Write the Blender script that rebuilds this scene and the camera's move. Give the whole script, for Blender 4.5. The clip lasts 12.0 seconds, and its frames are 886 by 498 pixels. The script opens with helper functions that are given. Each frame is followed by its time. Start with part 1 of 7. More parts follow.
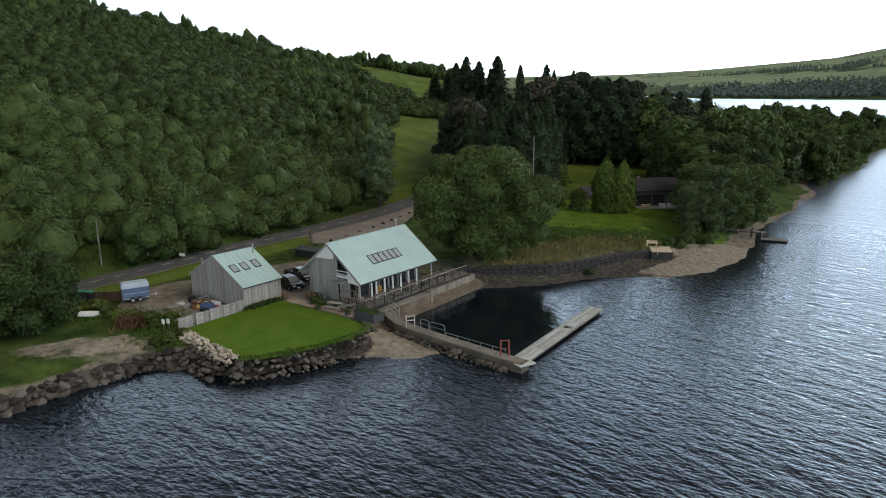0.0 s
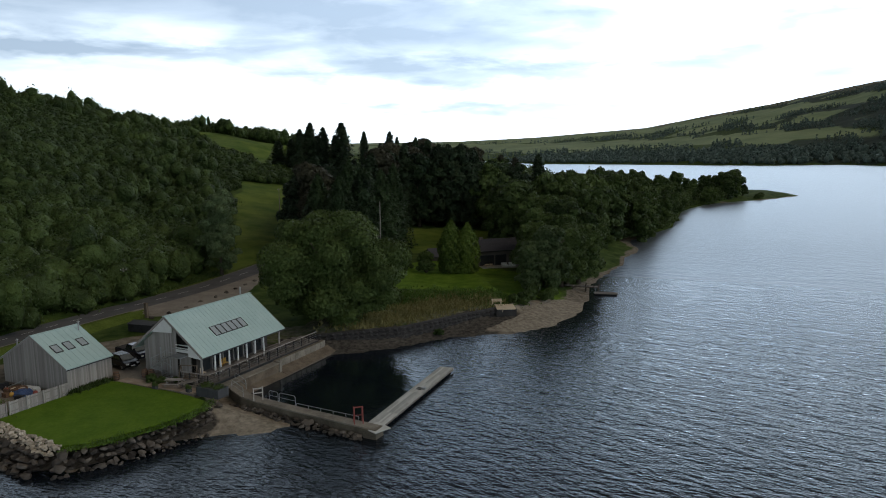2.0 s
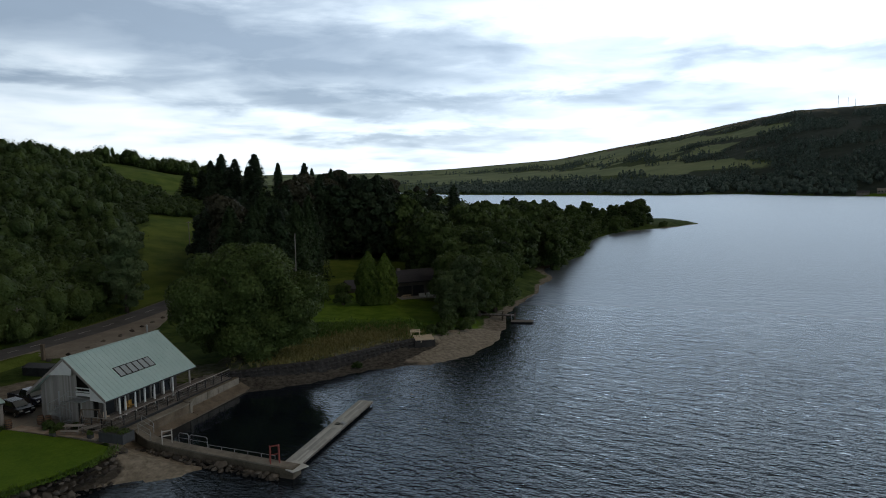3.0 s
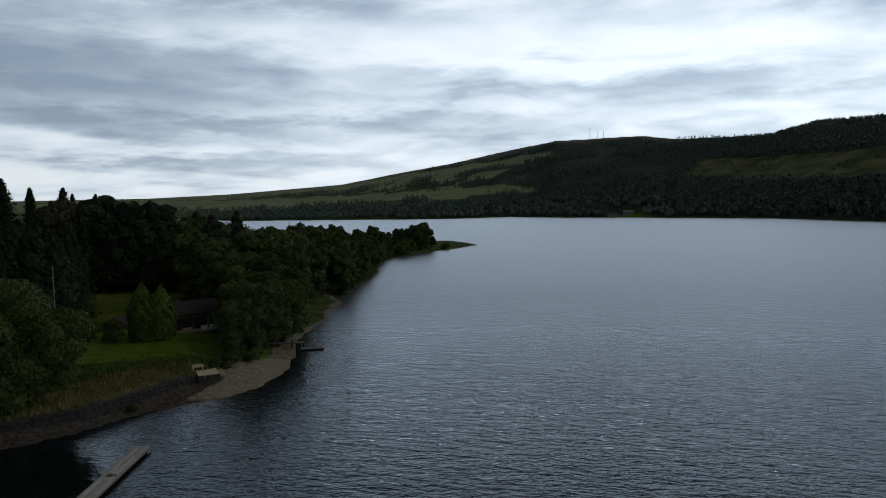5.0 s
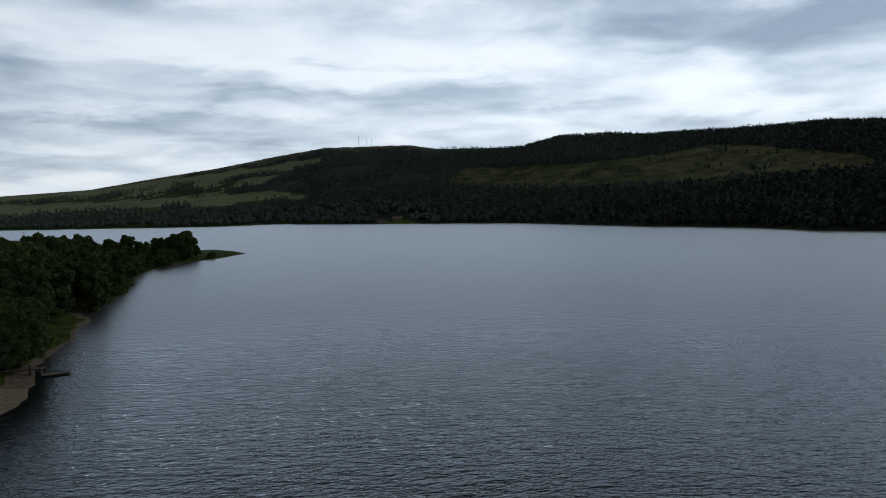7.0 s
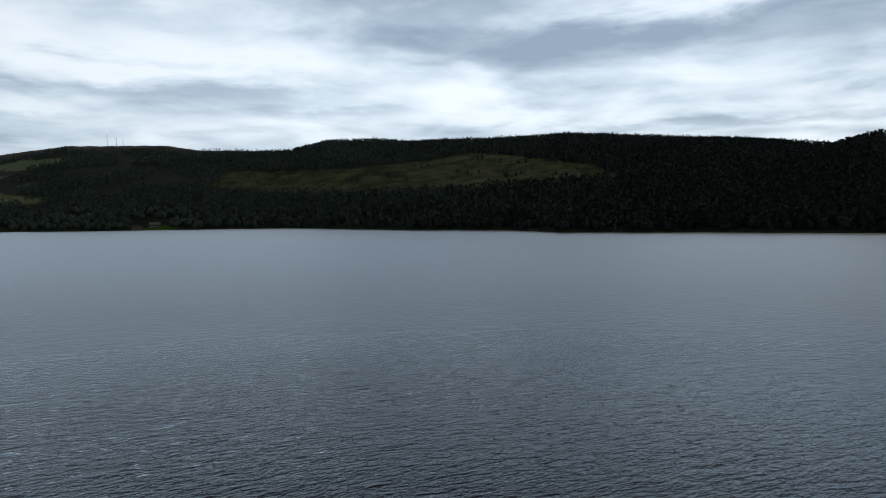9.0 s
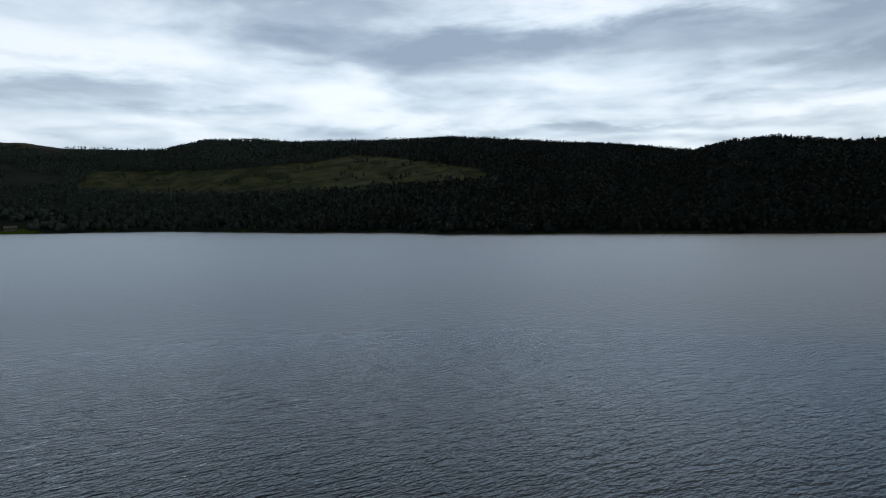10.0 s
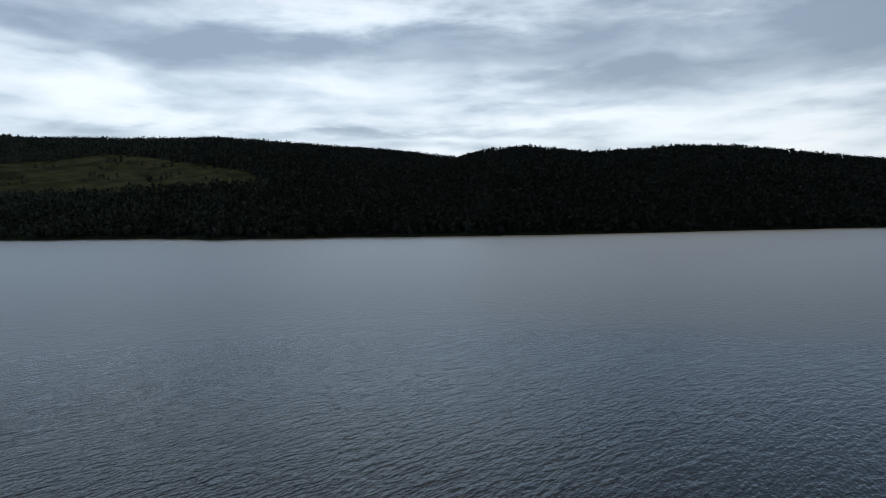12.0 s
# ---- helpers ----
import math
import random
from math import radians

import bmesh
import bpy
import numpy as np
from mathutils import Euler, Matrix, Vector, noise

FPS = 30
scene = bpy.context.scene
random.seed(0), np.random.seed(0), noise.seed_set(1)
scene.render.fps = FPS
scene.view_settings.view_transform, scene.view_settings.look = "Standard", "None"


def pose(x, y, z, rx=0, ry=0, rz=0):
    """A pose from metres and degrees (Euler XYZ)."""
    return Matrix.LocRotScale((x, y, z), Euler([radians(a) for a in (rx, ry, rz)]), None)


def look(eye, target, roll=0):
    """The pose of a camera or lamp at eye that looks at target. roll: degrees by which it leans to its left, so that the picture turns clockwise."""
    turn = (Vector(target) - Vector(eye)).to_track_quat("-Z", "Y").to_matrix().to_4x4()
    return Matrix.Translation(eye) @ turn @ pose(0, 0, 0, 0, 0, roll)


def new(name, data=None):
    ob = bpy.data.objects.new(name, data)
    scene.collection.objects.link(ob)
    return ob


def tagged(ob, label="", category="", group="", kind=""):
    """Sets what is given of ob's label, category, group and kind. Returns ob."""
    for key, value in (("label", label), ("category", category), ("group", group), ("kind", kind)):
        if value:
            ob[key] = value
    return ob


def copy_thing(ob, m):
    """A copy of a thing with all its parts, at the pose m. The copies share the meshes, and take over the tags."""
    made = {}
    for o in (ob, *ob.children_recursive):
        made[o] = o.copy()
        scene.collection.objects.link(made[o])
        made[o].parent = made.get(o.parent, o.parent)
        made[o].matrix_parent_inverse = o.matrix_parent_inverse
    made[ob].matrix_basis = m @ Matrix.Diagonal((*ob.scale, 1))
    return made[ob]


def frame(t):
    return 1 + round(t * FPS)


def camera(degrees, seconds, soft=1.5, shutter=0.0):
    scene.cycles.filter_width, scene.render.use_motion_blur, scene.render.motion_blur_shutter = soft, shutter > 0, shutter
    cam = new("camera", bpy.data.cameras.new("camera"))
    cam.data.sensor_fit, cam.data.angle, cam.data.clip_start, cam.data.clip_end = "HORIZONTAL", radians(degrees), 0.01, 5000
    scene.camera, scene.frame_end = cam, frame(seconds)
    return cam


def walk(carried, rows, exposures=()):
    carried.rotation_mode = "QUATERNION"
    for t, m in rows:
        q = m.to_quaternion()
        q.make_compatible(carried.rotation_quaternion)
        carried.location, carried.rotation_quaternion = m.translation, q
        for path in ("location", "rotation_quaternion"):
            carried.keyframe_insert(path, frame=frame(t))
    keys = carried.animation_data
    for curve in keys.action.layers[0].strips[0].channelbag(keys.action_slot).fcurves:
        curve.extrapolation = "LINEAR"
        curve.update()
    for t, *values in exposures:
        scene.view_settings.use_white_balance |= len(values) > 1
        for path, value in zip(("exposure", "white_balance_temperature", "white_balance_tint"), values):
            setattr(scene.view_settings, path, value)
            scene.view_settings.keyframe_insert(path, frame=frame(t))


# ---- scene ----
# ================= camera and its turn =================
EYE = Vector((0.0, 0.0, 26.0))
cam = camera(64.43, 12.0, soft=1.0)
# seconds, heading, tilt, lean (degrees)
TURN = [
    (0.0, 0.00, -13.12, -0.99), (0.5, -2.32, -11.86, -0.97), (1.0, -5.55, -10.61, -0.82), (1.5, -9.14, -9.38, -0.78),
    (2.0, -12.55, -8.12, -0.76), (2.5, -15.85, -6.87, -0.80), (3.2, -20.90, -5.35, -0.95), (4.0, -27.60, -4.30, -1.10), (4.5, -32.00, -4.05, -1.16),
    (5.0, -36.61, -4.00, -1.19), (5.5, -41.25, -3.94, -1.22), (6.0, -45.88, -3.90, -1.22), (6.5, -50.50, -3.86, -1.18),
    (7.0, -55.11, -3.83, -1.17), (8.0, -64.40, -3.82, -1.14), (9.0, -73.70, -3.82, -1.10), (9.5, -78.34, -3.82, -1.05), (10.0, -83.02, -3.79, -0.97),
    (10.5, -87.68, -3.77, -0.92), (11.0, -92.30, -3.75, -0.86), (11.5, -96.75, -3.75, -0.85), (12.0, -101.39, -3.75, -0.82)]


def aim(yaw, pitch):
    a, p = radians(yaw), radians(pitch)
    return EYE + 100 * Vector((-math.sin(a) * math.cos(p), math.cos(a) * math.cos(p), math.sin(p)))


walk(cam, [(t, look(EYE, aim(yaw, pitch), lean)) for t, yaw, pitch, lean in TURN],
     exposures=[(0.0, 0.02), (0.5, -0.06), (1.5, -0.56), (2.5, -1.17), (4.5, -1.88), (5.5, -2.04), (7.0, -2.10), (12.0, -2.10)])

# ================= sky and sun =================
world = bpy.data.worlds.new("overcast_sky")
scene.world = world
world.use_nodes = True
wn, wl = world.node_tree.nodes, world.node_tree.links
wn.clear()


def wnode(kind, **values):
    n = wn.new(kind)
    for key, value in values.items():
        n.inputs[key].default_value = value
    return n


SUN_AZ, SUN_EL = -120.0, 48.0
sky = wn.new("ShaderNodeTexSky")
sky.sky_type, sky.sun_disc = "NISHITA", False
sky.sun_elevation, sky.sun_rotation = radians(SUN_EL), radians(-SUN_AZ)
coord = wn.new("ShaderNodeTexCoord")
split = wn.new("ShaderNodeSeparateXYZ")
wl.new(coord.outputs["Generated"], split.inputs[0])


def wmath(op, a, b, clamp=False):
    n = wn.new("ShaderNodeMath")
    n.operation, n.use_clamp = op, clamp
    for i, v in enumerate((a, b)):
        if isinstance(v, (int, float)):
            n.inputs[i].default_value = v
        else:
            wl.new(v, n.inputs[i])
    return n.outputs[0]


# the cloud deck seen in perspective: the direction meets a level plane
up = wmath("ADD", wmath("MAXIMUM", split.outputs["Z"], 0.0), 0.10)
flat = wn.new("ShaderNodeCombineXYZ")
wl.new(wmath("DIVIDE", split.outputs["X"], up), flat.inputs["X"])
wl.new(wmath("DIVIDE", split.outputs["Y"], up), flat.inputs["Y"])
flat.inputs["Z"].default_value = 3.7


def wnoise(scale, detail, rough, warp):
    n = wnode("ShaderNodeTexNoise", Scale=scale, Detail=detail, Roughness=rough, Distortion=warp)
    wl.new(flat.outputs[0], n.inputs["Vector"])
    return n.outputs["Fac"]


big, small = wnoise(0.42, 5.0, 0.5, 0.3), wnoise(1.5, 8.0, 0.50, 0.3)
puff = wnode("ShaderNodeTexNoise", Scale=7.0, Detail=9.0, Roughness=0.58, Distortion=0.25)
tall_dir = wn.new("ShaderNodeMapping")
tall_dir.inputs["Scale"].default_value = (1, 1, 4.5)
wl.new(coord.outputs["Generated"], tall_dir.inputs["Vector"])
wl.new(tall_dir.outputs[0], puff.inputs["Vector"])
puff = puff.outputs["Fac"]
# heading and height of the direction, in degrees, for the cloud banks that hang over the loch
bearing = wmath("MULTIPLY", wmath("ARCTAN2", wmath("MULTIPLY", split.outputs["X"], -1.0), split.outputs["Y"]), 57.2958)
rise = wmath("MULTIPLY", wmath("ARCSINE", split.outputs["Z"], 0.0), 57.2958)
rise = wmath("ADD", rise, wmath("MULTIPLY", wmath("SUBTRACT", puff, 0.5), 5.0))
bearing = wmath("ADD", bearing, wmath("MULTIPLY", wmath("SUBTRACT", small, 0.5), 22.0))
# bank: heading, height, half width, half height, depth of grey (negative: a bright break)
BANKS = [(16, 11.0, 20, 2.4, 0.17), (-14, 11.0, 20, 1.5, 0.14), (-30, 8.6, 10, 1.0, 0.05), (-10, 6.6, 14, 1.1, 0.19), (-15, 3.4, 11, 0.6, 0.13), (13, 7.4, 9, 0.9, 0.20), (-95, 5.6, 22, 0.5, 0.07), (-114, 7.6, 9, 0.8, 0.09),
         (-9, 8.6, 15, 1.3, 0.14), (8, 13.5, 17, 1.8, 0.17), (-18, 5.6, 12, 0.7, 0.10), (-49, 8.4, 14, 1.1, 0.13), (-33, 10.0, 9, 0.7, 0.07), (-38, 6.4, 11, 0.6, 0.07),
         (-92, 12.4, 22, 1.9, 0.20), (-131, 12.5, 16, 3.4, 0.25), (-111, 9.6, 7, 0.8, 0.10), (-72, 16.0, 13, 1.6, 0.13), (-28, 14.5, 18, 1.5, 0.09), (-62, 6.9, 8, 0.5, 0.06),
         (-74, 9.6, 9, 1.8, -0.07), (-100, 7.2, 24, 1.3, -0.02), (-52, 11.3, 22, 1.0, -0.07), (-25, 7.2, 14, 0.7, -0.06), (-120, 7.0, 14, 1.0, -0.06),
         # out of view above: a bank and a break added for the water's reflections
         (-127, 21, 17, 5.0, 0.28), (-78, 20, 20, 3.5, -0.10)]
cover = wmath("ADD", wmath("ADD", wmath("MULTIPLY", big, 0.30), wmath("MULTIPLY", small, 0.38)), wmath("ADD", wmath("MULTIPLY", puff, 0.22), 0.055))
for b_az, b_el, b_w, b_h, b_deep in BANKS:
    q = wmath("ADD", wmath("POWER", wmath("ABSOLUTE", wmath("DIVIDE", wmath("SUBTRACT", bearing, b_az), b_w), 0.0), 2.0),
              wmath("POWER", wmath("ABSOLUTE", wmath("DIVIDE", wmath("SUBTRACT", rise, b_el), b_h), 0.0), 2.0))
    cover = wmath("SUBTRACT", cover, wmath("MULTIPLY", wmath("EXPONENT", wmath("MULTIPLY", q, -1.0), 0.0), b_deep))
ramp = wn.new("ShaderNodeValToRGB")
wl.new(cover, ramp.inputs["Fac"])
els = ramp.color_ramp.elements
els[0].position, els[0].color = 0.31, (0.23, 0.295, 0.38, 1)
els[1].position, els[1].color = 0.57, (0.74, 0.80, 0.855, 1)
for pos, col in ((0.39, (0.345, 0.42, 0.51, 1)), (0.455, (0.50, 0.585, 0.67, 1)), (0.515, (0.645, 0.72, 0.795, 1))):
    e = els.new(pos)
    e.color = col
blue = wn.new("ShaderNodeVectorMath")
blue.operation = "SCALE"
blue.inputs["Scale"].default_value = 0.10
wl.new(sky.outputs[0], blue.inputs[0])
mix = wn.new("ShaderNodeMixRGB")
mix.inputs["Fac"].default_value = 0.90
wl.new(blue.outputs[0], mix.inputs["Color1"])
wl.new(ramp.outputs["Color"], mix.inputs["Color2"])
# the sky is dimmed towards the unseen zenith, to keep the land dark
overhead = wn.new("ShaderNodeMapRange")
overhead.interpolation_type = "SMOOTHSTEP"
for key, value in (("From Min", 0.22), ("From Max", 0.62), ("To Min", 5.2), ("To Max", 0.36)):
    overhead.inputs[key].default_value = value
wl.new(split.outputs["Z"], overhead.inputs["Value"])
# and tinted warm there, to warm the light on the land
warm = wn.new("ShaderNodeMapRange")
warm.interpolation_type = "SMOOTHSTEP"
warm.inputs["From Min"].default_value, warm.inputs["From Max"].default_value = 0.50, 0.80
wl.new(split.outputs["Z"], warm.inputs["Value"])
tint = wn.new("ShaderNodeMixRGB")
tint.blend_type = "MULTIPLY"
tint.inputs["Color2"].default_value = (1.0, 0.72, 0.48, 1)
wl.new(warm.outputs[0], tint.inputs["Fac"])
wl.new(mix.outputs[0], tint.inputs["Color1"])
bg = wnode("ShaderNodeBackground")
wl.new(tint.outputs[0], bg.inputs["Color"])
# and brightest round the veiled sun
veil = wmath("ADD", wmath("MULTIPLY", wmath("COSINE", wmath("MULTIPLY", wmath("ADD", bearing, 78.0), 0.0174533), 0.0), 0.38), 0.68)
wl.new(wmath("MULTIPLY", overhead.outputs[0], veil), bg.inputs["Strength"])
out = wn.new("ShaderNodeOutputWorld")
wl.new(bg.outputs[0], out.inputs["Surface"])

sun = new("sun", bpy.data.lights.new("sun", "SUN"))
sun.data.energy, sun.data.angle, sun.data.color = 0.95, radians(25), (1.0, 0.85, 0.66)
sun.matrix_world = look((0, 0, 0), (math.sin(radians(SUN_AZ)) * math.cos(radians(SUN_EL)), -math.cos(radians(SUN_AZ)) * math.cos(radians(SUN_EL)), -math.sin(radians(SUN_EL))))

# ================= materials =================
def material(name, dark, light, scale=1.0, rough=0.85, bump=0.0, bump_scale=None, metal=0.0, stretch=(1, 1, 1), per="",
             spec=0.3, fine=0.35, spread=(0.3, 0.7)):
    """A noise-varied surface: a broad and a fine noise in metres, per-piece shift by object or by island."""
    m = bpy.data.materials.new(name)
    m.use_nodes = True
    nt = m.node_tree
    n, l = nt.nodes, nt.links
    b = n["Principled BSDF"]
    geo = n.new("ShaderNodeNewGeometry")
    mp = n.new("ShaderNodeMapping")
    mp.inputs["Scale"].default_value = stretch
    l.new(geo.outputs["Position"], mp.inputs["Vector"])

    def noise_tex(sc, detail):
        t = n.new("ShaderNodeTexNoise")
        t.inputs["Scale"].default_value, t.inputs["Detail"].default_value = sc, detail
        t.inputs["Roughness"].default_value = 0.6
        l.new(mp.outputs[0], t.inputs["Vector"])
        return t.outputs["Fac"]

    def math2(op, a, c):
        t = n.new("ShaderNodeMath")
        t.operation = op
        for i, v in enumerate((a, c)):
            if isinstance(v, (int, float)):
                t.inputs[i].default_value = v
            else:
                l.new(v, t.inputs[i])
        return t.outputs[0]

    fac = math2("ADD", math2("MULTIPLY", noise_tex(scale, 5), 1 - fine), math2("MULTIPLY", noise_tex(scale * 9, 4), fine))
    if per:
        if per == "object":
            r = n.new("ShaderNodeObjectInfo").outputs["Random"]
        else:
            r = geo.outputs["Random Per Island"]
        fac = math2("ADD", math2("MULTIPLY", fac, 0.55), math2("MULTIPLY", r, 0.45))
    ramp_node = n.new("ShaderNodeValToRGB")
    e = ramp_node.color_ramp.elements
    e[0].position, e[0].color = spread[0], (*dark, 1)
    e[1].position, e[1].color = spread[1], (*light, 1)
    l.new(fac, ramp_node.inputs["Fac"])
    l.new(ramp_node.outputs["Color"], b.inputs["Base Color"])
    b.inputs["Roughness"].default_value, b.inputs["Metallic"].default_value = rough, metal
    b.inputs["Specular IOR Level"].default_value = spec
    if bump:
        bn = n.new("ShaderNodeBump")
        bn.inputs["Strength"].default_value, bn.inputs["Distance"].default_value = 1.0, bump
        l.new(noise_tex(bump_scale or scale * 6, 5), bn.inputs["Height"])
        l.new(bn.outputs[0], b.inputs["Normal"])
    return m


def leaf_material(name, dark, light, rough=0.6, vary=0.30):
    """Leaves: each clump its own green, whole trees shifted against one another."""
    m = bpy.data.materials.new(name)
    m.use_nodes = True
    n, l = m.node_tree.nodes, m.node_tree.links
    b = n["Principled BSDF"]
    geo, info = n.new("ShaderNodeNewGeometry"), n.new("ShaderNodeObjectInfo")
    tex = n.new("ShaderNodeTexNoise")
    tex.inputs["Scale"].default_value, tex.inputs["Detail"].default_value = 0.26, 3
    l.new(geo.outputs["Position"], tex.inputs["Vector"])

    def madd(a, k, c):
        t = n.new("ShaderNodeMath")
        t.operation = "MULTIPLY_ADD"
        l.new(a, t.inputs[0])
        t.inputs[1].default_value = k
        if isinstance(c, (int, float)):
            t.inputs[2].default_value = c
        else:
            l.new(c, t.inputs[2])
        return t.outputs[0]

    fac = madd(geo.outputs["Random Per Island"], vary, madd(tex.outputs["Fac"], 1.2, madd(info.outputs["Random"], 0.42, -0.43)))
    ramp_node = n.new("ShaderNodeValToRGB")
    e = ramp_node.color_ramp.elements
    e[0].position, e[0].color = 0.1, (*dark, 1)
    e[1].position, e[1].color = 0.95, (*light, 1)
    l.new(fac, ramp_node.inputs["Fac"])
    l.new(ramp_node.outputs["Color"], b.inputs["Base Color"])
    b.inputs["Roughness"].default_value, b.inputs["Specular IOR Level"].default_value = rough, 0.15
    fine = n.new("ShaderNodeTexNoise")
    fine.inputs["Scale"].default_value, fine.inputs["Detail"].default_value = 1.7, 4
    l.new(geo.outputs["Position"], fine.inputs["Vector"])
    leafy = n.new("ShaderNodeBump")
    leafy.inputs["Distance"].default_value, leafy.inputs["Strength"].default_value = 0.8, 0.8
    l.new(fine.outputs["Fac"], leafy.inputs["Height"])
    l.new(leafy.outputs[0], b.inputs["Normal"])
    return m


M = {}
M["leaf_oak"] = leaf_material("broadleaf_leaves", (0.018, 0.035, 0.010), (0.088, 0.130, 0.034))
M["leaf_young"] = leaf_material("young_woodland_leaves", (0.015, 0.030, 0.009), (0.080, 0.120, 0.032))
M["leaf_pale"] = leaf_material("pale_willow_leaves", (0.05, 0.085, 0.035), (0.14, 0.19, 0.085))
M["leaf_ash"] = leaf_material("ash_leaves", (0.024, 0.044, 0.016), (0.105, 0.145, 0.056))
M["leaf_spruce"] = leaf_material("spruce_needles", (0.009, 0.019, 0.011), (0.040, 0.064, 0.030))
M["leaf_brown"] = leaf_material("larch_needles", (0.024, 0.025, 0.015), (0.068, 0.066, 0.040))
M["leaf_fir"] = leaf_material("fir_needles", (0.010, 0.022, 0.010), (0.045, 0.075, 0.028))
M["leaf_scrub"] = leaf_material("scrub_leaves", (0.03, 0.05, 0.010), (0.12, 0.15, 0.035))
M["leaf_cypress"] = leaf_material("cypress_scales", (0.03, 0.055, 0.010), (0.13, 0.19, 0.032))
# haze of distance is put into these leaves, paler and bluer
M["leaf_hazed"] = leaf_material("far_hazed_leaves", (0.062, 0.096, 0.086), (0.135, 0.180, 0.140), vary=0.10)
# near-black colour standing in for the shade inside a crown
M["crown_shade"] = material("shaded_crown_inside", (0.006, 0.007, 0.004), (0.018, 0.020, 0.010), 1.5, 0.95)
# far needles lifted and blued a little, haze within the colour
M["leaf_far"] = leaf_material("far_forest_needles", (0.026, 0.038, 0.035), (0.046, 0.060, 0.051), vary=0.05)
M["bark"] = material("bark", (0.03, 0.024, 0.018), (0.11, 0.09, 0.07), 2.0, 0.95, 0.02, stretch=(1, 1, 0.3))
M["weathered"] = material("weathered_larch_boards", (0.20, 0.185, 0.17), (0.42, 0.395, 0.37), 1.2, 0.9, 0.004, 30, stretch=(3, 3, 0.25), per="object", spread=(0.1, 0.8))
M["metal_roof"] = material("pale_green_metal_roof", (0.36, 0.50, 0.48), (0.47, 0.61, 0.58), 0.5, 0.45, spec=0.5)
M["white"] = material("white_paint", (0.66, 0.67, 0.66), (0.82, 0.82, 0.80), 1.0, 0.6)
M["dark"] = material("dark_painted_steel", (0.015, 0.016, 0.018), (0.04, 0.042, 0.045), 2.0, 0.5)
M["wet_concrete"] = material("stained_wet_concrete", (0.045, 0.038, 0.028), (0.20, 0.17, 0.125), 0.8, 0.8, 0.02, 5)
M["concrete"] = material("weathered_concrete", (0.10, 0.09, 0.072), (0.33, 0.30, 0.25), 0.6, 0.92, 0.01, 6)
M["stone"] = material("grey_boulder", (0.020, 0.017, 0.015), (0.135, 0.118, 0.10), 1.2, 0.92, 0.03, 4, per="object")
M["pale_stone"] = material("pale_stone", (0.30, 0.26, 0.20), (0.54, 0.48, 0.39), 1.2, 0.92, 0.02, 5, per="object")
M["glass"] = material("window_glass", (0.02, 0.024, 0.028), (0.04, 0.045, 0.05), 0.6, 0.05, spec=0.8)
M["asphalt"] = material("worn_asphalt", (0.065, 0.065, 0.068), (0.125, 0.124, 0.126), 0.4, 0.9, 0.004, 30)
M["gravel"] = material("compacted_gravel", (0.14, 0.122, 0.10), (0.29, 0.26, 0.22), 0.35, 0.95, 0.01, 12)
M["lawn"] = material("mown_grass", (0.056, 0.120, 0.009), (0.126, 0.208, 0.020), 0.35, 0.9, 0.03, 8, fine=0.5, spec=0.08)
M["paving"] = material("sandstone_paving", (0.26, 0.20, 0.15), (0.40, 0.33, 0.27), 0.6, 0.9, 0.004, 12, per="object")
M["steel"] = material("galvanised_steel", (0.35, 0.36, 0.36), (0.52, 0.53, 0.53), 2.0, 0.4, metal=0.9)
M["red"] = material("faded_red_paint", (0.22, 0.05, 0.04), (0.38, 0.11, 0.09), 1.5, 0.6)
M["deck"] = material("grey_deck_boards", (0.10, 0.09, 0.08), (0.23, 0.21, 0.19), 1.0, 0.9, 0.004, 20, per="object")


# ================= the lie of the land =================
SHORE = [(-1500, -900), (-300, -100), (-120, 10), (-60, 38), (-36.8, 53.5), (-33.3, 58.6), (-28.5, 62.9), (-24.6, 62.7), (-18.6, 60.4),
         (-14.6, 63.6), (-10.4, 65.2), (-2.6, 65.0), (-0.5, 66.0), (-5.5, 73.5), (-6.6, 78.5), (-2.6, 83.8), (2.0, 88.2), (11.5, 89.1),
         (16.3, 90.7), (21.2, 92.6), (32, 92.5), (37.6, 95.1), (44.1, 101.2), (48.8, 108.5), (54, 119.5), (62, 129.8), (73.4, 142.8), (78, 151.2), (87.2, 161), (89.6, 170), (92.4, 177),
         (104, 187.5), (121, 203), (131, 218), (142, 235), (158, 256.4), (181, 277.6), (208, 288.4), (223, 292), (255, 308), (262, 335), (240, 380), (200, 430),
         (150, 490), (60, 620), (-20, 1000), (-20, 5600), (-6000, 5600), (-6000, -900)]
SHORE_A = np.array(SHORE, float)


def inland(x, y):
    """Metres from the near shoreline, positive on land."""
    x, y = np.asarray(x, float), np.asarray(y, float)
    best, inside = np.full(x.shape, 1e9), np.zeros(x.shape, bool)
    for (ax, ay), (bx, by) in zip(SHORE_A, np.roll(SHORE_A, -1, 0)):
        ex, ey = bx - ax, by - ay
        t = np.clip(((x - ax) * ex + (y - ay) * ey) / (ex * ex + ey * ey), 0, 1)
        best = np.minimum(best, (x - ax - t * ex) ** 2 + (y - ay - t * ey) ** 2)
        cross = ((ay > y) != (by > y)) & (x < ex * (y - ay) / (ey if abs(ey) > 1e-9 else 1e-9) + ax)
        inside ^= cross
    return np.where(inside, 1, -1) * np.sqrt(best)


def smooth(a, lo, hi):
    t = np.clip((a - lo) / (hi - lo), 0, 1)
    return t * t * (3 - 2 * t)


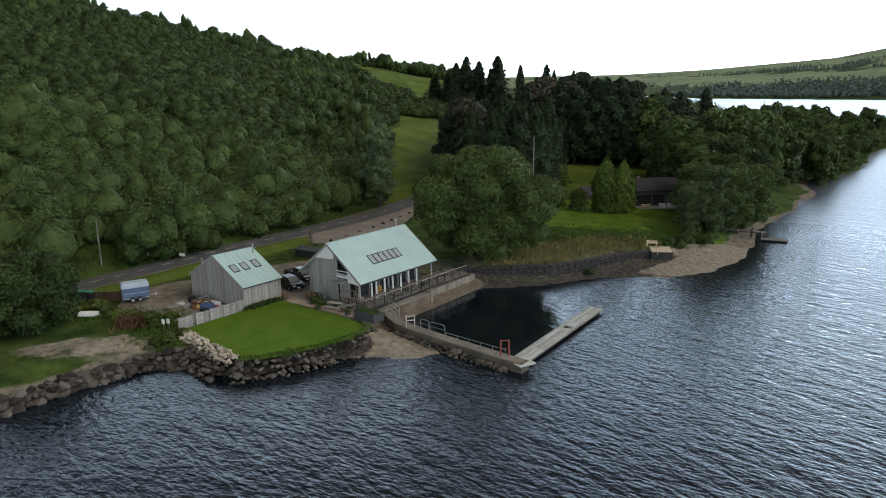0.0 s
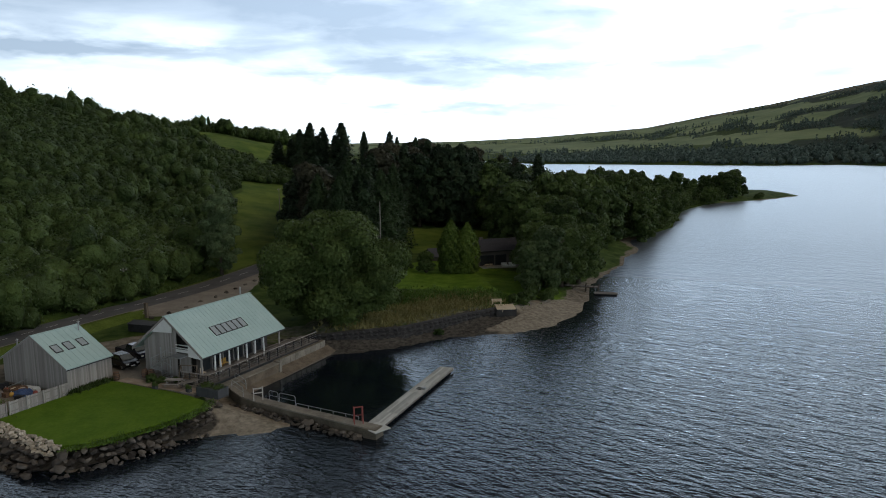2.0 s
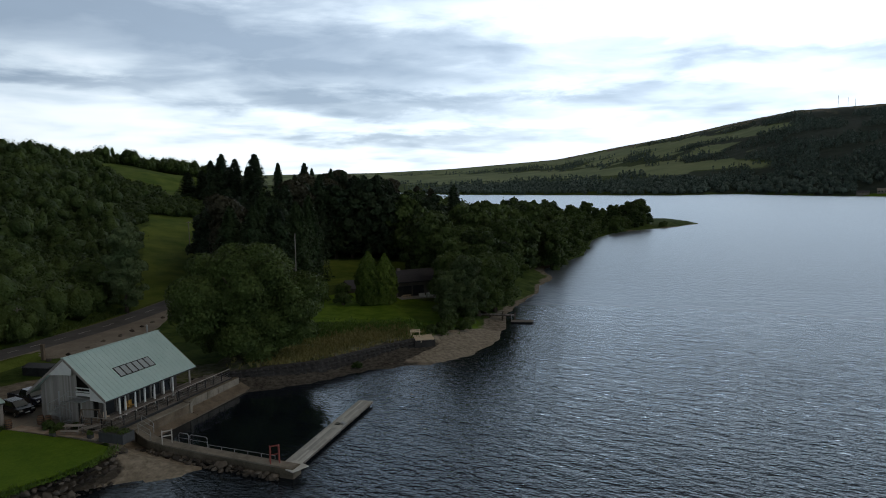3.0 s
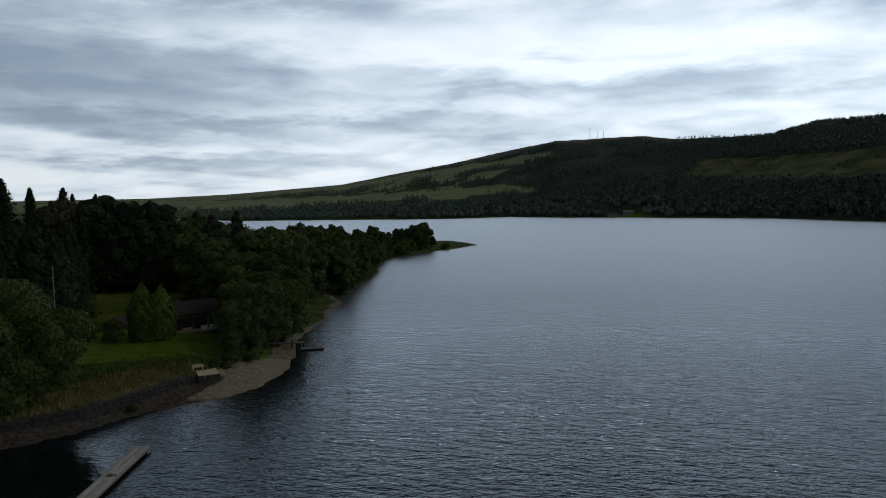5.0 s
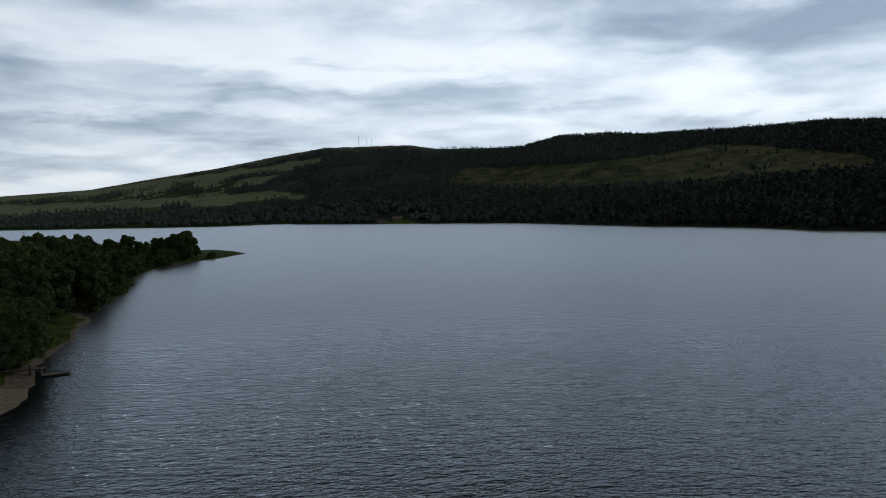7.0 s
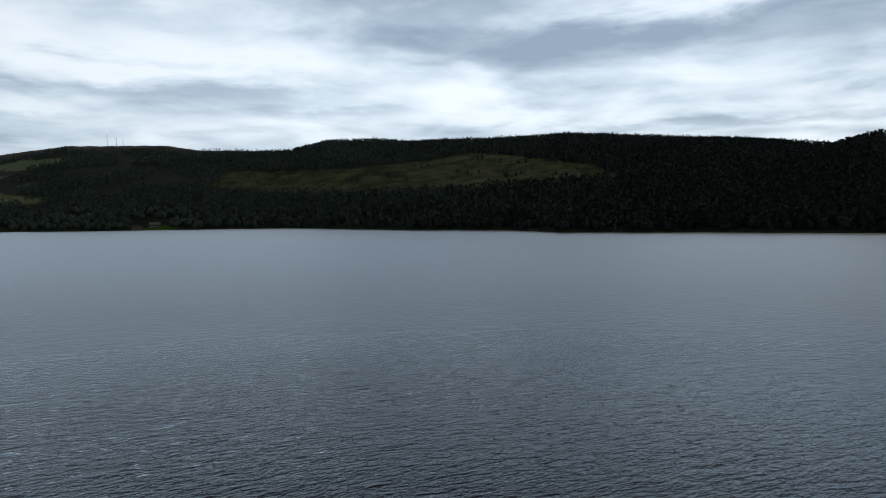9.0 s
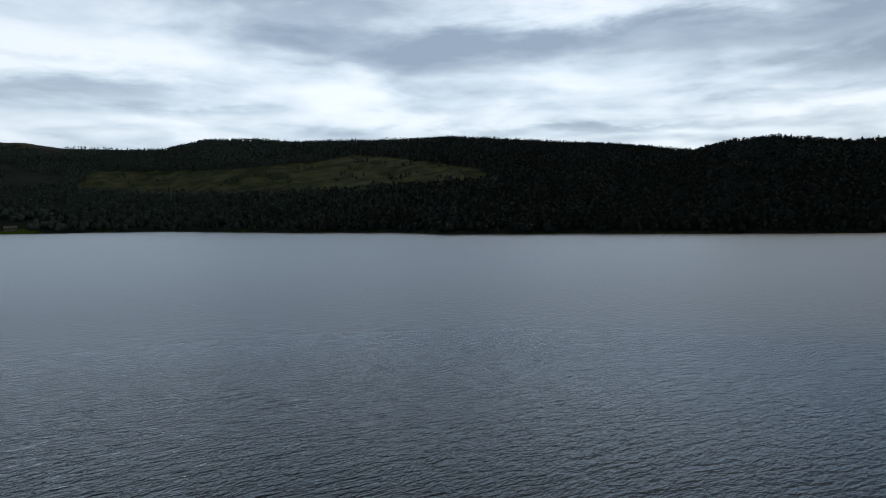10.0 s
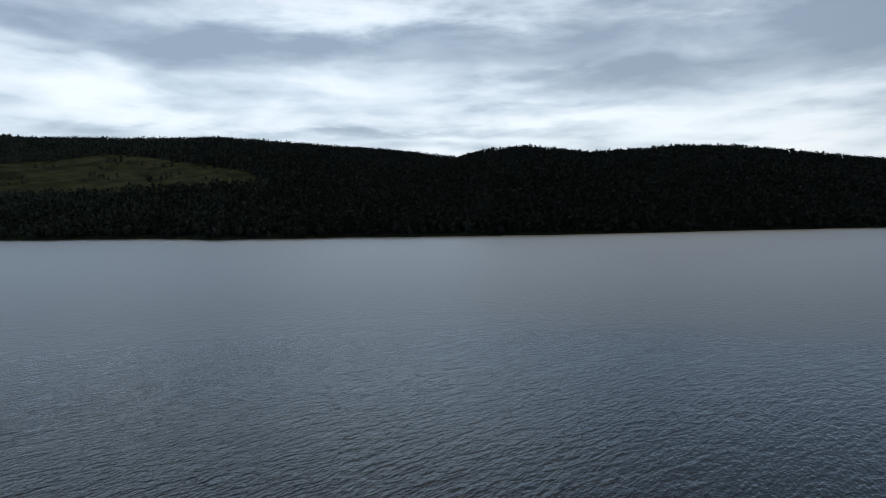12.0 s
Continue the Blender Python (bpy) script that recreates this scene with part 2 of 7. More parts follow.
def waves(x, y, size, seed=0.0):
    """Cheap soft undulation, -1..1."""
    a, b = x / size, y / size
    return (np.sin(a * 2.1 + 1.3 * np.sin(b * 1.7 + seed) + seed) + np.sin(b * 2.7 + 1.1 * np.sin(a * 1.9 - seed) + 2 * seed)
            + 0.6 * np.sin(a * 4.3 - b * 3.1 + 3 * seed)) / 2.6


# near hill by heading: heading, foot, crest distance, crest rise (degrees seen from the loch's middle)
HILL = np.array([(-180, 300, 700, 2), (-60, 900, 1400, -3), (-25, 300, 520, -3.0), (-18, 200, 450, -2.3), (-10, 180, 420, -1.3), (-4, 165, 430, -0.5),
                 (0, 155, 420, 0.5), (6, 146, 390, 1.3), (9, 130, 360, 1.3), (12, 117, 330, 1.9), (16, 109, 305, 3.0), (20, 103, 290, 4.0), (25, 98, 275, 5.0),
                 (30, 95, 265, 6.1), (60, 110, 300, 9), (120, 150, 500, 8), (180, 300, 700, 2)], float)
# far shore by heading: heading, shore distance, crest distance, crest rise
FAR = np.array([(-180, 1500, 2500, 3), (-150, 900, 1500, 2.2), (-133, 690, 1150, 2.3), (-129, 660, 1080, 2.9), (-124, 620, 1030, 3.6), (-120, 595, 1000, 3.75),
                (-113.3, 560, 960, 3.45), (-108.5, 549, 940, 4.1), (-105.3, 546, 960, 3.9), (-102.6, 543, 1350, 3.4), (-98.9, 543, 1400, 3.85),
                (-92.6, 556, 1400, 4.4), (-86.9, 561, 1350, 4.85), (-83.8, 566, 1350, 5.0), (-79.2, 620, 1400, 4.9), (-71, 670, 1450, 4.75),
                (-68.5, 700, 1480, 5.0), (-64.6, 750, 1550, 4.9), (-61.9, 800, 1600, 4.25), (-55, 850, 1750, 4.3), (-52.4, 870, 1850, 4.65),
                (-45.8, 930, 2000, 4.5), (-42, 1000, 2200, 3.85), (-37.6, 960, 2400, 2.95), (-33, 980, 2600, 2.2), (-28.5, 1030, 3000, 1.38),
                (-20, 1130, 3600, 0.78), (-14, 1500, 4200, 0.55), (0, 2600, 4500, 0.5), (60, 1500, 3000, 2), (180, 1500, 2500, 3)], float)


def polar(x, y):
    return np.degrees(np.arctan2(-x, y)), np.hypot(x, y)


def by_heading(table, az, column):
    return np.interp(az, table[:, 0], table[:, column])


def far_share(x, y):
    """How far up the far hillside a place is: 0 at its shore, 1 at its crest."""
    az, d = polar(x, y)
    s, c = by_heading(FAR, az, 1), by_heading(FAR, az, 2)
    return (d - s - 5 * waves(x, y, 30, 2)) / (c - s)


def height(x, y):
    x, y = np.asarray(x, float), np.asarray(y, float)
    az, d = polar(x, y)
    sd = inland(x, y)
    east = smooth(x, 4, 24)
    land = 1.6 * smooth(sd, -0.6, 6.5 + 2 * east) + np.clip(sd - 12, 0, 60) * (0.012 + 0.03 * east * (1 - smooth(d, 150, 260)))
    land = land + 0.25 * waves(x, y, 9, 1) * smooth(sd, 14, 50)
    back = y - np.interp(x, [-1.5, 3, 8, 14.5, 22, 30.0, 33.5], [90.6, 92.0, 92.0, 92.2, 96.0, 99.7, 100.4])
    terrace = smooth(x, -1, 4) * (1 - smooth(x, 33.6, 37))
    land = np.maximum(land, terrace * (1.95 * smooth(back, 0.1, 1.0) + 0.045 * np.clip(back, 0, 30)) * (back > 0))
    land = np.where((terrace > 0.5) & (back < 0.1), np.minimum(land, 0.75), land)
    foot, crest = by_heading(HILL, az, 1), by_heading(HILL, az, 2)
    top = 26 + crest * np.tan(np.radians(by_heading(HILL, az, 3)))
    t = np.clip((d - foot) / (crest - foot), 0, 1.4)
    rise = np.maximum(top - 2, 0) * np.where(t < 1, t * (1.08 - 0.08 * t), 1 + 0.12 * (t - 1))
    land = land + rise * smooth(sd, 10, 40) + 2.2 * waves(x, y, 34, 4) * smooth(t, 0.1, 0.5)
    near = np.where(sd > -0.6, land, -np.clip(-sd * 0.3, 0, 6))
    s = far_share(x, y)
    ftop = 26 + by_heading(FAR, az, 2) * np.tan(np.radians(by_heading(FAR, az, 3)))
    c = np.clip(s, 0, 1)
    far = np.where(s > 0, 0.5 + (ftop - 0.5) * (1.25 * c - 0.25 * c * c) + 5 * waves(x, y, 120, 3) * smooth(s, 0.15, 0.5) * (1 - smooth(s, 0.8, 1)),
                   np.clip(s * 900, -12, 0) * 0.5)
    far = far - np.clip(s - 1, 0, 3) * 40
    return np.maximum(near, far)


def ground_z(x, y):
    return float(height(np.array([x]), np.array([y]))[0])


def mesh_object(name, verts, faces, mat, parent=None, shade=False):
    me = bpy.data.meshes.new(name)
    me.from_pydata(verts, [], faces)
    me.materials.append(mat)
    if shade:
        me.shade_smooth()
    ob = new(name, me)
    ob.parent = parent
    return ob


def quads_object(name, verts, nq, mat, parent=None, tri=False, hearts=0):
    """Many loose quads (or triangles) from one array of corners."""
    k = 3 if tri else 4
    me = bpy.data.meshes.new(name)
    me.vertices.add(len(verts))
    me.vertices.foreach_set("co", np.ascontiguousarray(verts, np.float32).ravel())
    me.loops.add(nq * k)
    me.loops.foreach_set("vertex_index", np.arange(nq * k, dtype=np.int32))
    me.polygons.add(nq)
    me.polygons.foreach_set("loop_start", np.arange(0, nq * k, k, dtype=np.int32))
    me.materials.append(mat)
    # the last faces, deep in the crown, take the painted shade colour
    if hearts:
        me.materials.append(M["crown_shade"])
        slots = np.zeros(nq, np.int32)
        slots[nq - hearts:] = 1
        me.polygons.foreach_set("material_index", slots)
    me.update(calc_edges=True)
    me.validate()
    ob = new(name, me)
    ob.parent = parent
    return ob


# ground: one sheet, finer towards the view, out past the horizon
AZ = np.concatenate([np.arange(-142, 40, 0.52), np.arange(40, 218, 3.0)])
RR = np.concatenate([[0.5, 10, 25, 38], 42 * 1.0145 ** np.arange(340)])
RR = RR[RR < 4950]
ga, gr = np.meshgrid(np.radians(AZ), RR, indexing="ij")
gx, gy = -np.sin(ga) * gr, np.cos(ga) * gr
gz = height(gx, gy)
na, nr = gx.shape
idx = np.arange(na * nr).reshape(na, nr)
a0, a1 = idx, np.roll(idx, -1, 0)
gf = np.stack([a0[:, :-1], a1[:, :-1], a1[:, 1:], a0[:, 1:]], -1).reshape(-1, 4)[:, ::-1]
gme = bpy.data.meshes.new("ground")
gme.vertices.add(na * nr)
gme.vertices.foreach_set("co", np.stack([gx, gy, gz], -1).astype(np.float32).ravel())
gme.loops.add(gf.size)
gme.loops.foreach_set("vertex_index", gf.astype(np.int32).ravel())
gme.polygons.add(len(gf))
gme.polygons.foreach_set("loop_start", np.arange(0, gf.size, 4, dtype=np.int32))
gme.update(calc_edges=True)
gme.shade_smooth()
ground = new("ground", gme)
tagged(ground, "grassy lochside land with a wooded hill and far shore", "ground", kind="structure")


def clearing(az, el):
    """Felled and grazed ground on the far hillside, 0..1."""
    hi = np.interp(az, [-88, -86, -79, -76, -72, -66, -60, -57, -54], [1.2, 2.7, 3.7, 3.9, 3.3, 2.8, 2.65, 2.7, 0.6])
    lo = np.interp(az, [-88, -86, -75, -66, -58, -55], [1.2, 1.4, 0.9, 0.75, 1.0, 1.4])
    m = smooth(el, lo - 0.12, lo + 0.15) * (1 - smooth(el, hi - 0.08, hi + 0.1)) * smooth(az, -88, -86) * (1 - smooth(az, -56.5, -55))
    return m


def far_fields(az, el, s):
    """Pastures on the low far shore."""
    a = (1 - smooth(np.abs(el - np.interp(az, [-50, -42, -36, -30, -22], [0.6, 0.75, 0.45, 0.2, 0.0])), 0.15, 0.4)) * smooth(az, -45, -42)
    b = (1 - smooth(np.abs(el - np.interp(az, [-45, -40, -33, -28, -20], [3.4, 2.6, 1.75, 1.15, 0.6])), 0.12, 0.35)) * smooth(az, -47, -44)
    return np.maximum(a, b) * smooth(s, 0.03, 0.08)


def hill_grass(x, y, az, s):
    """Open grazing in patches over the western far hills, 0..1."""
    return smooth(az, -49, -36) * smooth(waves(x, y, 70, 4) + 0.5 * waves(x, y, 31, 8), -0.15, 0.2) * smooth(s, 0.10, 0.18)


def zone(x, y, cx, cy, rx, ry, turn=0.0):
    """A soft-edged oval patch."""
    c, s = math.cos(radians(turn)), math.sin(radians(turn))
    u, v = ((x - cx) * c + (y - cy) * s) / rx, (-(x - cx) * s + (y - cy) * c) / ry
    return 1 - smooth(np.hypot(u, v) + 0.08 * waves(x, y, 3, 5), 0.85, 1.1)


def pasture_area(x, y):
    """Grazed ground up the gap between the hill wood and the dark wood."""
    az, d = polar(x, y)
    az = az + 0.5 * waves(x, y, 14, 3)
    low = smooth(az, -1.6, -0.6) * (1 - smooth(az, np.interp(d, [140, 200, 262], [4.6, 4.0, 3.2]) - 0.4, np.interp(d, [140, 200, 262], [4.6, 4.0, 3.2]) + 0.4)) * smooth(d, 138, 144) * (1 - smooth(d, 250, 266))
    high = smooth(az, np.interp(d, [290, 330, 420], [-3.4, -2.2, -1.0]) - 0.5, np.interp(d, [290, 330, 420], [-3.4, -2.2, -1.0]) + 0.5) * (1 - smooth(az, np.interp(d, [285, 330, 420], [1.5, 4.6, 8.2]) - 0.5, np.interp(d, [285, 330, 420], [1.5, 4.6, 8.2]) + 0.5)) * smooth(d, 284, 300)
    return np.clip(low + high * (1 - smooth(d, 385, 400)), 0, 1)


gaz, gd = polar(gx, gy)
gel = np.degrees(np.arctan2(gz - 26, gd))
gs, gsd = far_share(gx, gy), inland(gx, gy)
on_near = gsd > -5
mask = {}
mask["forest"] = np.interp(gaz, [-80, -58, -40, -25], [1, 0.8, 0.6, 0.2]) * np.where(gs > 0, 1 - np.clip(clearing(gaz, gel) + far_fields(gaz, gel, gs), 0, 1), 0)
strand = np.interp(gx, [-30, 48, 58, 72, 84, 98, 112, 175, 190, 260], [3.4, 3.4, 1.4, 0.5, 2.4, 2.4, -0.4, -0.4, 0.9, 0.9])
mask["beach"] = np.clip((1 - smooth(gsd + 0.8 * waves(gx, gy, 2.5), strand - 0.8, strand + 0.8)) * on_near
                        + zone(gx, gy, 37, 99, 13, 4.6, 30) * on_near + zone(gx, gy, -5, 68, 6, 4.5, -10), 0, 1)
mask["gravel"] = np.clip(zone(gx, gy, -30, 82, 9, 7.5, 40) + zone(gx, gy, -21, 88, 9, 11, -38) + zone(gx, gy, -15, 78.5, 5, 4, 0)
                         + 0.5 * zone(gx, gy, -35, 65.5, 8, 3.2, 12) + zone(gx, gy, 10, 97, 22, 4.5, 12) * 0.5, 0, 1)
mask["field"] = np.clip(pasture_area(gx, gy) + zone(gx, gy, 45, 170, 26, 26, 0), 0, 1) * on_near + zone(gx, gy, 684, 546, 24, 16, -50)
mask["mown"] = zone(gx, gy, 30, 119, 17, 21, 0) * smooth(gy + 0.3 * gx, 118.5, 121) + zone(gx, gy, 686, 548, 26, 17, -50)
mask["sand"] = zone(gx, gy, 39, 100.5, 13, 5.0, 32) + zone(gx, gy, -5.5, 68, 6, 4, -10) + (0.62 + 0.3 * waves(gx, gy, 1.6, 2)) * zone(gx, gy, -35, 65.8, 7.5, 2.6, 12)
mask["moor"] = np.where(gs > 0, clearing(gaz, gel), 0)
mask["meadow"] = np.where(gs > 0, np.clip(far_fields(gaz, gel, gs) + hill_grass(gx, gy, gaz, gs), 0, 1), 0)
mask["shingle"] = zone(gx, gy, 10, 90.6, 20, 2.6, 8) + zone(gx, gy, 26, 96.6, 9, 2.6, 27) + zone(gx, gy, -22, 63.5, 9, 2.6, -6) + zone(gx, gy, -11, 66.5, 4, 2.2, 20)
mask["heath"] = np.where(gs > 0, smooth(gs + 0.1 * waves(gx, gy, 60), 0.8, 0.95) * smooth(gaz, -62, -50), 0)
for key, values in mask.items():
    at = gme.attributes.new(key, "FLOAT", "POINT")
    at.data.foreach_set("value", np.ascontiguousarray(values, np.float32).ravel())

gm = bpy.data.materials.new("ground_cover")
gm.use_nodes = True
gn, gl = gm.node_tree.nodes, gm.node_tree.links
gb = gn["Principled BSDF"]
gb.inputs["Roughness"].default_value, gb.inputs["Specular IOR Level"].default_value = 0.95, 0.06
gpos = gn.new("ShaderNodeNewGeometry").outputs["Position"]


def gnoise(scale, detail=6):
    t = gn.new("ShaderNodeTexNoise")
    t.inputs["Scale"].default_value, t.inputs["Detail"].default_value, t.inputs["Roughness"].default_value = scale, detail, 0.65
    gl.new(gpos, t.inputs["Vector"])
    return t.outputs["Fac"]


def gramp(fac, dark, light, lo=0.35, hi=0.65):
    r = gn.new("ShaderNodeValToRGB")
    r.color_ramp.elements[0].position, r.color_ramp.elements[0].color = lo, (*dark, 1)
    r.color_ramp.elements[1].position, r.color_ramp.elements[1].color = hi, (*light, 1)
    gl.new(fac, r.inputs["Fac"])
    return r.outputs["Color"]


def gover(below, above, name):
    """Lay one cover over another where its mask says so, with a broken edge."""
    a = gn.new("ShaderNodeAttribute")
    a.attribute_name = name
    t = gn.new("ShaderNodeMath")
    t.operation = "MULTIPLY_ADD"
    gl.new(gnoise(1.4, 6), t.inputs[0])
    t.inputs[1].default_value, t.inputs[2].default_value = 0.5, -0.25
    add = gn.new("ShaderNodeMath")
    add.operation = "ADD"
    gl.new(t.outputs[0], add.inputs[0])
    gl.new(a.outputs["Fac"], add.inputs[1])
    step = gn.new("ShaderNodeMapRange")
    step.interpolation_type = "SMOOTHSTEP"
    step.inputs["From Min"].default_value, step.inputs["From Max"].default_value = 0.35, 0.65
    gl.new(add.outputs[0], step.inputs["Value"])
    mx = gn.new("ShaderNodeMixRGB")
    gl.new(step.outputs[0], mx.inputs["Fac"])
    gl.new(below, mx.inputs["Color1"])
    gl.new(above, mx.inputs["Color2"])
    return mx.outputs[0]


cover_col = gramp(gnoise(0.3), (0.022, 0.045, 0.010), (0.085, 0.12, 0.028))
# far woodland floor, its colour blued with haze like the leaves above
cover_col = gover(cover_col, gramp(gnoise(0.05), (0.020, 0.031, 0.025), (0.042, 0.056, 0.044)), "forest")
cover_col = gover(cover_col, gramp(gnoise(0.12), (0.055, 0.10, 0.018), (0.135, 0.175, 0.034)), "field")
cover_col = gover(cover_col, gramp(gnoise(0.035, 9), (0.035, 0.052, 0.022), (0.13, 0.145, 0.065), 0.4, 0.62), "moor")
# western pasture and heath, colours lightened for haze and sun on the slope
cover_col = gover(cover_col, gramp(gnoise(0.012), (0.13, 0.18, 0.09), (0.22, 0.26, 0.13)), "meadow")
cover_col = gover(cover_col, gramp(gnoise(0.03), (0.08, 0.075, 0.05), (0.17, 0.155, 0.10)), "heath")
cover_col = gover(cover_col, gramp(gnoise(0.8), (0.11, 0.10, 0.08), (0.25, 0.22, 0.18)), "gravel")
cover_col = gover(cover_col, gramp(gnoise(1.1), (0.10, 0.085, 0.065), (0.27, 0.235, 0.19)), "beach")
cover_col = gover(cover_col, gramp(gnoise(0.5), (0.060, 0.122, 0.011), (0.128, 0.205, 0.024)), "mown")
cover_col = gover(cover_col, gramp(gnoise(1.6), (0.17, 0.148, 0.115), (0.34, 0.30, 0.24)), "sand")
cover_col = gover(cover_col, gramp(gnoise(1.8), (0.03, 0.027, 0.024), (0.11, 0.10, 0.085)), "shingle")
gl.new(cover_col, gb.inputs["Base Color"])
gbump = gn.new("ShaderNodeBump")
gbump.inputs["Distance"].default_value = 0.045
gl.new(gnoise(3.0, 6), gbump.inputs["Height"])
gl.new(gbump.outputs[0], gb.inputs["Normal"])
gme.materials.append(gm)

# water: one sheet of wind waves, finest near this shore, sheltered behind the pier and along the banks
radii = [0.5, 14, 28, 38.5]
while radii[-1] < 170:
    r = radii[-1]
    radii.append(r + max(0.36, r * r / 16500))
radii += [round(170 * 1.13 ** k, 1) for k in range(1, 28)] + [4940]
wa, wr = np.meshgrid(np.radians(np.concatenate([np.arange(-141, 38, 0.42), np.arange(38, 219, 3.0)])), np.array(radii), indexing="ij")
wx, wy = -np.sin(wa) * wr, np.cos(wa) * wr
cell = np.clip(wr * wr / 16500, 0.36, 22)
wz = np.zeros_like(wx)
rw = np.random.default_rng(21)
WIND = 46.0
for octave in range(10):
    long_ = 0.5 * 2 ** (octave / 2)
    band = np.exp(-(np.log2(long_ / (2.5 * cell)) / 0.75) ** 2)
    if band.max() < 0.03:
        continue
    sel = band > 0.03
    total = np.zeros(sel.sum())
    for k in range(11):
        lam = long_ * 2 ** rw.uniform(-0.25, 0.25)
        a = radians(WIND + rw.normal(0, 26))
        f = math.tau / lam
        total += np.sin(f * (wx[sel] * math.cos(a) + wy[sel] * math.sin(a)) + rw.uniform(0, 6.28)) / f
    wz[sel] += total * band[sel] * 0.028
gusty = 0.78 + 0.35 * waves(wx, wy, 55, 2)
off_near = np.clip(-inland(wx, wy), 0, 60)
sheltered = 0.12 + 0.88 * smooth(np.hypot(wx - 4.0, wy - 79.0), 9, 17)
wz *= gusty * sheltered * (0.25 + 0.75 * smooth(off_near, 0, 14)) * (1 - smooth(wr, 75, 160)) * smooth(wr, 20, 38)
wz = np.clip(wz, -0.9, 0.9)
ma, mr = wx.shape
wi = np.arange(ma * mr).reshape(ma, mr)
wf = np.stack([wi[:, :-1], np.roll(wi, -1, 0)[:, :-1], np.roll(wi, -1, 0)[:, 1:], wi[:, 1:]], -1).reshape(-1, 4)[:, ::-1]
M["water"] = bpy.data.materials.new("loch_water")
M["water"].use_nodes = True
wme = bpy.data.meshes.new("water")
wme.vertices.add(ma * mr)
wme.vertices.foreach_set("co", np.stack([wx, wy, wz], -1).astype(np.float32).ravel())
wme.loops.add(wf.size)
wme.loops.foreach_set("vertex_index", wf.astype(np.int32).ravel())
wme.polygons.add(len(wf))
wme.polygons.foreach_set("loop_start", np.arange(0, wf.size, 4, dtype=np.int32))
wme.update(calc_edges=True)
wme.shade_smooth()
wme.materials.append(M["water"])
water = new("water", wme)
tagged(water, "dark loch water with wind ripples, calm inside the pier", "water", kind="structure")
hn, hl = M["water"].node_tree.nodes, M["water"].node_tree.links
hn.remove(hn["Principled BSDF"])
deep = hn.new("ShaderNodeBsdfDiffuse")
deep.inputs["Color"].default_value = (0.006, 0.009, 0.014, 1)
shine = hn.new("ShaderNodeBsdfGlossy")
shine.distribution = "MULTI_GGX"
shine.inputs["Color"].default_value = (0.84, 0.92, 1.0, 1)
shine.inputs["Roughness"].default_value = 0.11
fresnel = hn.new("ShaderNodeFresnel")
fresnel.inputs["IOR"].default_value = 1.47
both = hn.new("ShaderNodeMixShader")
hl.new(deep.outputs[0], both.inputs[1])
hl.new(shine.outputs[0], both.inputs[2])
hl.new(both.outputs[0], hn["Material Output"].inputs["Surface"])
hpos = hn.new("ShaderNodeNewGeometry").outputs["Position"]


def hmath(op, a, b=0.0, c=0.0):
    t = hn.new("ShaderNodeMath")
    t.operation = op
    for i, v in enumerate((a, b, c)):
        if isinstance(v, (int, float)):
            t.inputs[i].default_value = v
        else:
            hl.new(v, t.inputs[i])
    return t.outputs[0]


def hnoise(scale, turn, stretch, detail=3.0, dist=0.4):
    """Noise drawn out along the crests, which lie across the wind; turn veers it a little."""
    a = radians(WIND + turn)
    across, crest = (math.cos(a), math.sin(a)), (math.sin(a), -math.cos(a))
    both_ways = hn.new("ShaderNodeCombineXYZ")
    for key, way, k in (("X", crest, scale * stretch), ("Y", across, scale)):
        dot = hn.new("ShaderNodeVectorMath")
        dot.operation = "DOT_PRODUCT"
        hl.new(hpos, dot.inputs[0])
        dot.inputs[1].default_value = (way[0] * k, way[1] * k, 0)
        hl.new(dot.outputs["Value"], both_ways.inputs[key])
    both_ways.inputs["Z"].default_value = scale * 7.3
    t = hn.new("ShaderNodeTexNoise")
    t.inputs["Scale"].default_value, t.inputs["Detail"].default_value, t.inputs["Distortion"].default_value = 1.0, detail, dist
    hl.new(both_ways.outputs[0], t.inputs["Vector"])
    return t.outputs["Fac"]


# calm: inside the basin between quay, pier and pontoon, fading outwards
calm = hn.new("ShaderNodeVectorMath")
calm.operation = "DISTANCE"
hl.new(hpos, calm.inputs[0])
calm.inputs[1].default_value = (4.0, 79.0, 0)
open_water = hn.new("ShaderNodeMapRange")
open_water.interpolation_type = "SMOOTHSTEP"
open_water.inputs["From Min"].default_value, open_water.inputs["From Max"].default_value = 7.5, 15.0
open_water.inputs["To Min"].default_value, open_water.inputs["To Max"].default_value = 0.12, 1.0
hl.new(calm.outputs["Value"], open_water.inputs["Value"])
ripple = hmath("ADD", hmath("MULTIPLY", hnoise(0.5, 4, 0.34, 2.0), 0.15), hmath("MULTIPLY", hnoise(1.15, -12, 0.36, 2.0), 0.23))
ripple = hmath("ADD", ripple, hmath("ADD", hmath("MULTIPLY", hnoise(2.6, 14, 0.42, 2.0), 0.125), hmath("MULTIPLY", hnoise(6.0, -5, 0.6, 2.0), 0.035)))
gust = hmath("MULTIPLY_ADD", hnoise(0.02, -46, 0.4, 4), 0.8, 0.6)
open_water = open_water.outputs[0]
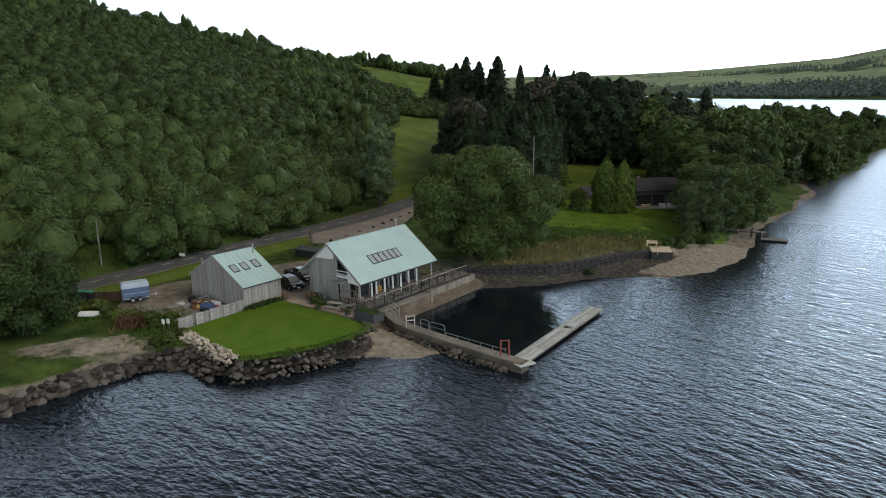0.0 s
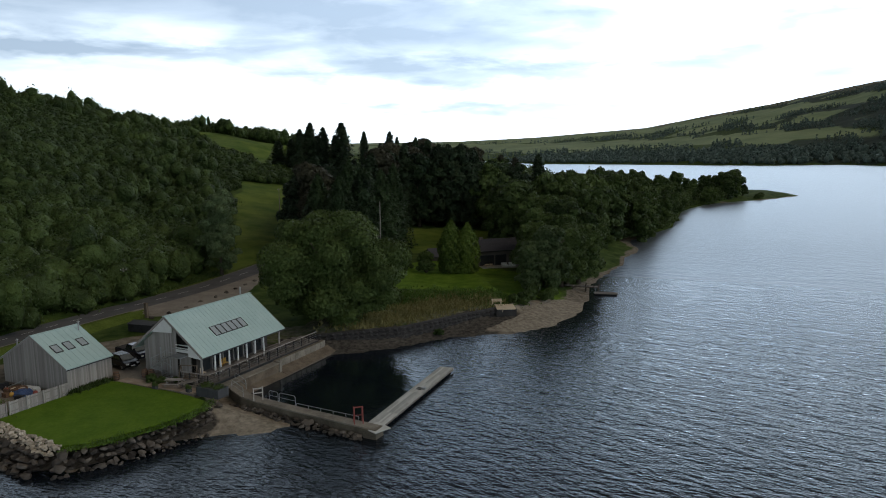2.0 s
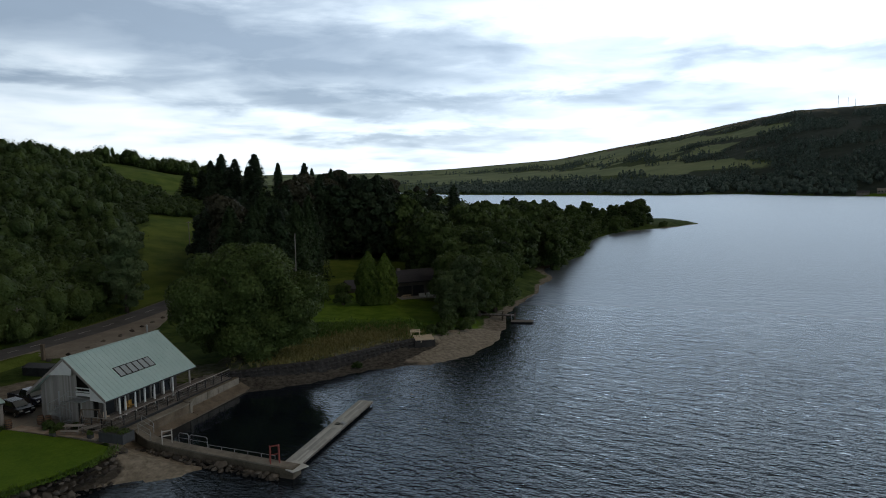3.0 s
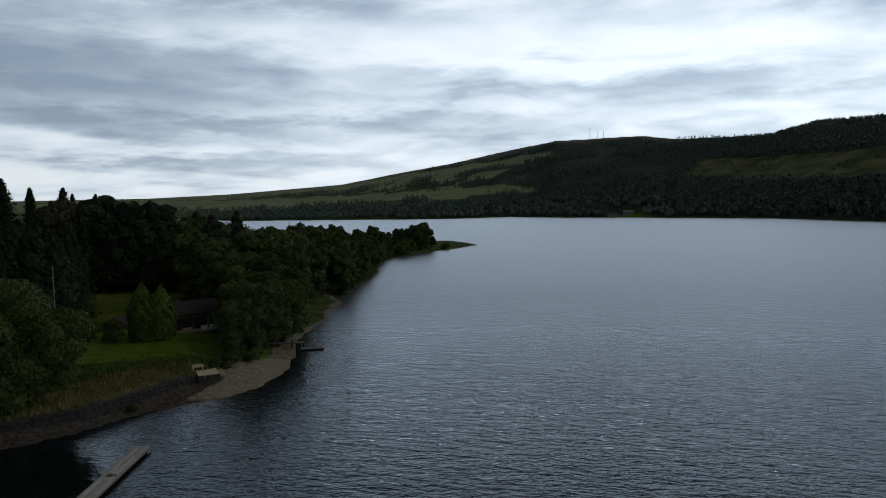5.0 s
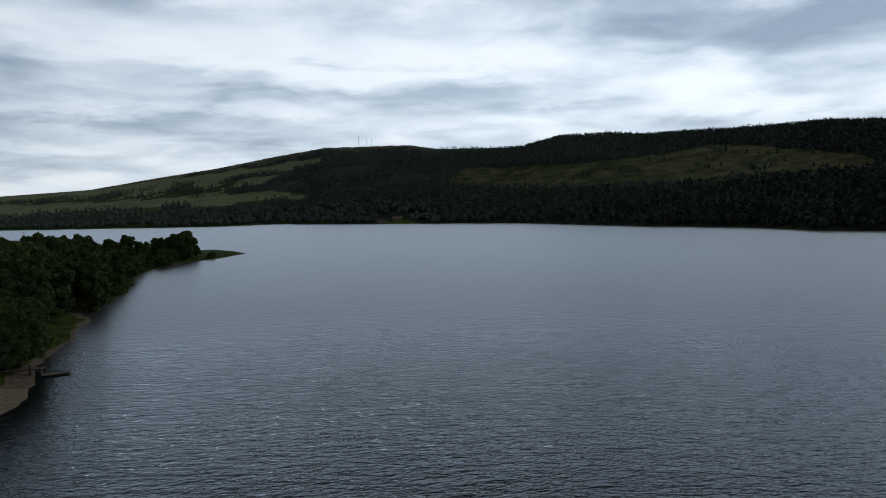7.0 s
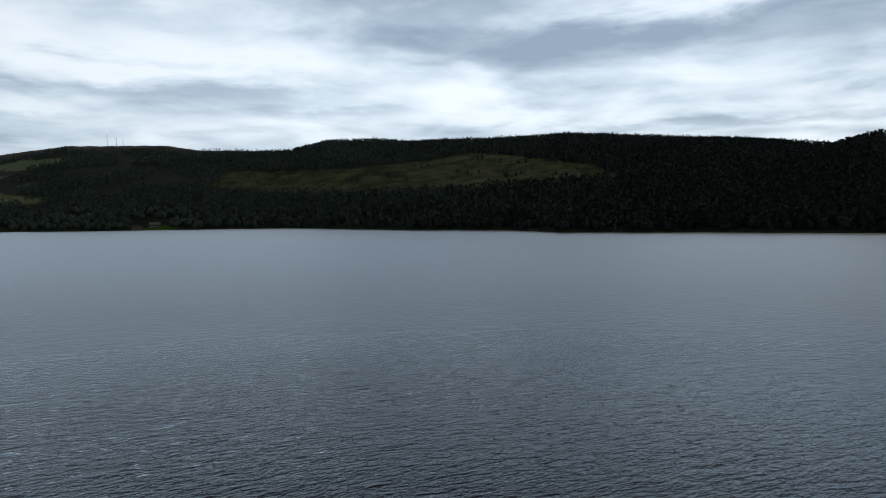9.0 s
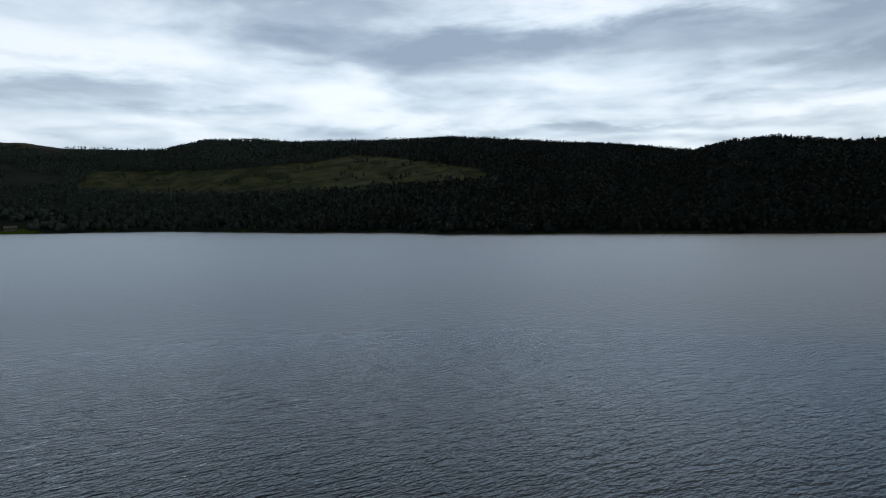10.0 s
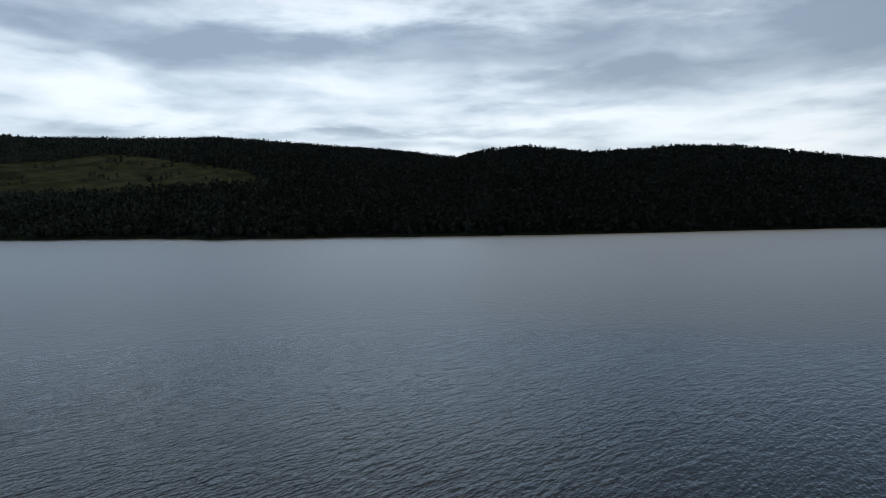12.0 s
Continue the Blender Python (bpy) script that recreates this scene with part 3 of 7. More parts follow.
# finer, more even roughness out on the open loch
reach = hn.new("ShaderNodeVectorMath")
reach.operation = "LENGTH"
hl.new(hpos, reach.inputs[0])
even = hn.new("ShaderNodeMapRange")
even.interpolation_type = "SMOOTHSTEP"
for key, value in (("From Min", 55), ("From Max", 190), ("To Min", 0.045), ("To Max", 0.36)):
    even.inputs[key].default_value = value
hl.new(reach.outputs["Value"], even.inputs["Value"])
hl.new(even.outputs[0], shine.inputs["Roughness"])
hbump = hn.new("ShaderNodeBump")
hbump.inputs["Distance"].default_value, hbump.inputs["Strength"].default_value = 0.58, 1.0
lull = hn.new("ShaderNodeMapRange")
lull.interpolation_type = "SMOOTHSTEP"
for key, value in (("From Min", 45), ("From Max", 300), ("To Min", 1.0), ("To Max", 0.2)):
    lull.inputs[key].default_value = value
hl.new(reach.outputs["Value"], lull.inputs["Value"])
hl.new(hmath("MULTIPLY", hmath("MULTIPLY", ripple, gust), hmath("MULTIPLY", open_water, lull.outputs[0])), hbump.inputs["Height"])
hl.new(hbump.outputs[0], shine.inputs["Normal"])
hl.new(hbump.outputs[0], fresnel.inputs["Normal"])
hl.new(fresnel.outputs[0], both.inputs["Fac"])

# ================= trees =================
def lobes_cloud(rng, lobes, count, size, squash=0.75, low=-0.55, depth=0.34):
    """Corners of leaf clumps spread over the outside of a heap of rounded lobes. lobes: rows of cx, cy, cz, rx, ry, rz."""
    lobes = np.asarray(lobes, float)
    area = lobes[:, 3] * lobes[:, 5]
    pick = rng.choice(len(lobes), int(count * 1.6), p=area / area.sum())
    d = rng.normal(size=(len(pick), 3))
    d /= np.linalg.norm(d, axis=1)[:, None]
    d[:, 2] = np.where(d[:, 2] < low, -d[:, 2], d[:, 2])
    c, r = lobes[pick, :3], lobes[pick, 3:]
    p = c + d * r * (1.04 - depth * rng.random(len(pick)) ** 2)[:, None]
    keep = np.ones(len(p), bool)
    for row in lobes:
        q = (p - row[:3]) / row[3:]
        keep &= (q * q).sum(1) > 0.55
    p, d, r = p[keep][:count], d[keep][:count], r[keep][:count]
    normal = d / r
    normal /= np.linalg.norm(normal, axis=1)[:, None]
    return clumps(rng, p, normal, size, squash), masses(rng, lobes[:, :3], lobes[:, 3:] * 0.68, 80 if count > 20000 else 20)


def unit_ball(cuts):
    bm = bmesh.new()
    bmesh.ops.create_icosphere(bm, subdivisions=cuts, radius=1.0)
    v = np.array([tuple(q.co) for q in bm.verts])
    f = np.array([[q.index for q in face.verts] for face in bm.faces])
    bm.free()
    return v, f


BALL = {20: unit_ball(1), 80: unit_ball(2)}


def masses(rng, centres, radii, faces=80):
    """Dense leafy masses inside crowns: lumpy closed shapes, as corners and faces."""
    v, f = BALL[faces]
    wobble = 1 + 0.16 * np.sin(v[None, :, 0] * 4 + 20 * rng.random((len(centres), 1))) * np.sin(v[None, :, 1] * 4 + 20 * rng.random((len(centres), 1))) \
        + 0.12 * (rng.random((len(centres), len(v))) - 0.5)
    return (v[None] * wobble[:, :, None] * radii[:, None, :] + centres[:, None, :]).reshape(-1, 3), \
        (f[None] + (np.arange(len(centres)) * len(v))[:, None, None]).reshape(-1, 3)


def domes(rng, centres, radii, faces):
    """Lobed crowns that narrow to the top, as corners and faces."""
    v, f = BALL[faces]
    p = math.tau * rng.random((6, len(centres), 1))
    x, y, z = v[None, :, 0], v[None, :, 1], v[None, :, 2]
    r = 1 + 0.17 * np.sin(4.3 * x + p[0]) * np.sin(4.7 * y + p[1]) + 0.15 * np.sin(6.5 * z + p[2]) * np.sin(7.2 * x + p[3]) + 0.10 * np.sin(9.5 * y + p[4]) * np.sin(8.5 * z + p[5]) \
        + 0.16 * (rng.random((len(centres), len(v))) - 0.5)
    q = v[None] * r[:, :, None]
    q[:, :, :2] *= (1 - 0.20 * np.clip(z, 0, 1))[:, :, None]
    return (q * radii[:, None, :] + centres[:, None, :]).reshape(-1, 3), (f[None] + (np.arange(len(centres)) * len(v))[:, None, None]).reshape(-1, 3)


def crown_object(name, leaves, mass, mat, parent=None):
    """Loose leaf clumps together with the leafy masses that carry them, in one mesh."""
    mv, mf = mass
    verts = np.concatenate([leaves, mv])
    index = np.concatenate([np.arange(len(leaves)), (mf + len(leaves)).ravel()]).astype(np.int32)
    n = len(index) // 3
    me = bpy.data.meshes.new(name)
    me.vertices.add(len(verts))
    me.vertices.foreach_set("co", np.ascontiguousarray(verts, np.float32).ravel())
    me.loops.add(len(index))
    me.loops.foreach_set("vertex_index", index)
    me.polygons.add(n)
    me.polygons.foreach_set("loop_start", np.arange(0, n * 3, 3, dtype=np.int32))
    me.materials.append(mat)
    me.update(calc_edges=True)
    me.polygons.foreach_set("use_smooth", np.arange(n) >= len(leaves) // 3)
    ob = new(name, me)
    ob.parent = parent
    return ob


def clumps(rng, p, normal, size, squash=0.75, jitter=0.38):
    n = normal + rng.normal(scale=jitter, size=normal.shape)
    n /= np.linalg.norm(n, axis=1)[:, None]
    a = np.cross(n, rng.normal(size=n.shape))
    a /= np.linalg.norm(a, axis=1)[:, None]
    b = np.cross(n, a)
    s = (size * (0.55 + 0.9 * rng.random(len(p))))[:, None]
    t = s * squash
    w = 0.35 * s * (rng.random((len(p), 1)) - 0.5)
    leaf = np.stack([p - a * s * 0.62 - b * t * 0.42, p + a * s * 0.62 - b * t * 0.36 + n * w, p + b * t * 0.85 - n * w], 1)
    return leaf.reshape(-1, 3)


def heap(rng, width, top, low, n, lean=0.0):
    """Lobes of a broad crown from height low to top."""
    rows = []
    for k in range(n):
        a = k * 2.39996 + 0.9 * rng.random()
        h = ((k + rng.random()) / n) ** 0.9
        belly = math.sin(math.pi * (0.22 + 0.66 * h)) ** 0.75
        reach = (width / 2) * (0.42 + 0.42 * rng.random()) * belly * (1 if k % 4 else 0.45)
        r = width * (0.095 + 0.085 * rng.random()) * (22 / max(n, 22)) ** 0.25
        z = low + r * 0.6 + (top - low - r * 1.55) * h
        rows.append((math.cos(a) * reach, math.sin(a) * reach, z, r * (1 + 0.3 * rng.random()), r * (0.9 + 0.3 * rng.random()), r * (0.72 + 0.3 * rng.random())))
    for k in range(3):
        rows.append(((rng.random() - 0.5) * width * 0.12, (rng.random() - 0.5) * width * 0.12, low + (top - low) * (0.3 + 0.2 * k), width * 0.25, width * 0.25, (top - low) * 0.22))
    return rows


def tube(verts, faces, path, radii, sides=7):
    """A tapered limb through the points of path."""
    start = len(verts)
    for i, (p, r) in enumerate(zip(path, radii)):
        p = Vector(p)
        ahead = (Vector(path[min(i + 1, len(path) - 1)]) - Vector(path[max(i - 1, 0)])).normalized()
        side = ahead.cross(Vector((0.3, 0.9, 0.1))).normalized()
        other = ahead.cross(side)
        for k in range(sides):
            a = math.tau * k / sides
            verts.append(tuple(p + r * (math.cos(a) * side + math.sin(a) * other)))
    for i in range(len(path) - 1):
        for k in range(sides):
            a, b = start + i * sides + k, start + i * sides + (k + 1) % sides
            faces.append((a, b, b + sides, a + sides))
    last = start + (len(path) - 1) * sides
    faces.append(tuple(range(last, last + sides)))


def trunk_mesh(parent, rng, h, r, limbs, spread):
    v, f = [], []
    bend = [(rng.random() - 0.5) * 0.06 * h for _ in range(4)]
    path = [(0, 0, -0.4), (bend[0] * 0.3, bend[1] * 0.3, h * 0.3), (bend[0], bend[1], h * 0.62), (bend[2], bend[3], h)]
    tube(v, f, path, [r * 1.35, r, r * 0.7, r * 0.22])
    for i in range(limbs):
        a = math.tau * i / limbs + rng.random()
        z0 = h * (0.28 + 0.45 * rng.random())
        tip = (math.cos(a) * spread, math.sin(a) * spread, z0 + spread * (0.35 + 0.5 * rng.random()))
        midp = (tip[0] * 0.45, tip[1] * 0.45, z0 + (tip[2] - z0) * 0.35)
        tube(v, f, [(0, 0, z0 - 0.2), midp, tip], [r * 0.45, r * 0.3, r * 0.08], 5)
    return mesh_object("trunk", v, f, M["bark"], parent, True)


def broadleaf(seed, h, width, low, leaf, count, size, n=22, squash=0.75):
    rng = np.random.default_rng(seed)
    tree = new("tree")
    trunk_mesh(tree, rng, h * 0.8, width * 0.028 + 0.06, 7, width * 0.33)
    q, hearts = lobes_cloud(rng, heap(rng, width, h, low, n), count, size, squash)
    crown_object("crown", q, hearts, M[leaf], tree)
    return tree


def conifer(seed, h, width, leaf, count, size, bare=0.06, ragged=0.28, taper=0.58):
    """Tiers of drooping boughs round a straight stem, to a thin tip."""
    rng = np.random.default_rng(seed)
    tree = new("conifer_tree")
    v, f = [], []
    tube(v, f, [(0, 0, -0.4), (0, 0, h * 0.5), (0, 0, h * 0.99)], [width * 0.045 + 0.05, width * 0.03, 0.02])
    mesh_object("trunk", v, f, M["bark"], tree, True)
    t = rng.random(count) ** 1.2
    boughs = np.floor(t * h / 0.9)
    phase = np.sin(boughs * 12.9898) * 43758.5453
    a = rng.random(count) * math.tau
    spoke = 1 - ragged * (0.5 + 0.5 * np.sin(a * (5 + np.floor(phase % 3)) + phase))
    r = (width / 2) * (1 - t) ** taper * (0.55 + 0.45 * np.minimum(t / 0.12, 1)) * spoke * np.sqrt(0.15 + 0.85 * rng.random(count)) + 0.05
    z = h * (bare + (1 - bare) * t) - r * 0.28 + 0.25 * (rng.random(count) - 0.5)
    p = np.stack([np.cos(a) * r, np.sin(a) * r, z], -1)
    nrm = np.stack([np.cos(a) * 0.5, np.sin(a) * 0.5, np.ones(count)], -1)
    q = clumps(rng, p, nrm / np.linalg.norm(nrm, axis=1)[:, None], size, 0.55, 0.4)
    k = np.linspace(0.04, 0.72, 9)
    wide = (width / 2) * (1 - k) ** taper * 0.46
    centres = np.stack([0.06 * width * np.sin(k * 40), 0.06 * width * np.cos(k * 31), h * (bare + (1 - bare) * k) - 0.1 * wide], -1)
    crown_object("crown", q, masses(rng, centres, np.stack([wide, wide, np.full(9, h * 0.085)], -1), 80), M[leaf], tree)
    return tree


def cypress(seed, h, width, count, size):
    rng = np.random.default_rng(seed)
    tree = new("cypress_tree")
    v, f = [], []
    tube(v, f, [(0, 0, -0.4), (0, 0, h * 0.5), (0, 0, h * 0.9)], [0.35, 0.2, 0.05])
    mesh_object("trunk", v, f, M["bark"], tree, True)
    t = rng.random(count)
    a = rng.random(count) * math.tau
    full = np.where(t < 0.45, 0.86 + 0.3 * t, 1.0 - (np.maximum(t - 0.45, 0) / 0.55) ** 1.6 * 0.97)
    r = width / 2 * full * (0.80 + 0.18 * np.sin(a * 7 + t * 5) * np.sin(t * 21 + a * 2) + 0.16 * rng.random(count)) + 0.03
    p = np.stack([np.cos(a) * r, np.sin(a) * r, 0.15 + t * h], -1)
    nrm = np.stack([np.cos(a), np.sin(a), 0.45 * np.ones(count)], -1)
    q = clumps(rng, p, nrm / np.linalg.norm(nrm, axis=1)[:, None], size, 0.6, 0.45)
    quads_object("crown", q, len(q) // 3, M["leaf_cypress"], tree, True)
    return tree


def shrub(seed, h, width, leaf, count, size):
    rng = np.random.default_rng(seed)
    bush = new("bush")
    v, f = [], []
    for i in range(5):
        a = math.tau * i / 5
        tube(v, f, [(0, 0, -0.2), (math.cos(a) * width * 0.15, math.sin(a) * width * 0.15, h * 0.3), (math.cos(a) * width * 0.3, math.sin(a) * width * 0.3, h * 0.7)],
             [0.06, 0.045, 0.02], 5)
    mesh_object("stems", v, f, M["bark"], bush, True)
    q, hearts = lobes_cloud(rng, heap(rng, width, h, 0.0, 9), count, size, 0.75, -0.2)
    crown_object("crown", q, hearts, M[leaf], bush)
    return bush


def stand(template, x, y, scale=1.0, turn=0.0, sink=0.0, tall=1.0):
    """A copy of a tree on the ground at x, y."""
    m = pose(x, y, ground_z(x, y) - sink, 0, 0, turn) @ Matrix.Diagonal((scale, scale, scale * tall, 1))
    return copy_thing(template, m)


def settle(template, x, y, turn=0.0):
    template.matrix_basis = pose(x, y, ground_z(x, y), 0, 0, turn)
    return template


# ---- the large single trees
big = settle(broadleaf(11, 15.6, 21.5, -0.6, "leaf_oak", 60000, 0.30, 58), 6.0, 99.2)
tagged(big, "huge spreading broadleaf tree with dense dark green crown", "tree", "single trees")
side = settle(broadleaf(12, 8.4, 11.5, -0.2, "leaf_young", 26000, 0.27, 46), -43.6, 70.2)
tagged(side, "bushy green broadleaf tree beside the shore track", "tree", "single trees")
pale = settle(broadleaf(13, 17.0, 8.5, 1.0, "leaf_pale", 14000, 0.34, 30), -12.8, 141)
tagged(pale, "tall pale grey-green tree beside the road", "tree", "single trees")
beach = settle(broadleaf(37, 11.6, 8.6, 0.0, "leaf_ash", 11000, 0.33, 34), 44.0, 113.8)
tagged(beach, "grey-green ash tree at the head of the beach", "tree", "single trees")
tagged(stand(beach, 40.4, 112.6, 0.78, 140), "smaller grey-green ash tree beside the lawn", "tree", "single trees")
cyp = settle(cypress(14, 9.6, 5.0, 9000, 0.32), 29.6, 126)
tagged(cyp, "golden-green conical cypress on the house lawn", "tree", "cypresses")
tagged(stand(cyp, 32.6, 125.6, 0.95, 70), "golden-green conical cypress beside its twin", "tree", "cypresses")

# ---- templates for the belts, first of each kind
rngt = np.random.default_rng(5)
T_OAK = [settle(broadleaf(21, 12.0, 11.0, 0.5, "leaf_oak", 7500, 0.42, 28), 53.5, 122.5), settle(broadleaf(22, 11.0, 9.5, 0.4, "leaf_oak", 7000, 0.42, 26), 50.5, 120.5),
         settle(broadleaf(23, 13.0, 9.0, 0.8, "leaf_oak", 7000, 0.42, 26), 57, 131)]
T_FAR = [settle(broadleaf(31, 12.0, 11.0, 0.2, "leaf_oak", 2300, 0.72, 20), 100, 200), settle(broadleaf(32, 11.0, 11.5, 0.2, "leaf_oak", 2300, 0.72, 16), 124, 232),
         settle(broadleaf(33, 13.0, 9.5, 0.3, "leaf_oak", 2200, 0.72, 18), 150, 262)]
T_CON = [settle(conifer(24, 19.0, 8.5, "leaf_spruce", 3600, 0.62, 0.06, 0.5), 8, 182), settle(conifer(25, 19.0, 9.0, "leaf_spruce", 3200, 0.68, 0.1, 0.5), 16, 186),
         settle(conifer(26, 19.0, 9.0, "leaf_brown", 3600, 0.68, 0.08, 0.5, 0.58), 24, 190)]
T_PINE = [settle(broadleaf(34, 14.0, 10.5, 0.5, "leaf_spruce", 2600, 0.62, 24), 20, 214), settle(broadleaf(35, 15.0, 9.5, 0.3, "leaf_brown", 2600, 0.62, 22), 36, 208),
          settle(broadleaf(36, 13.0, 10.0, 0.3, "leaf_fir", 2600, 0.62, 24), 52, 204)]
# tops of the woods against the sky, by heading
TOPS = np.array([(-40, -3.6), (-36.8, -3.2), (-36, -2.85), (-35.2, -2.0), (-34, -1.8), (-33, -2.1), (-32, -2.5), (-30.7, -1.8), (-29.2, -2.6), (-28.3, -1.8), (-26.7, -1.95), (-25.5, -1.45),
                 (-24.1, -1.3), (-22, -1.6), (-21.1, -1.2), (-19.6, -0.6), (-18.2, -0.7), (-15.5, -0.35), (-14.2, 0.0), (-12.3, 0.25), (-11.6, 0.4), (-9.6, 0.3), (-8.3, 0.3), (-7.5, 0.0),
                 (-6.5, -0.3), (-5.1, -0.7), (-3, -1.4), (0, -2.2)], float)


def room(x, y):
    """Height from the ground to the tops of the woods as seen over the loch."""
    az, d = polar(np.asarray(x, float), np.asarray(y, float))
    return 26 + d * np.tan(np.radians(np.interp(az, TOPS[:, 0], TOPS[:, 1]))) - height(x, y)
for t in T_OAK + T_FAR:
    tagged(t, "rounded green broadleaf tree in the lochside belt", "tree", "lochside trees")
for t in T_CON[:2]:
    tagged(t, "dark spruce tree in the wood behind the house", "tree", "spruces")
for t in T_PINE:
    tagged(t, "dark rounded pine tree in the wood behind the house", "tree", "pines")
tagged(T_CON[2], "brownish larch tree in the wood behind the house", "tree", "spruces")
T_BUSH = settle(shrub(27, 2.4, 4.2, "leaf_oak", 2600, 0.24), 24.9, 126.4)
tagged(T_BUSH, "low rounded green bush on the lawn", "bush", "garden bushes")
for x, y, s in ((22, 131, 0.8), (27.4, 139, 0.9), (35.6, 102.6, 0.55), (36.8, 104.5, 0.8), (34.2, 103.2, 0.6), (38.6, 107, 1.0), (40.5, 106, 0.7), (42.5, 108.5, 0.75)):
    stand(T_BUSH, x, y, s, x * 40)

# shore belt from the house garden along to the point
placed = []


def free(x, y, gap):
    for px, py, pg in placed:
        if (px - x) ** 2 + (py - y) ** 2 < ((gap + pg) * 0.5) ** 2:
            return False
    placed.append((x, y, gap))
    return True


for x, y, s in ((48, 117.5, 0.95), (52, 127, 1.1), (46, 125, 1.0), (49, 133, 1.15), (57, 139, 1.15), (54, 145, 1.2), (61, 149, 1.1), (66, 158, 1.1), (62, 140, 0.8), (70, 150, 0.8)):
    placed.append((x, y, 6))
    stand(T_OAK[int(x) % 3], x, y, s, x * 37)
belt = np.array([(48.8, 108.5), (65, 135), (74.4, 145.7), (93, 172), (118, 200), (144, 239), (165, 264), (197, 285), (223, 292)], float)
tries = 0
while tries < 2400 and len(placed) < 130:
    tries += 1
    k = int(rngt.integers(1, len(belt) - 1))
    p = belt[k] + (belt[k + 1] - belt[k]) * rngt.random()
    q = belt[k + 1] - belt[k]
    inward = Vector((-q[1], q[0], 0)).normalized()
    off = (5.5 if k < 3 else 1.2) + 26 * rngt.random() ** (1.6 if k < 3 else 2.0)
    x, y = p[0] + inward.x * off, p[1] + inward.y * off
    tall = float(np.clip(float(room(np.array([x]), np.array([y]))[0]) * (0.50 + 0.36 * smooth(off, 3, 16) + 0.16 * rngt.random()), 4.5, 17))
    s = (tall / 12) ** 0.8 * (0.8 + 0.35 * rngt.random())
    if math.degrees(math.atan2(x, y)) < 35.9 and free(x, y, (7.0 if math.degrees(math.atan2(x, y)) < 29.5 else 11.0) * s):
        stand((T_OAK if math.hypot(x, y) < 165 else T_FAR)[tries % 3], x, y, s, tries * 53, 0.0, tall / 12 / s)
shore_line = [(110, 193), (121, 203.4), (131, 218.6), (142, 235.8), (150, 247), (158, 257), (169, 267.6), (181, 278)]
for k, (a, b) in enumerate(zip(shore_line, shore_line[1:])):
    a, b = Vector(a), Vector(b)
    side_way = Vector((a.y - b.y, b.x - a.x)).normalized()
    for i in range(5):
        p = a.lerp(b, (i + rngt.random()) / 5) + side_way * (0.8 + 2.2 * rngt.random())
        stand(T_BUSH, p.x, p.y, 0.7 + 0.75 * rngt.random(), k * 90 + i * 37, 0.2)
# the round tree at the point
stand(T_FAR[0], 203, 296, 1.05, 20, 0, 0.95)
stand(T_BUSH, 220, 294, 1.1, 10)
stand(T_BUSH, 224, 298, 0.9, 50)
tagged(stand(T_FAR[1], 211, 303, 1.4, 80, 0, 0.85), "broad rounded tree near the tip of the point", "tree", "lochside trees")

# dark wood behind the house: front rows as single trees
done = 0
while done < 95:
    u, d = rngt.random(), rngt.random()
    az = -1.0 - 17.5 * u
    dist = np.interp(az, [-19, -16, -13, -9, -6, -1], [196, 203, 203, 196, 168, 158]) + 40 * d
    x, y = -math.sin(radians(az)) * dist, math.cos(radians(az)) * dist
    if not free(x, y, 4.6):
        tries += 1
        if tries > 9000:
            break
        continue
    done += 1
    fit = float(np.clip(float(room(np.array([x]), np.array([y]))[0]) * (0.80 + 0.22 * rngt.random()), 9, 23))
    if az < -3.5 and rngt.random() < (0.5 if az > -13 else 0.2):
        stand(T_CON[2 if az < -8 and rngt.random() < 0.62 else int(rngt.integers(0, 2))], x, y, (s := 1.2 + 0.35 * rngt.random()), done * 77, 0, fit / 19 / s)
    else:
        s = (fit / 12) ** 0.6
        stand((T_PINE if az > -15.5 else T_PINE[::2] + T_FAR)[done % (3 if az > -15.5 else 5)], x, y, s, done * 31, 0, fit * 1.02 / 13.5 / s)
# broad firs with drooping boughs beside the pasture
T_FIR = settle(conifer(28, 18.0, 13.0, "leaf_fir", 15000, 0.42, 0.02, 0.6, 0.62), 6.4, 143)
tagged(T_FIR, "broad dark green fir with drooping boughs", "tree", "firs")
for az, dist, s, tall in ((-4.3, 138, 1.0, 1.0), (-6.0, 142, 1.05, 1.0), (-7.6, 148, 0.95, 1.08), (-2.6, 152, 0.8, 0.95), (-5.0, 156, 1.0, 1.15), (-8.6, 160, 0.9, 1.2)):
    stand(T_FIR, -math.sin(radians(az)) * dist, math.cos(radians(az)) * dist, s, dist * 13, 0, tall)
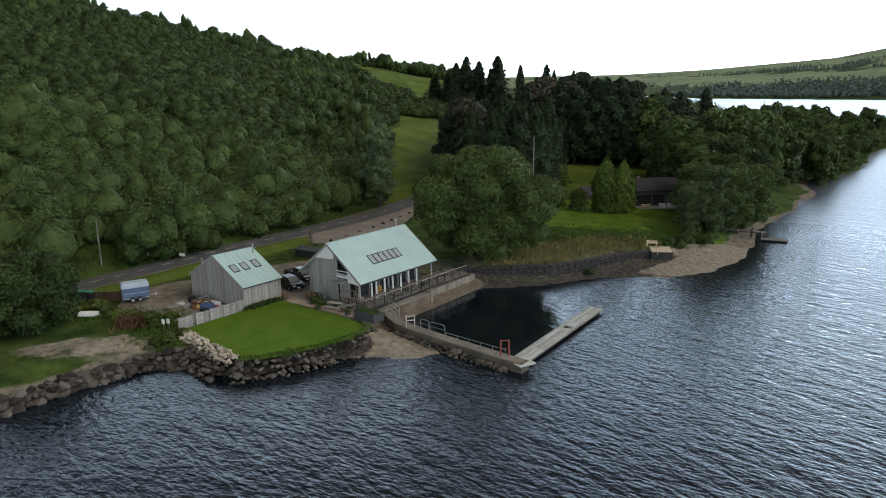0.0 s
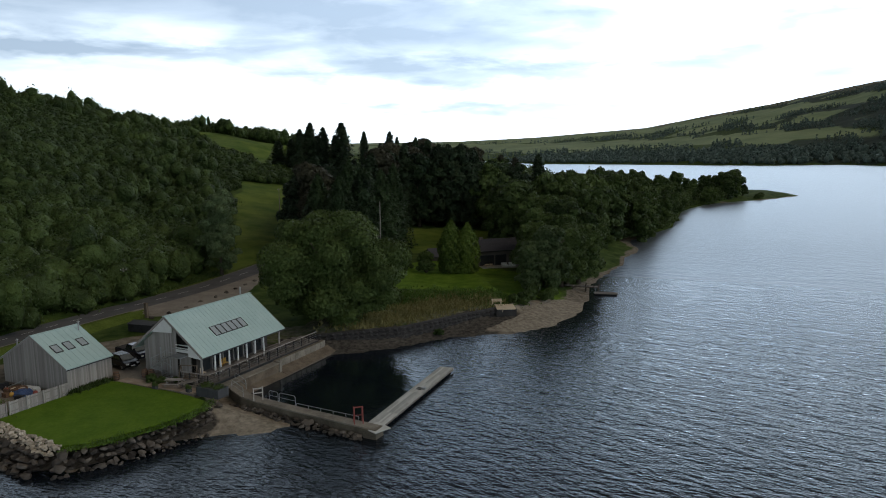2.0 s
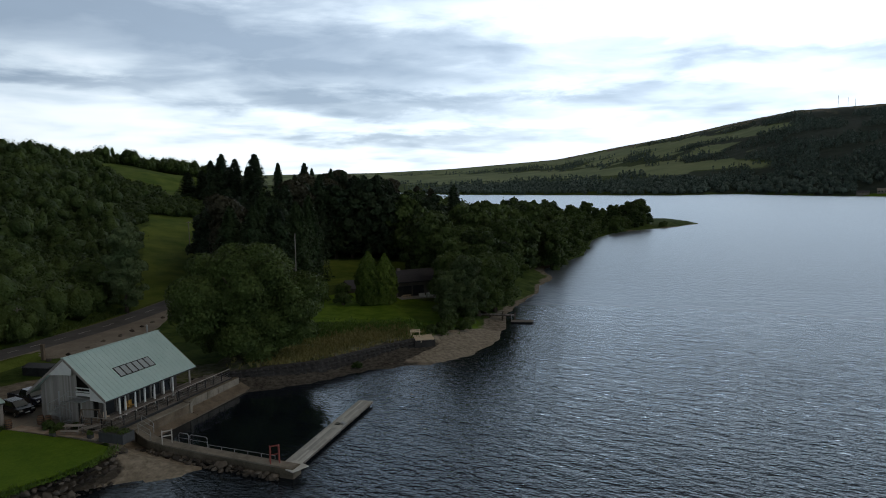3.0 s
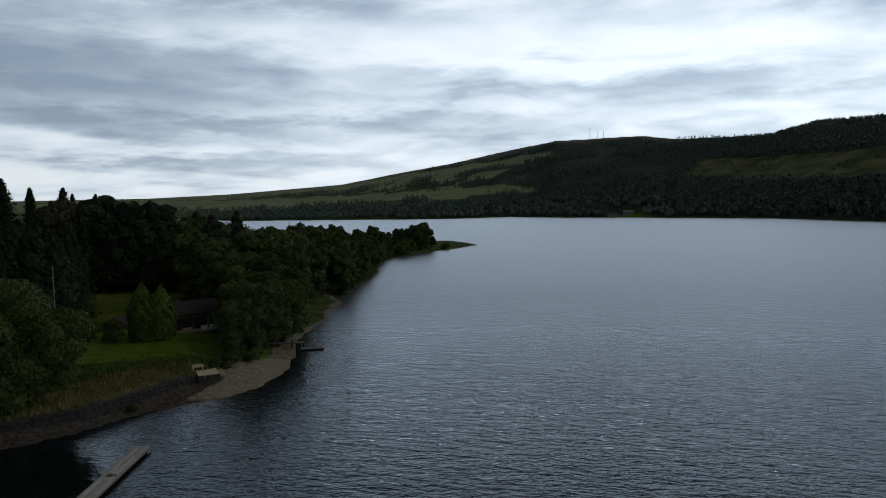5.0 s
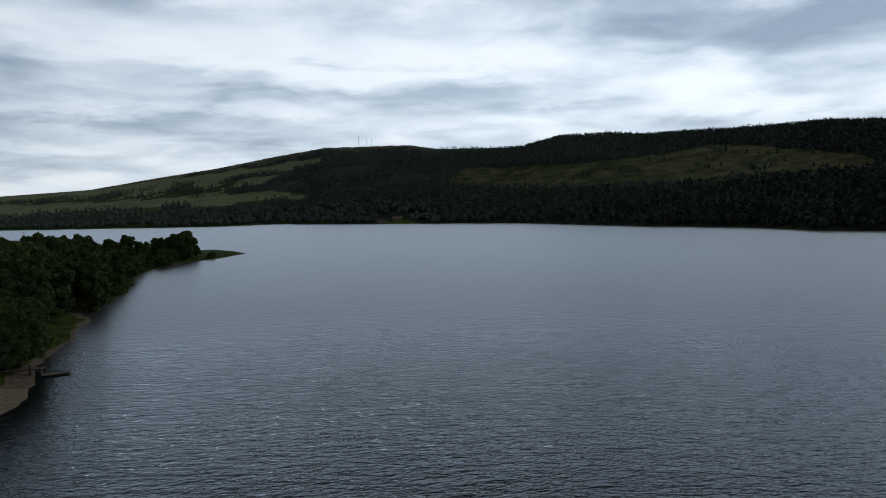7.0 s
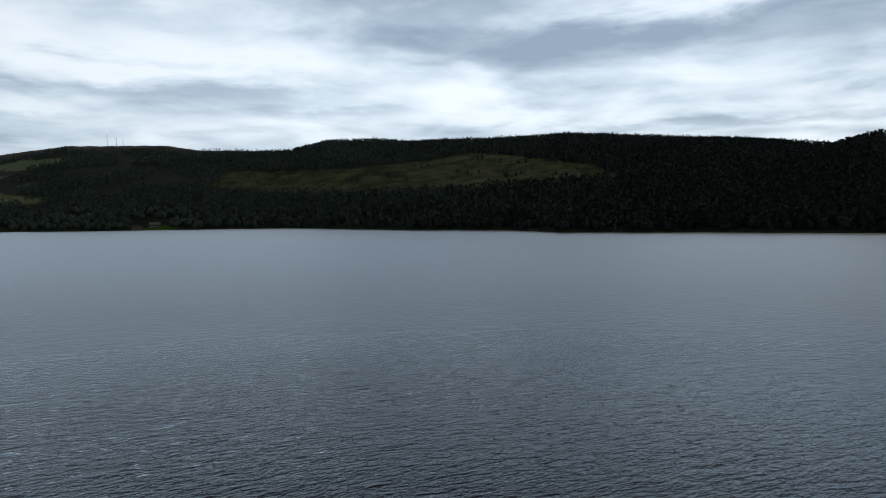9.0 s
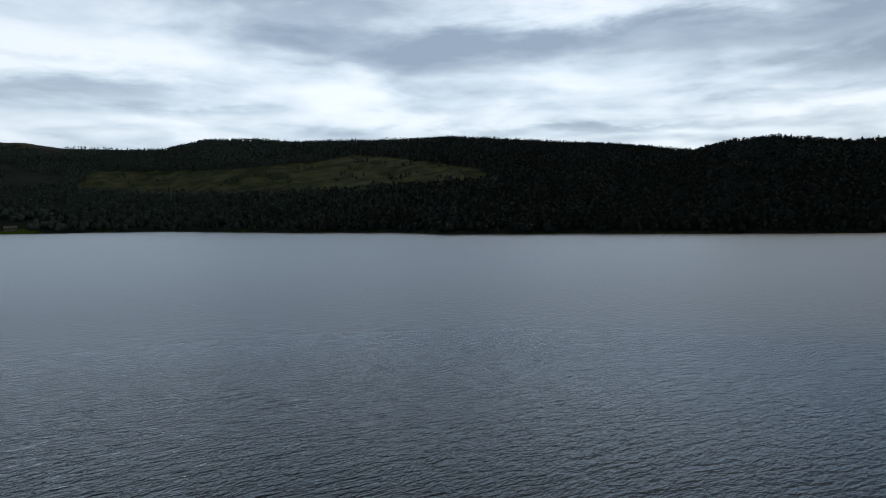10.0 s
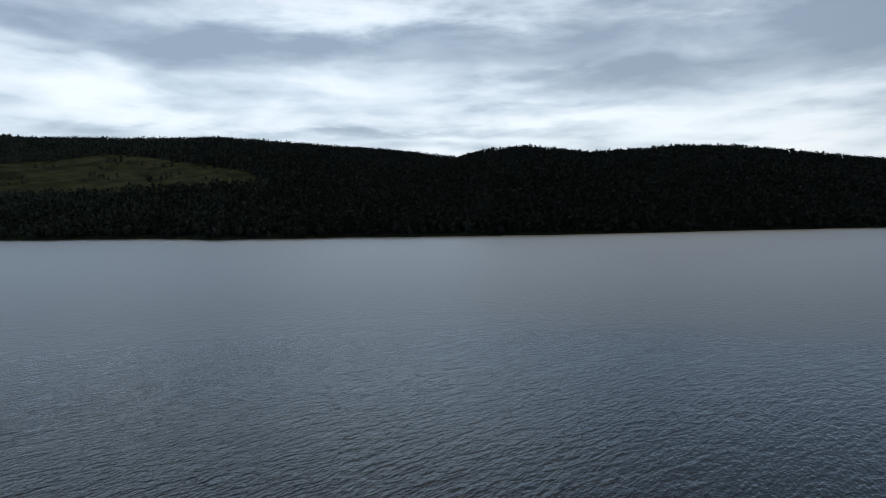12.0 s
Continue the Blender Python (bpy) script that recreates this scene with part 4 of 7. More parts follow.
# conifers that stand out on the skyline: heading, rise of the tip, distance, spread
for az, tip, dist, s in ((-1.3, 1.67, 300, 1.35), (-2.1, 2.15, 303, 1.5), (-3.1, 1.78, 298, 1.5), (-4.55, 2.14, 290, 1.95), (-4.0, 1.2, 296, 1.1), (-0.6, 0.9, 308, 1.2), (0.4, 0.8, 312, 1.3),
                         (-1.8, 1.5, 310, 1.1), (-2.6, 1.1, 306, 1.2), (-6.33, 1.42, 236, 1.0), (-8.37, 1.38, 222, 1.2), (-7.6, 0.5, 226, 1.0), (-8.95, 0.95, 224, 0.85), (-9.7, 0.45, 226, 1.1),
                         (-10.45, 0.9, 220, 1.0), (-11.45, 0.74, 216, 1.35), (-10.95, 0.35, 218, 1.2), (-12.3, 0.35, 214, 1.3), (-20.3, -0.55, 218, 1.3)):
    x, y = -math.sin(radians(az)) * dist, math.cos(radians(az)) * dist
    tall = 26 + dist * math.tan(radians(tip)) - ground_z(x, y)
    stand(T_CON[int(dist) % 2], x, y, s, dist * 9, 0, tall / 19 / s)


# ---- woods that nobody could count, joined
def wood(name, label, places, leaf, rng, blobs, size, conic=False, heart=0.70, faces=80, split=1):
    """places: rows of x, y, z, height, width; each a little heap of leaf clumps."""
    places = np.array(places, float)
    if split > 1:
        places = np.repeat(places, split, 0)
        a, out_ = rng.random(len(places)) * math.tau, 0.30 * np.sqrt(rng.random(len(places))) * places[:, 4]
        lift = rng.random(len(places)) * (1 - (out_ / (0.32 * places[:, 4])) ** 2 * 0.5)
        places = np.stack([places[:, 0] + np.cos(a) * out_, places[:, 1] + np.sin(a) * out_, places[:, 2] + lift * 0.45 * places[:, 3],
                           places[:, 3] * (0.42 + 0.2 * rng.random(len(places))), places[:, 4] * (0.40 + 0.22 * rng.random(len(places)))], -1)
    n = len(places)
    d = rng.normal(size=(n, blobs, 3))
    d /= np.linalg.norm(d, axis=2)[:, :, None]
    d[:, :, 2] = np.where(d[:, :, 2] < -0.8, -d[:, :, 2], d[:, :, 2])
    if not conic:
        places[:, 2] -= 0.1 * places[:, 3]
    h, w = places[:, 3][:, None], places[:, 4][:, None]
    if conic:
        t = rng.random((n, blobs)) ** 1.3
        a = rng.random((n, blobs)) * math.tau
        rr = w * 0.5 * (1 - t) * (0.6 + 0.4 * rng.random((n, blobs)))
        p = np.stack([places[:, 0][:, None] + np.cos(a) * rr, places[:, 1][:, None] + np.sin(a) * rr, places[:, 2][:, None] + h * (0.1 + 0.9 * t)], -1)
        nrm = np.stack([np.cos(a), np.sin(a), 0.6 * np.ones_like(a)], -1)
    else:
        lump = 1 + 0.22 * np.sin(d[:, :, 0] * 5 + places[:, 0][:, None]) * np.sin(d[:, :, 1] * 5 + places[:, 1][:, None] * 1.7)
        rr = lump * (0.66 + 0.38 * rng.random((n, blobs)) ** 0.6)
        up_share = 0.5 + 0.5 * d[:, :, 2]
        neck = np.where(up_share > 0.5, 1.0 - 0.5 * (up_share - 0.5), 1.0)
        p = np.stack([places[:, 0][:, None] + d[:, :, 0] * w * 0.5 * rr * neck, places[:, 1][:, None] + d[:, :, 1] * w * 0.5 * rr * neck,
                      places[:, 2][:, None] + h * (0.52 + 0.48 * d[:, :, 2] * rr)], -1)
        nrm = d
    sz = np.repeat(size * (places[:, 4] / places[:, 4].mean()) ** 0.3, blobs)
    q = clumps(rng, p.reshape(-1, 3), nrm.reshape(-1, 3) / np.linalg.norm(nrm.reshape(-1, 3), axis=1)[:, None], sz, 0.8, 0.16 if conic else 0.38)
    if conic:
        ob = quads_object(name, q, len(q) // 3, M[leaf], None, True)
    else:
        mid = places[:, :3] + np.stack([0 * places[:, 3], 0 * places[:, 3], places[:, 3] * 0.5], -1)
        ob = crown_object(name, q, domes(rng, mid, np.stack([places[:, 4] * 0.5, places[:, 4] * 0.5, places[:, 3] * 0.5], -1) * heart, faces), M[leaf])
    return tagged(ob, label, "woodland", kind="stuff")


def scatter(rng, count, az0, az1, d0, d1, power=1.0):
    az = az0 + (az1 - az0) * rng.random(count)
    d = np.sqrt(d0 * d0 + (d1 * d1 - d0 * d0) * rng.random(count) ** power)
    return -np.sin(np.radians(az)) * d, np.cos(np.radians(az)) * d, az, d


def pastures(x, y):
    return np.clip(pasture_area(x, y) + zone(x, y, 45, 170, 26, 22, 0), 0, 1)


def near_pasture(x, y, r):
    return np.maximum.reduce([pastures(x + i * r, y) for i in (-1, 0, 1)])


rh = np.random.default_rng(8)
# young woodland on the hill
x, y, az, d = scatter(rh, 24000, -1.5, 41, 100, 330)
foot, crest = by_heading(HILL, az, 1), by_heading(HILL, az, 2)
ok = (d > foot + 3) & (d < crest + 14) & (near_pasture(x, y, 1.6) < 0.4) & (np.hypot(x + 45.3, y - 90) > 4.5) & (rh.random(len(x)) < np.interp(d, [100, 150, 330], [0.34, 0.46, 0.46]))
x, y, d, foot = x[ok], y[ok], d[ok], foot[ok]
tall = (2.7 + 3.0 * rh.random(len(x)) ** 1.7) * (1 + 0.5 * (1 - smooth(d - foot, 5, 40))) * (1 + 0.5 * smooth(waves(x, y, 26, 6), 0.3, 0.8))
rows = np.stack([x, y, height(x, y) - 0.3, tall, tall * (0.82 + 0.35 * rh.random(len(x)))], -1)
close = d < 165
wood("hillside_woodland", "dense young green birch and rowan woodland on the hillside", rows[close], "leaf_young", rh, 170, 0.31, False, 0.70, 80)
wood("upper_hillside_woodland", "dense young green woodland towards the hill crest", rows[~close], "leaf_young", rh, 44, 0.44, False, 0.72, 20)
# older trees along the hill foot, the crest and round the pastures
x, y, az, d = scatter(rh, 2400, -3, 41, 100, 470)
foot, crest = by_heading(HILL, az, 1), by_heading(HILL, az, 2)
edge = ((d > foot + 2.5) & (d < foot + 16)) | ((d > crest - 8) & (d < crest + 28)) | ((az < 12) & (d > 170))
ok = edge & (near_pasture(x, y, 3.5) < 0.3) & (np.hypot(x + 44.5, y - 89) > 7.5) & (rh.random(len(x)) < 0.75)
x, y = x[ok], y[ok]
tall = (5.5 + 7.5 * rh.random(len(x)) ** 1.3) * np.where((az[ok] > -4) & (az[ok] < 6) & (d[ok] > 235) & (d[ok] < 320), 0.35, 1)
rows = np.stack([x, y, height(x, y) - 0.4, tall, tall * (0.7 + 0.3 * rh.random(len(x)))], -1)
close = np.hypot(x, y) < 160
wood("older_woodland", "mature dark broadleaf trees along the hill foot", rows[close], "leaf_oak", rh, 130, 0.32, False, 0.70, 80, 10)
wood("crest_woodland", "mature dark broadleaf trees along the hill crest", rows[~close], "leaf_oak", rh, 30, 0.46, False, 0.74, 20, 7)
# inside of the point, behind the single trees
x, y, az, d = scatter(rh, 2000, -31, -17.5, 190, 420)
sd = inland(x, y)
ok = (sd > 14) & (pastures(x, y) < 0.3) & (rh.random(len(x)) < 0.42)
x, y, d = x[ok], y[ok], d[ok]
tall = np.clip(room(x, y) * (0.62 + 0.36 * rh.random(len(x))) * (1 - 0.35 * smooth(np.abs(np.degrees(np.arctan2(-x, y)) + 22.7), 1.6, 0.8)), 3.0, 15)
wood("point_woodland", "mixed green woodland on the low point", np.stack([x, y, height(x, y) - 0.4, tall, tall * (0.7 + 0.3 * rh.random(len(x)))], -1),
     "leaf_oak", rh, 30, 0.62, False, 0.74, 20, 5)

# far shore: plantation over the hillside, broadleaves along the water
az = -139 + 131 * rh.random(90000)
s = rh.random(90000) * 1.03
d = by_heading(FAR, az, 1) * (1 - s) + by_heading(FAR, az, 2) * s
x, y = -np.sin(np.radians(az)) * d, np.cos(np.radians(az)) * d
s, z = far_share(x, y), height(x, y)
el = np.degrees(np.arctan2(z - 26, d))
dens = np.interp(az, [-139, -60, -48, -40, -20, -8], [1, 1, 0.9, 0.9, 0.8, 0.8]) * np.where(s > 0.80, np.interp(az, [-62, -54], [1, 0.0]), 1)
thin = 1 - np.clip(clearing(az, el) * (1.02 + 0.2 * waves(x, y, 33, 5)) + far_fields(az, el, s) * 1.1 + hill_grass(x, y, az, s), 0, 1)
patch = np.where(az > -55, smooth(waves(x, y, 90, 7) + 0.4 * waves(x, y, 37, 9), -0.15, 0.0), 1)
ok = (s > 0.012) & ~((az > -52.6) & (az < -49.8) & (s < 0.055)) & ((az < -62) | (s < 0.93)) & (rh.random(len(x)) < dens * thin * patch)
x, y, z, d, s = x[ok], y[ok], z[ok], d[ok], s[ok]
tall = (6.5 + 4 * rh.random(len(x))) * (1 + 0.00025 * d) * (1 - 0.25 * smooth(s, 0.7, 1.0)) * np.where(thin[ok] < 0.6, 0.55, 1)
rows = np.stack([x, y, z - 0.5, tall, 4.2 + 0.3 * tall * rh.random(len(x))], -1)
# split by heading: western trees take the leaf colour with haze in it
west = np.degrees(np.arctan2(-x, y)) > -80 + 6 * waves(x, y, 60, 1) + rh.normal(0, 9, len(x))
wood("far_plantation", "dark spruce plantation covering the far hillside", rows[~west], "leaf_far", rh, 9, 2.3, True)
wood("far_mixed_woodland", "distant hillside woodland with haze in its leaf colour", rows[west] * np.array([1, 1, 1, 0.8, 0.9]), "leaf_hazed", rh, 10, 2.1, True)
x, y, az, d = scatter(rh, 40000, -139, -12, 540, 1300)
s = far_share(x, y)
ok = (s > 0.006) & (s < 0.10) & (rh.random(len(x)) < 0.55) & ~((az > -52.6) & (az < -49.6) & (s < 0.05))
x, y = x[ok], y[ok]
tall = 6 + 5 * rh.random(len(x))
rows = np.stack([x, y, height(x, y) - 0.5, tall, tall * 0.9], -1)
# western shore trees carry the same haze in their colour
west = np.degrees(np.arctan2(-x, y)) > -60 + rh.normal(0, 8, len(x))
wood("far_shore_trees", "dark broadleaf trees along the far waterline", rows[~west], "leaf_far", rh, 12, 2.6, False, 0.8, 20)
wood("far_west_shore_trees", "broadleaf trees along the distant waterline, haze in their colour", rows[west], "leaf_hazed", rh, 14, 2.2, False, 0.8, 20)

# ================= the boathouse site =================
# local frame: x towards the water, y along the roof ridges, origin under the front end of the boathouse ridge
SITE = pose(-13.4, 78.9, 0, 0, 0, -38.3)
G = 1.62   # yard level


def part(name, bm, material_, parent, label="", smooth_=False):
    me = bpy.data.meshes.new(name)
    bm.to_mesh(me)
    bm.free()
    me.materials.append(material_)
    if smooth_:
        me.shade_smooth()
    ob = new(name, me)
    ob.parent = parent
    if label:
        tagged(ob, label)
    return ob


def box(bm, x0, x1, y0, y1, z0, z1, bevel=0.0):
    """A block between limits; bevel rounds its edges."""
    made = bmesh.ops.create_cube(bm, size=1.0, matrix=Matrix.Translation(((x0 + x1) / 2, (y0 + y1) / 2, (z0 + z1) / 2)) @ Matrix.Diagonal((x1 - x0, y1 - y0, z1 - z0, 1)))
    if bevel:
        edges = {e for v in made["verts"] for e in v.link_edges}
        bmesh.ops.bevel(bm, geom=list(edges), offset=bevel, segments=2, affect="EDGES", profile=0.6)
    return bm


def slab(bm, corners, thick):
    """A flat slab under four corners given in order, thickened straight down."""
    top = [bm.verts.new(c) for c in corners]
    low = [bm.verts.new((c[0], c[1], c[2] - thick)) for c in corners]
    n = len(corners)
    bm.faces.new(top)
    bm.faces.new(low[::-1])
    for i in range(n):
        bm.faces.new((top[i], low[i], low[(i + 1) % n], top[(i + 1) % n]))
    bmesh.ops.recalc_face_normals(bm, faces=bm.faces)
    return bm


def rod(bm, a, b, r, sides=8):
    a, b = Vector(a), Vector(b)
    m = Matrix.Translation((a + b) / 2) @ (b - a).to_track_quat("Z", "Y").to_matrix().to_4x4()
    bmesh.ops.create_cone(bm, cap_ends=True, segments=sides, radius1=r, radius2=r, depth=(b - a).length, matrix=m)
    return bm


def nb():
    return bmesh.new()


def site_thing(name, x, y, z, label, category, group="", turn=0.0, kind=""):
    ob = new(name)
    ob.matrix_basis = SITE @ pose(x, y, z, 0, 0, turn)
    return tagged(ob, label, category, group, kind)


def world_thing(name, x, y, z, label, category, group="", turn=0.0, kind=""):
    ob = new(name)
    ob.matrix_basis = pose(x, y, z, 0, 0, turn)
    return tagged(ob, label, category, group, kind)


BOARDS = {}


def board(parent, material_, x, y, z0, ha, hb, w, t, along):
    """One upright board: its top slopes from ha to hb. along: 'x' or 'y' is the wall's direction."""
    key = (round(ha, 2), round(hb, 2), round(w, 3), t, along)
    me = BOARDS.get(key)
    if me is None:
        q = [(0, ha), (w, hb)]
        if along == "x":
            v = [(0, 0, 0), (w, 0, 0), (w, t, 0), (0, t, 0), (0, 0, ha), (w, 0, hb), (w, t, hb), (0, t, ha)]
        else:
            v = [(0, 0, 0), (0, w, 0), (t, w, 0), (t, 0, 0), (0, 0, ha), (0, w, hb), (t, w, hb), (t, 0, ha)]
        me = bpy.data.meshes.new("board")
        f = [(0, 1, 2, 3), (4, 5, 6, 7), (0, 1, 5, 4), (1, 2, 6, 5), (2, 3, 7, 6), (3, 0, 4, 7)]
        me.from_pydata(v, [], f)
        bm = bmesh.new()
        bm.from_mesh(me)
        bmesh.ops.recalc_face_normals(bm, faces=bm.faces)
        bm.to_mesh(me)
        bm.free()
        me.materials.append(material_)
        BOARDS[key] = me
    ob = new("board", me)
    ob.parent = parent
    ob.location = (x, y, z0)
    return ob


rb = random.Random(3)


def board_wall(parent, material_, along, start, end, fixed, z0, top, w=0.19, t=0.025):
    """Boards side by side from start to end; top(s) gives the height of the wall's upper edge."""
    s = start
    while s < end - 0.02:
        ww = min(w, end - s)
        out = (rb.random() - 0.5) * 0.016
        pos = (s, fixed + out) if along == "x" else (fixed + out, s)
        board(parent, material_, pos[0], pos[1], z0, top(s) - z0, top(s + ww - 0.012) - z0, ww - 0.012, t, along)
        s += ww


def gabled(x0, x1, eave, ridge):
    mid = (x0 + x1) / 2
    return lambda s: ridge - abs(s - mid) / ((x1 - x0) / 2) * (ridge - eave)


def skylight(parent, x, y, z, slope, w, h, label="", name="skylight"):
    """A roof window: frame round a pane, lying on a slope that falls along +x. slope in degrees."""
    sky_ = new(name)
    sky_.parent = parent
    sky_.matrix_basis = pose(x, y, z, 0, slope, 0)
    if label:
        tagged(sky_, label)
    bm = nb()
    f = 0.07
    box(bm, -h / 2, h / 2, -w / 2, -w / 2 + f, 0, 0.09), box(bm, -h / 2, h / 2, w / 2 - f, w / 2, 0, 0.09)
    box(bm, -h / 2, -h / 2 + f, -w / 2 + f, w / 2 - f, 0, 0.09), box(bm, h / 2 - f, h / 2, -w / 2 + f, w / 2 - f, 0, 0.09)
    part("frame", bm, M["dark"], sky_, "dark grey metal frame")
    part("pane", box(nb(), -h / 2 + f, h / 2 - f, -w / 2 + f, w / 2 - f, 0.01, 0.05), M["roof_pane"], sky_, "glass pane with sky reflection in its colour")


# pale base colour stands in for sky reflected in the roof windows
M["roof_pane"] = material("sky_pale_roof_glass", (0.30, 0.35, 0.36), (0.42, 0.46, 0.47), 0.7, 0.08, spec=0.8)
M["seam"] = material("roof_seam", (0.33, 0.46, 0.44), (0.45, 0.58, 0.55), 0.5, 0.5)
M["inside"] = material("dark_interior", (0.02, 0.018, 0.016), (0.05, 0.045, 0.04), 1.0, 0.9)
M["barrel_wood"] = material("oak_barrel", (0.09, 0.05, 0.03), (0.22, 0.13, 0.08), 2.0, 0.8, stretch=(4, 4, 0.5))
M["tan_wood"] = material("fresh_timber", (0.50, 0.40, 0.28), (0.68, 0.57, 0.42), 1.0, 0.8, 0.003, 12)
M["rubber"] = material("tyre_rubber", (0.012, 0.012, 0.012), (0.03, 0.03, 0.03), 3.0, 0.9)
M["black_car"] = material("black_car_paint", (0.006, 0.006, 0.007), (0.012, 0.012, 0.013), 1.0, 0.25, spec=0.35)
M["navy_car"] = material("dark_blue_car_paint", (0.010, 0.013, 0.028), (0.02, 0.024, 0.045), 1.0, 0.2, spec=0.6)
M["trailer_blue"] = material("blue_trailer_panels", (0.07, 0.115, 0.19), (0.12, 0.18, 0.27), 1.0, 0.6)
M["trailer_roof"] = material("grey_blue_trailer_roof", (0.34, 0.40, 0.48), (0.46, 0.52, 0.58), 1.0, 0.5)
M["lamp_red"] = material("red_lamp_glass", (0.25, 0.01, 0.01), (0.35, 0.02, 0.02), 1.0, 0.2)
M["lamp_clear"] = material("headlamp_glass", (0.5, 0.5, 0.5), (0.7, 0.7, 0.7), 1.0, 0.1, spec=0.8)
M["green_bin"] = material("green_plastic", (0.03, 0.16, 0.08), (0.06, 0.24, 0.13), 1.0, 0.6)
M["tarp"] = material("blue_tarpaulin", (0.03, 0.06, 0.16), (0.08, 0.13, 0.27), 1.5, 0.5, 0.02, 4)
M["ochre"] = material("yellow_plastic", (0.45, 0.24, 0.04), (0.60, 0.36, 0.08), 1.0, 0.6)
M["wet_wall"] = material("dark_wet_masonry", (0.018, 0.017, 0.017), (0.06, 0.056, 0.053), 1.0, 0.8, 0.03, 5)
M["line_paint"] = material("worn_white_road_paint", (0.42, 0.42, 0.41), (0.66, 0.66, 0.64), 3.0, 0.8)
M["slate"] = material("dark_slate_roof", (0.035, 0.036, 0.045), (0.075, 0.076, 0.09), 0.8, 0.6, 0.01, 6, per="object")
M["house_board"] = material("dark_brown_cladding", (0.07, 0.062, 0.054), (0.16, 0.145, 0.128), 1.0, 0.8, per="object")
M["quay_stone"] = material("brown_stained_concrete", (0.055, 0.042, 0.030), (0.205, 0.165, 0.12), 0.7, 0.9, 0.02, 4)
M["dry_grass"] = leaf_material("dry_grass_blades", (0.10, 0.10, 0.03), (0.26, 0.23, 0.09))
M["grass_blade"] = leaf_material("green_grass_blades", (0.035, 0.075, 0.012), (0.11, 0.18, 0.035))
M["brown_weed"] = leaf_material("brown_dock_stems", (0.07, 0.04, 0.022), (0.17, 0.10, 0.055))


def shed():
    hut = site_thing("boat_shed", -10.4, -5.4, 0, "weathered grey timber shed with a pale green metal roof", "shed")
    hw, d, eave, ridge = 5.08, 2.62, 4.36, 7.2
    bm = nb()
    # closed shell behind the boards
    pts = [(-hw + 0.05, G - 0.4), (hw - 0.05, G - 0.4), (hw - 0.05, eave - 0.05), (0, ridge - 0.1), (-hw + 0.05, eave - 0.05)]
    fr = [bm.verts.new((x, -d + 0.05, z)) for x, z in pts]
    bk = [bm.verts.new((x, d - 0.05, z)) for x, z in pts]
    bm.faces.new(fr), bm.faces.new(bk[::-1])
    for i in range(5):
        bm.faces.new((fr[i], bk[i], bk[(i + 1) % 5], fr[(i + 1) % 5]))
    bmesh.ops.recalc_face_normals(bm, faces=bm.faces)
    part("body", bm, M["inside"], hut, "dark wall lining behind the boards")
    front = part("front_wall", box(nb(), -hw, hw, -d + 0.02, -d + 0.06, G - 0.3, eave - 0.1), M["inside"], hut)
    board_wall(front, M["weathered"], "x", -hw, hw, -d - 0.02, G - 0.25, gabled(-hw, hw, eave, ridge))
    side_ = part("side_wall", box(nb(), hw - 0.06, hw - 0.02, -d, d, G - 0.3, eave - 0.1), M["inside"], hut)
    board_wall(side_, M["weathered"], "y", -d, d, hw - 0.005, G - 0.25, lambda s: eave - 0.02)
    other = part("rear_wall", box(nb(), -hw, -hw + 0.05, -d, d, G - 0.3, eave), M["inside"], hut)
    board_wall(other, M["weathered"], "y", -d, d, -hw - 0.02, G - 0.25, lambda s: eave - 0.02, 0.3)
    for sgn in (1, -1):
        e, o = (hw + 0.22) * sgn, 0.22 / hw * (ridge - eave)
        cs = [(0, -d - 0.18, ridge + 0.1), (e, -d - 0.18, eave - o + 0.1), (e, d + 0.18, eave - o + 0.1), (0, d + 0.18, ridge + 0.1)]
        roof = part("roof_slope", slab(nb(), cs, 0.12), M["metal_roof"], hut, "pale green metal roof sheet")
        bm = nb()
        for k in range(9):
            y = -d - 0.16 + k * (2 * d + 0.32) / 8
            a, b = Vector((0, y, ridge + 0.115)), Vector((e, y, eave - o + 0.115))
            rod(bm, a, b, 0.018, 4)
        part("seam", bm, M["seam"], roof)
        part("barge_board", slab(nb(), [(0, -d - 0.2, ridge + 0.08), (e, -d - 0.2, eave - o + 0.08), (e, -d - 0.16, eave - o + 0.08), (0, -d - 0.16, ridge + 0.08)], 0.2),
             M["weathered"], hut)
    part("ridge_cap", slab(nb(), [(-0.18, -d - 0.2, ridge + 0.08), (0.18, -d - 0.2, ridge + 0.08), (0.18, d + 0.2, ridge + 0.08), (-0.18, d + 0.2, ridge + 0.08)], 0.05), M["seam"], hut)
    part("gutter", rod(nb(), (hw + 0.26, -d - 0.15, eave - 0.2), (hw + 0.26, d + 0.15, eave - 0.2), 0.06), M["dark"], hut)
    slope = math.degrees(math.atan2(ridge - eave, hw))
    for y in (-1.75, -0.35, 1.25):
        x = 2.55
        skylight(hut, x, y, ridge + 0.1 - x / hw * (ridge - eave), slope, 0.86, 1.25, "dark framed roof window in the shed roof")
    for x, y, z0, hh in ((0.9, 2.2, 6.5, 1.2), (-4.7, -1.2, 4.4, 1.5)):
        bm = nb()
        rod(bm, (x, y, z0), (x, y, z0 + hh), 0.075)
        bmesh.ops.create_cone(bm, cap_ends=True, segments=10, radius1=0.16, radius2=0.03, depth=0.14, matrix=Matrix.Translation((x, y, z0 + hh + 0.1)))
        part("flue", bm, M["steel"], hut, "thin metal flue pipe with a cowl")
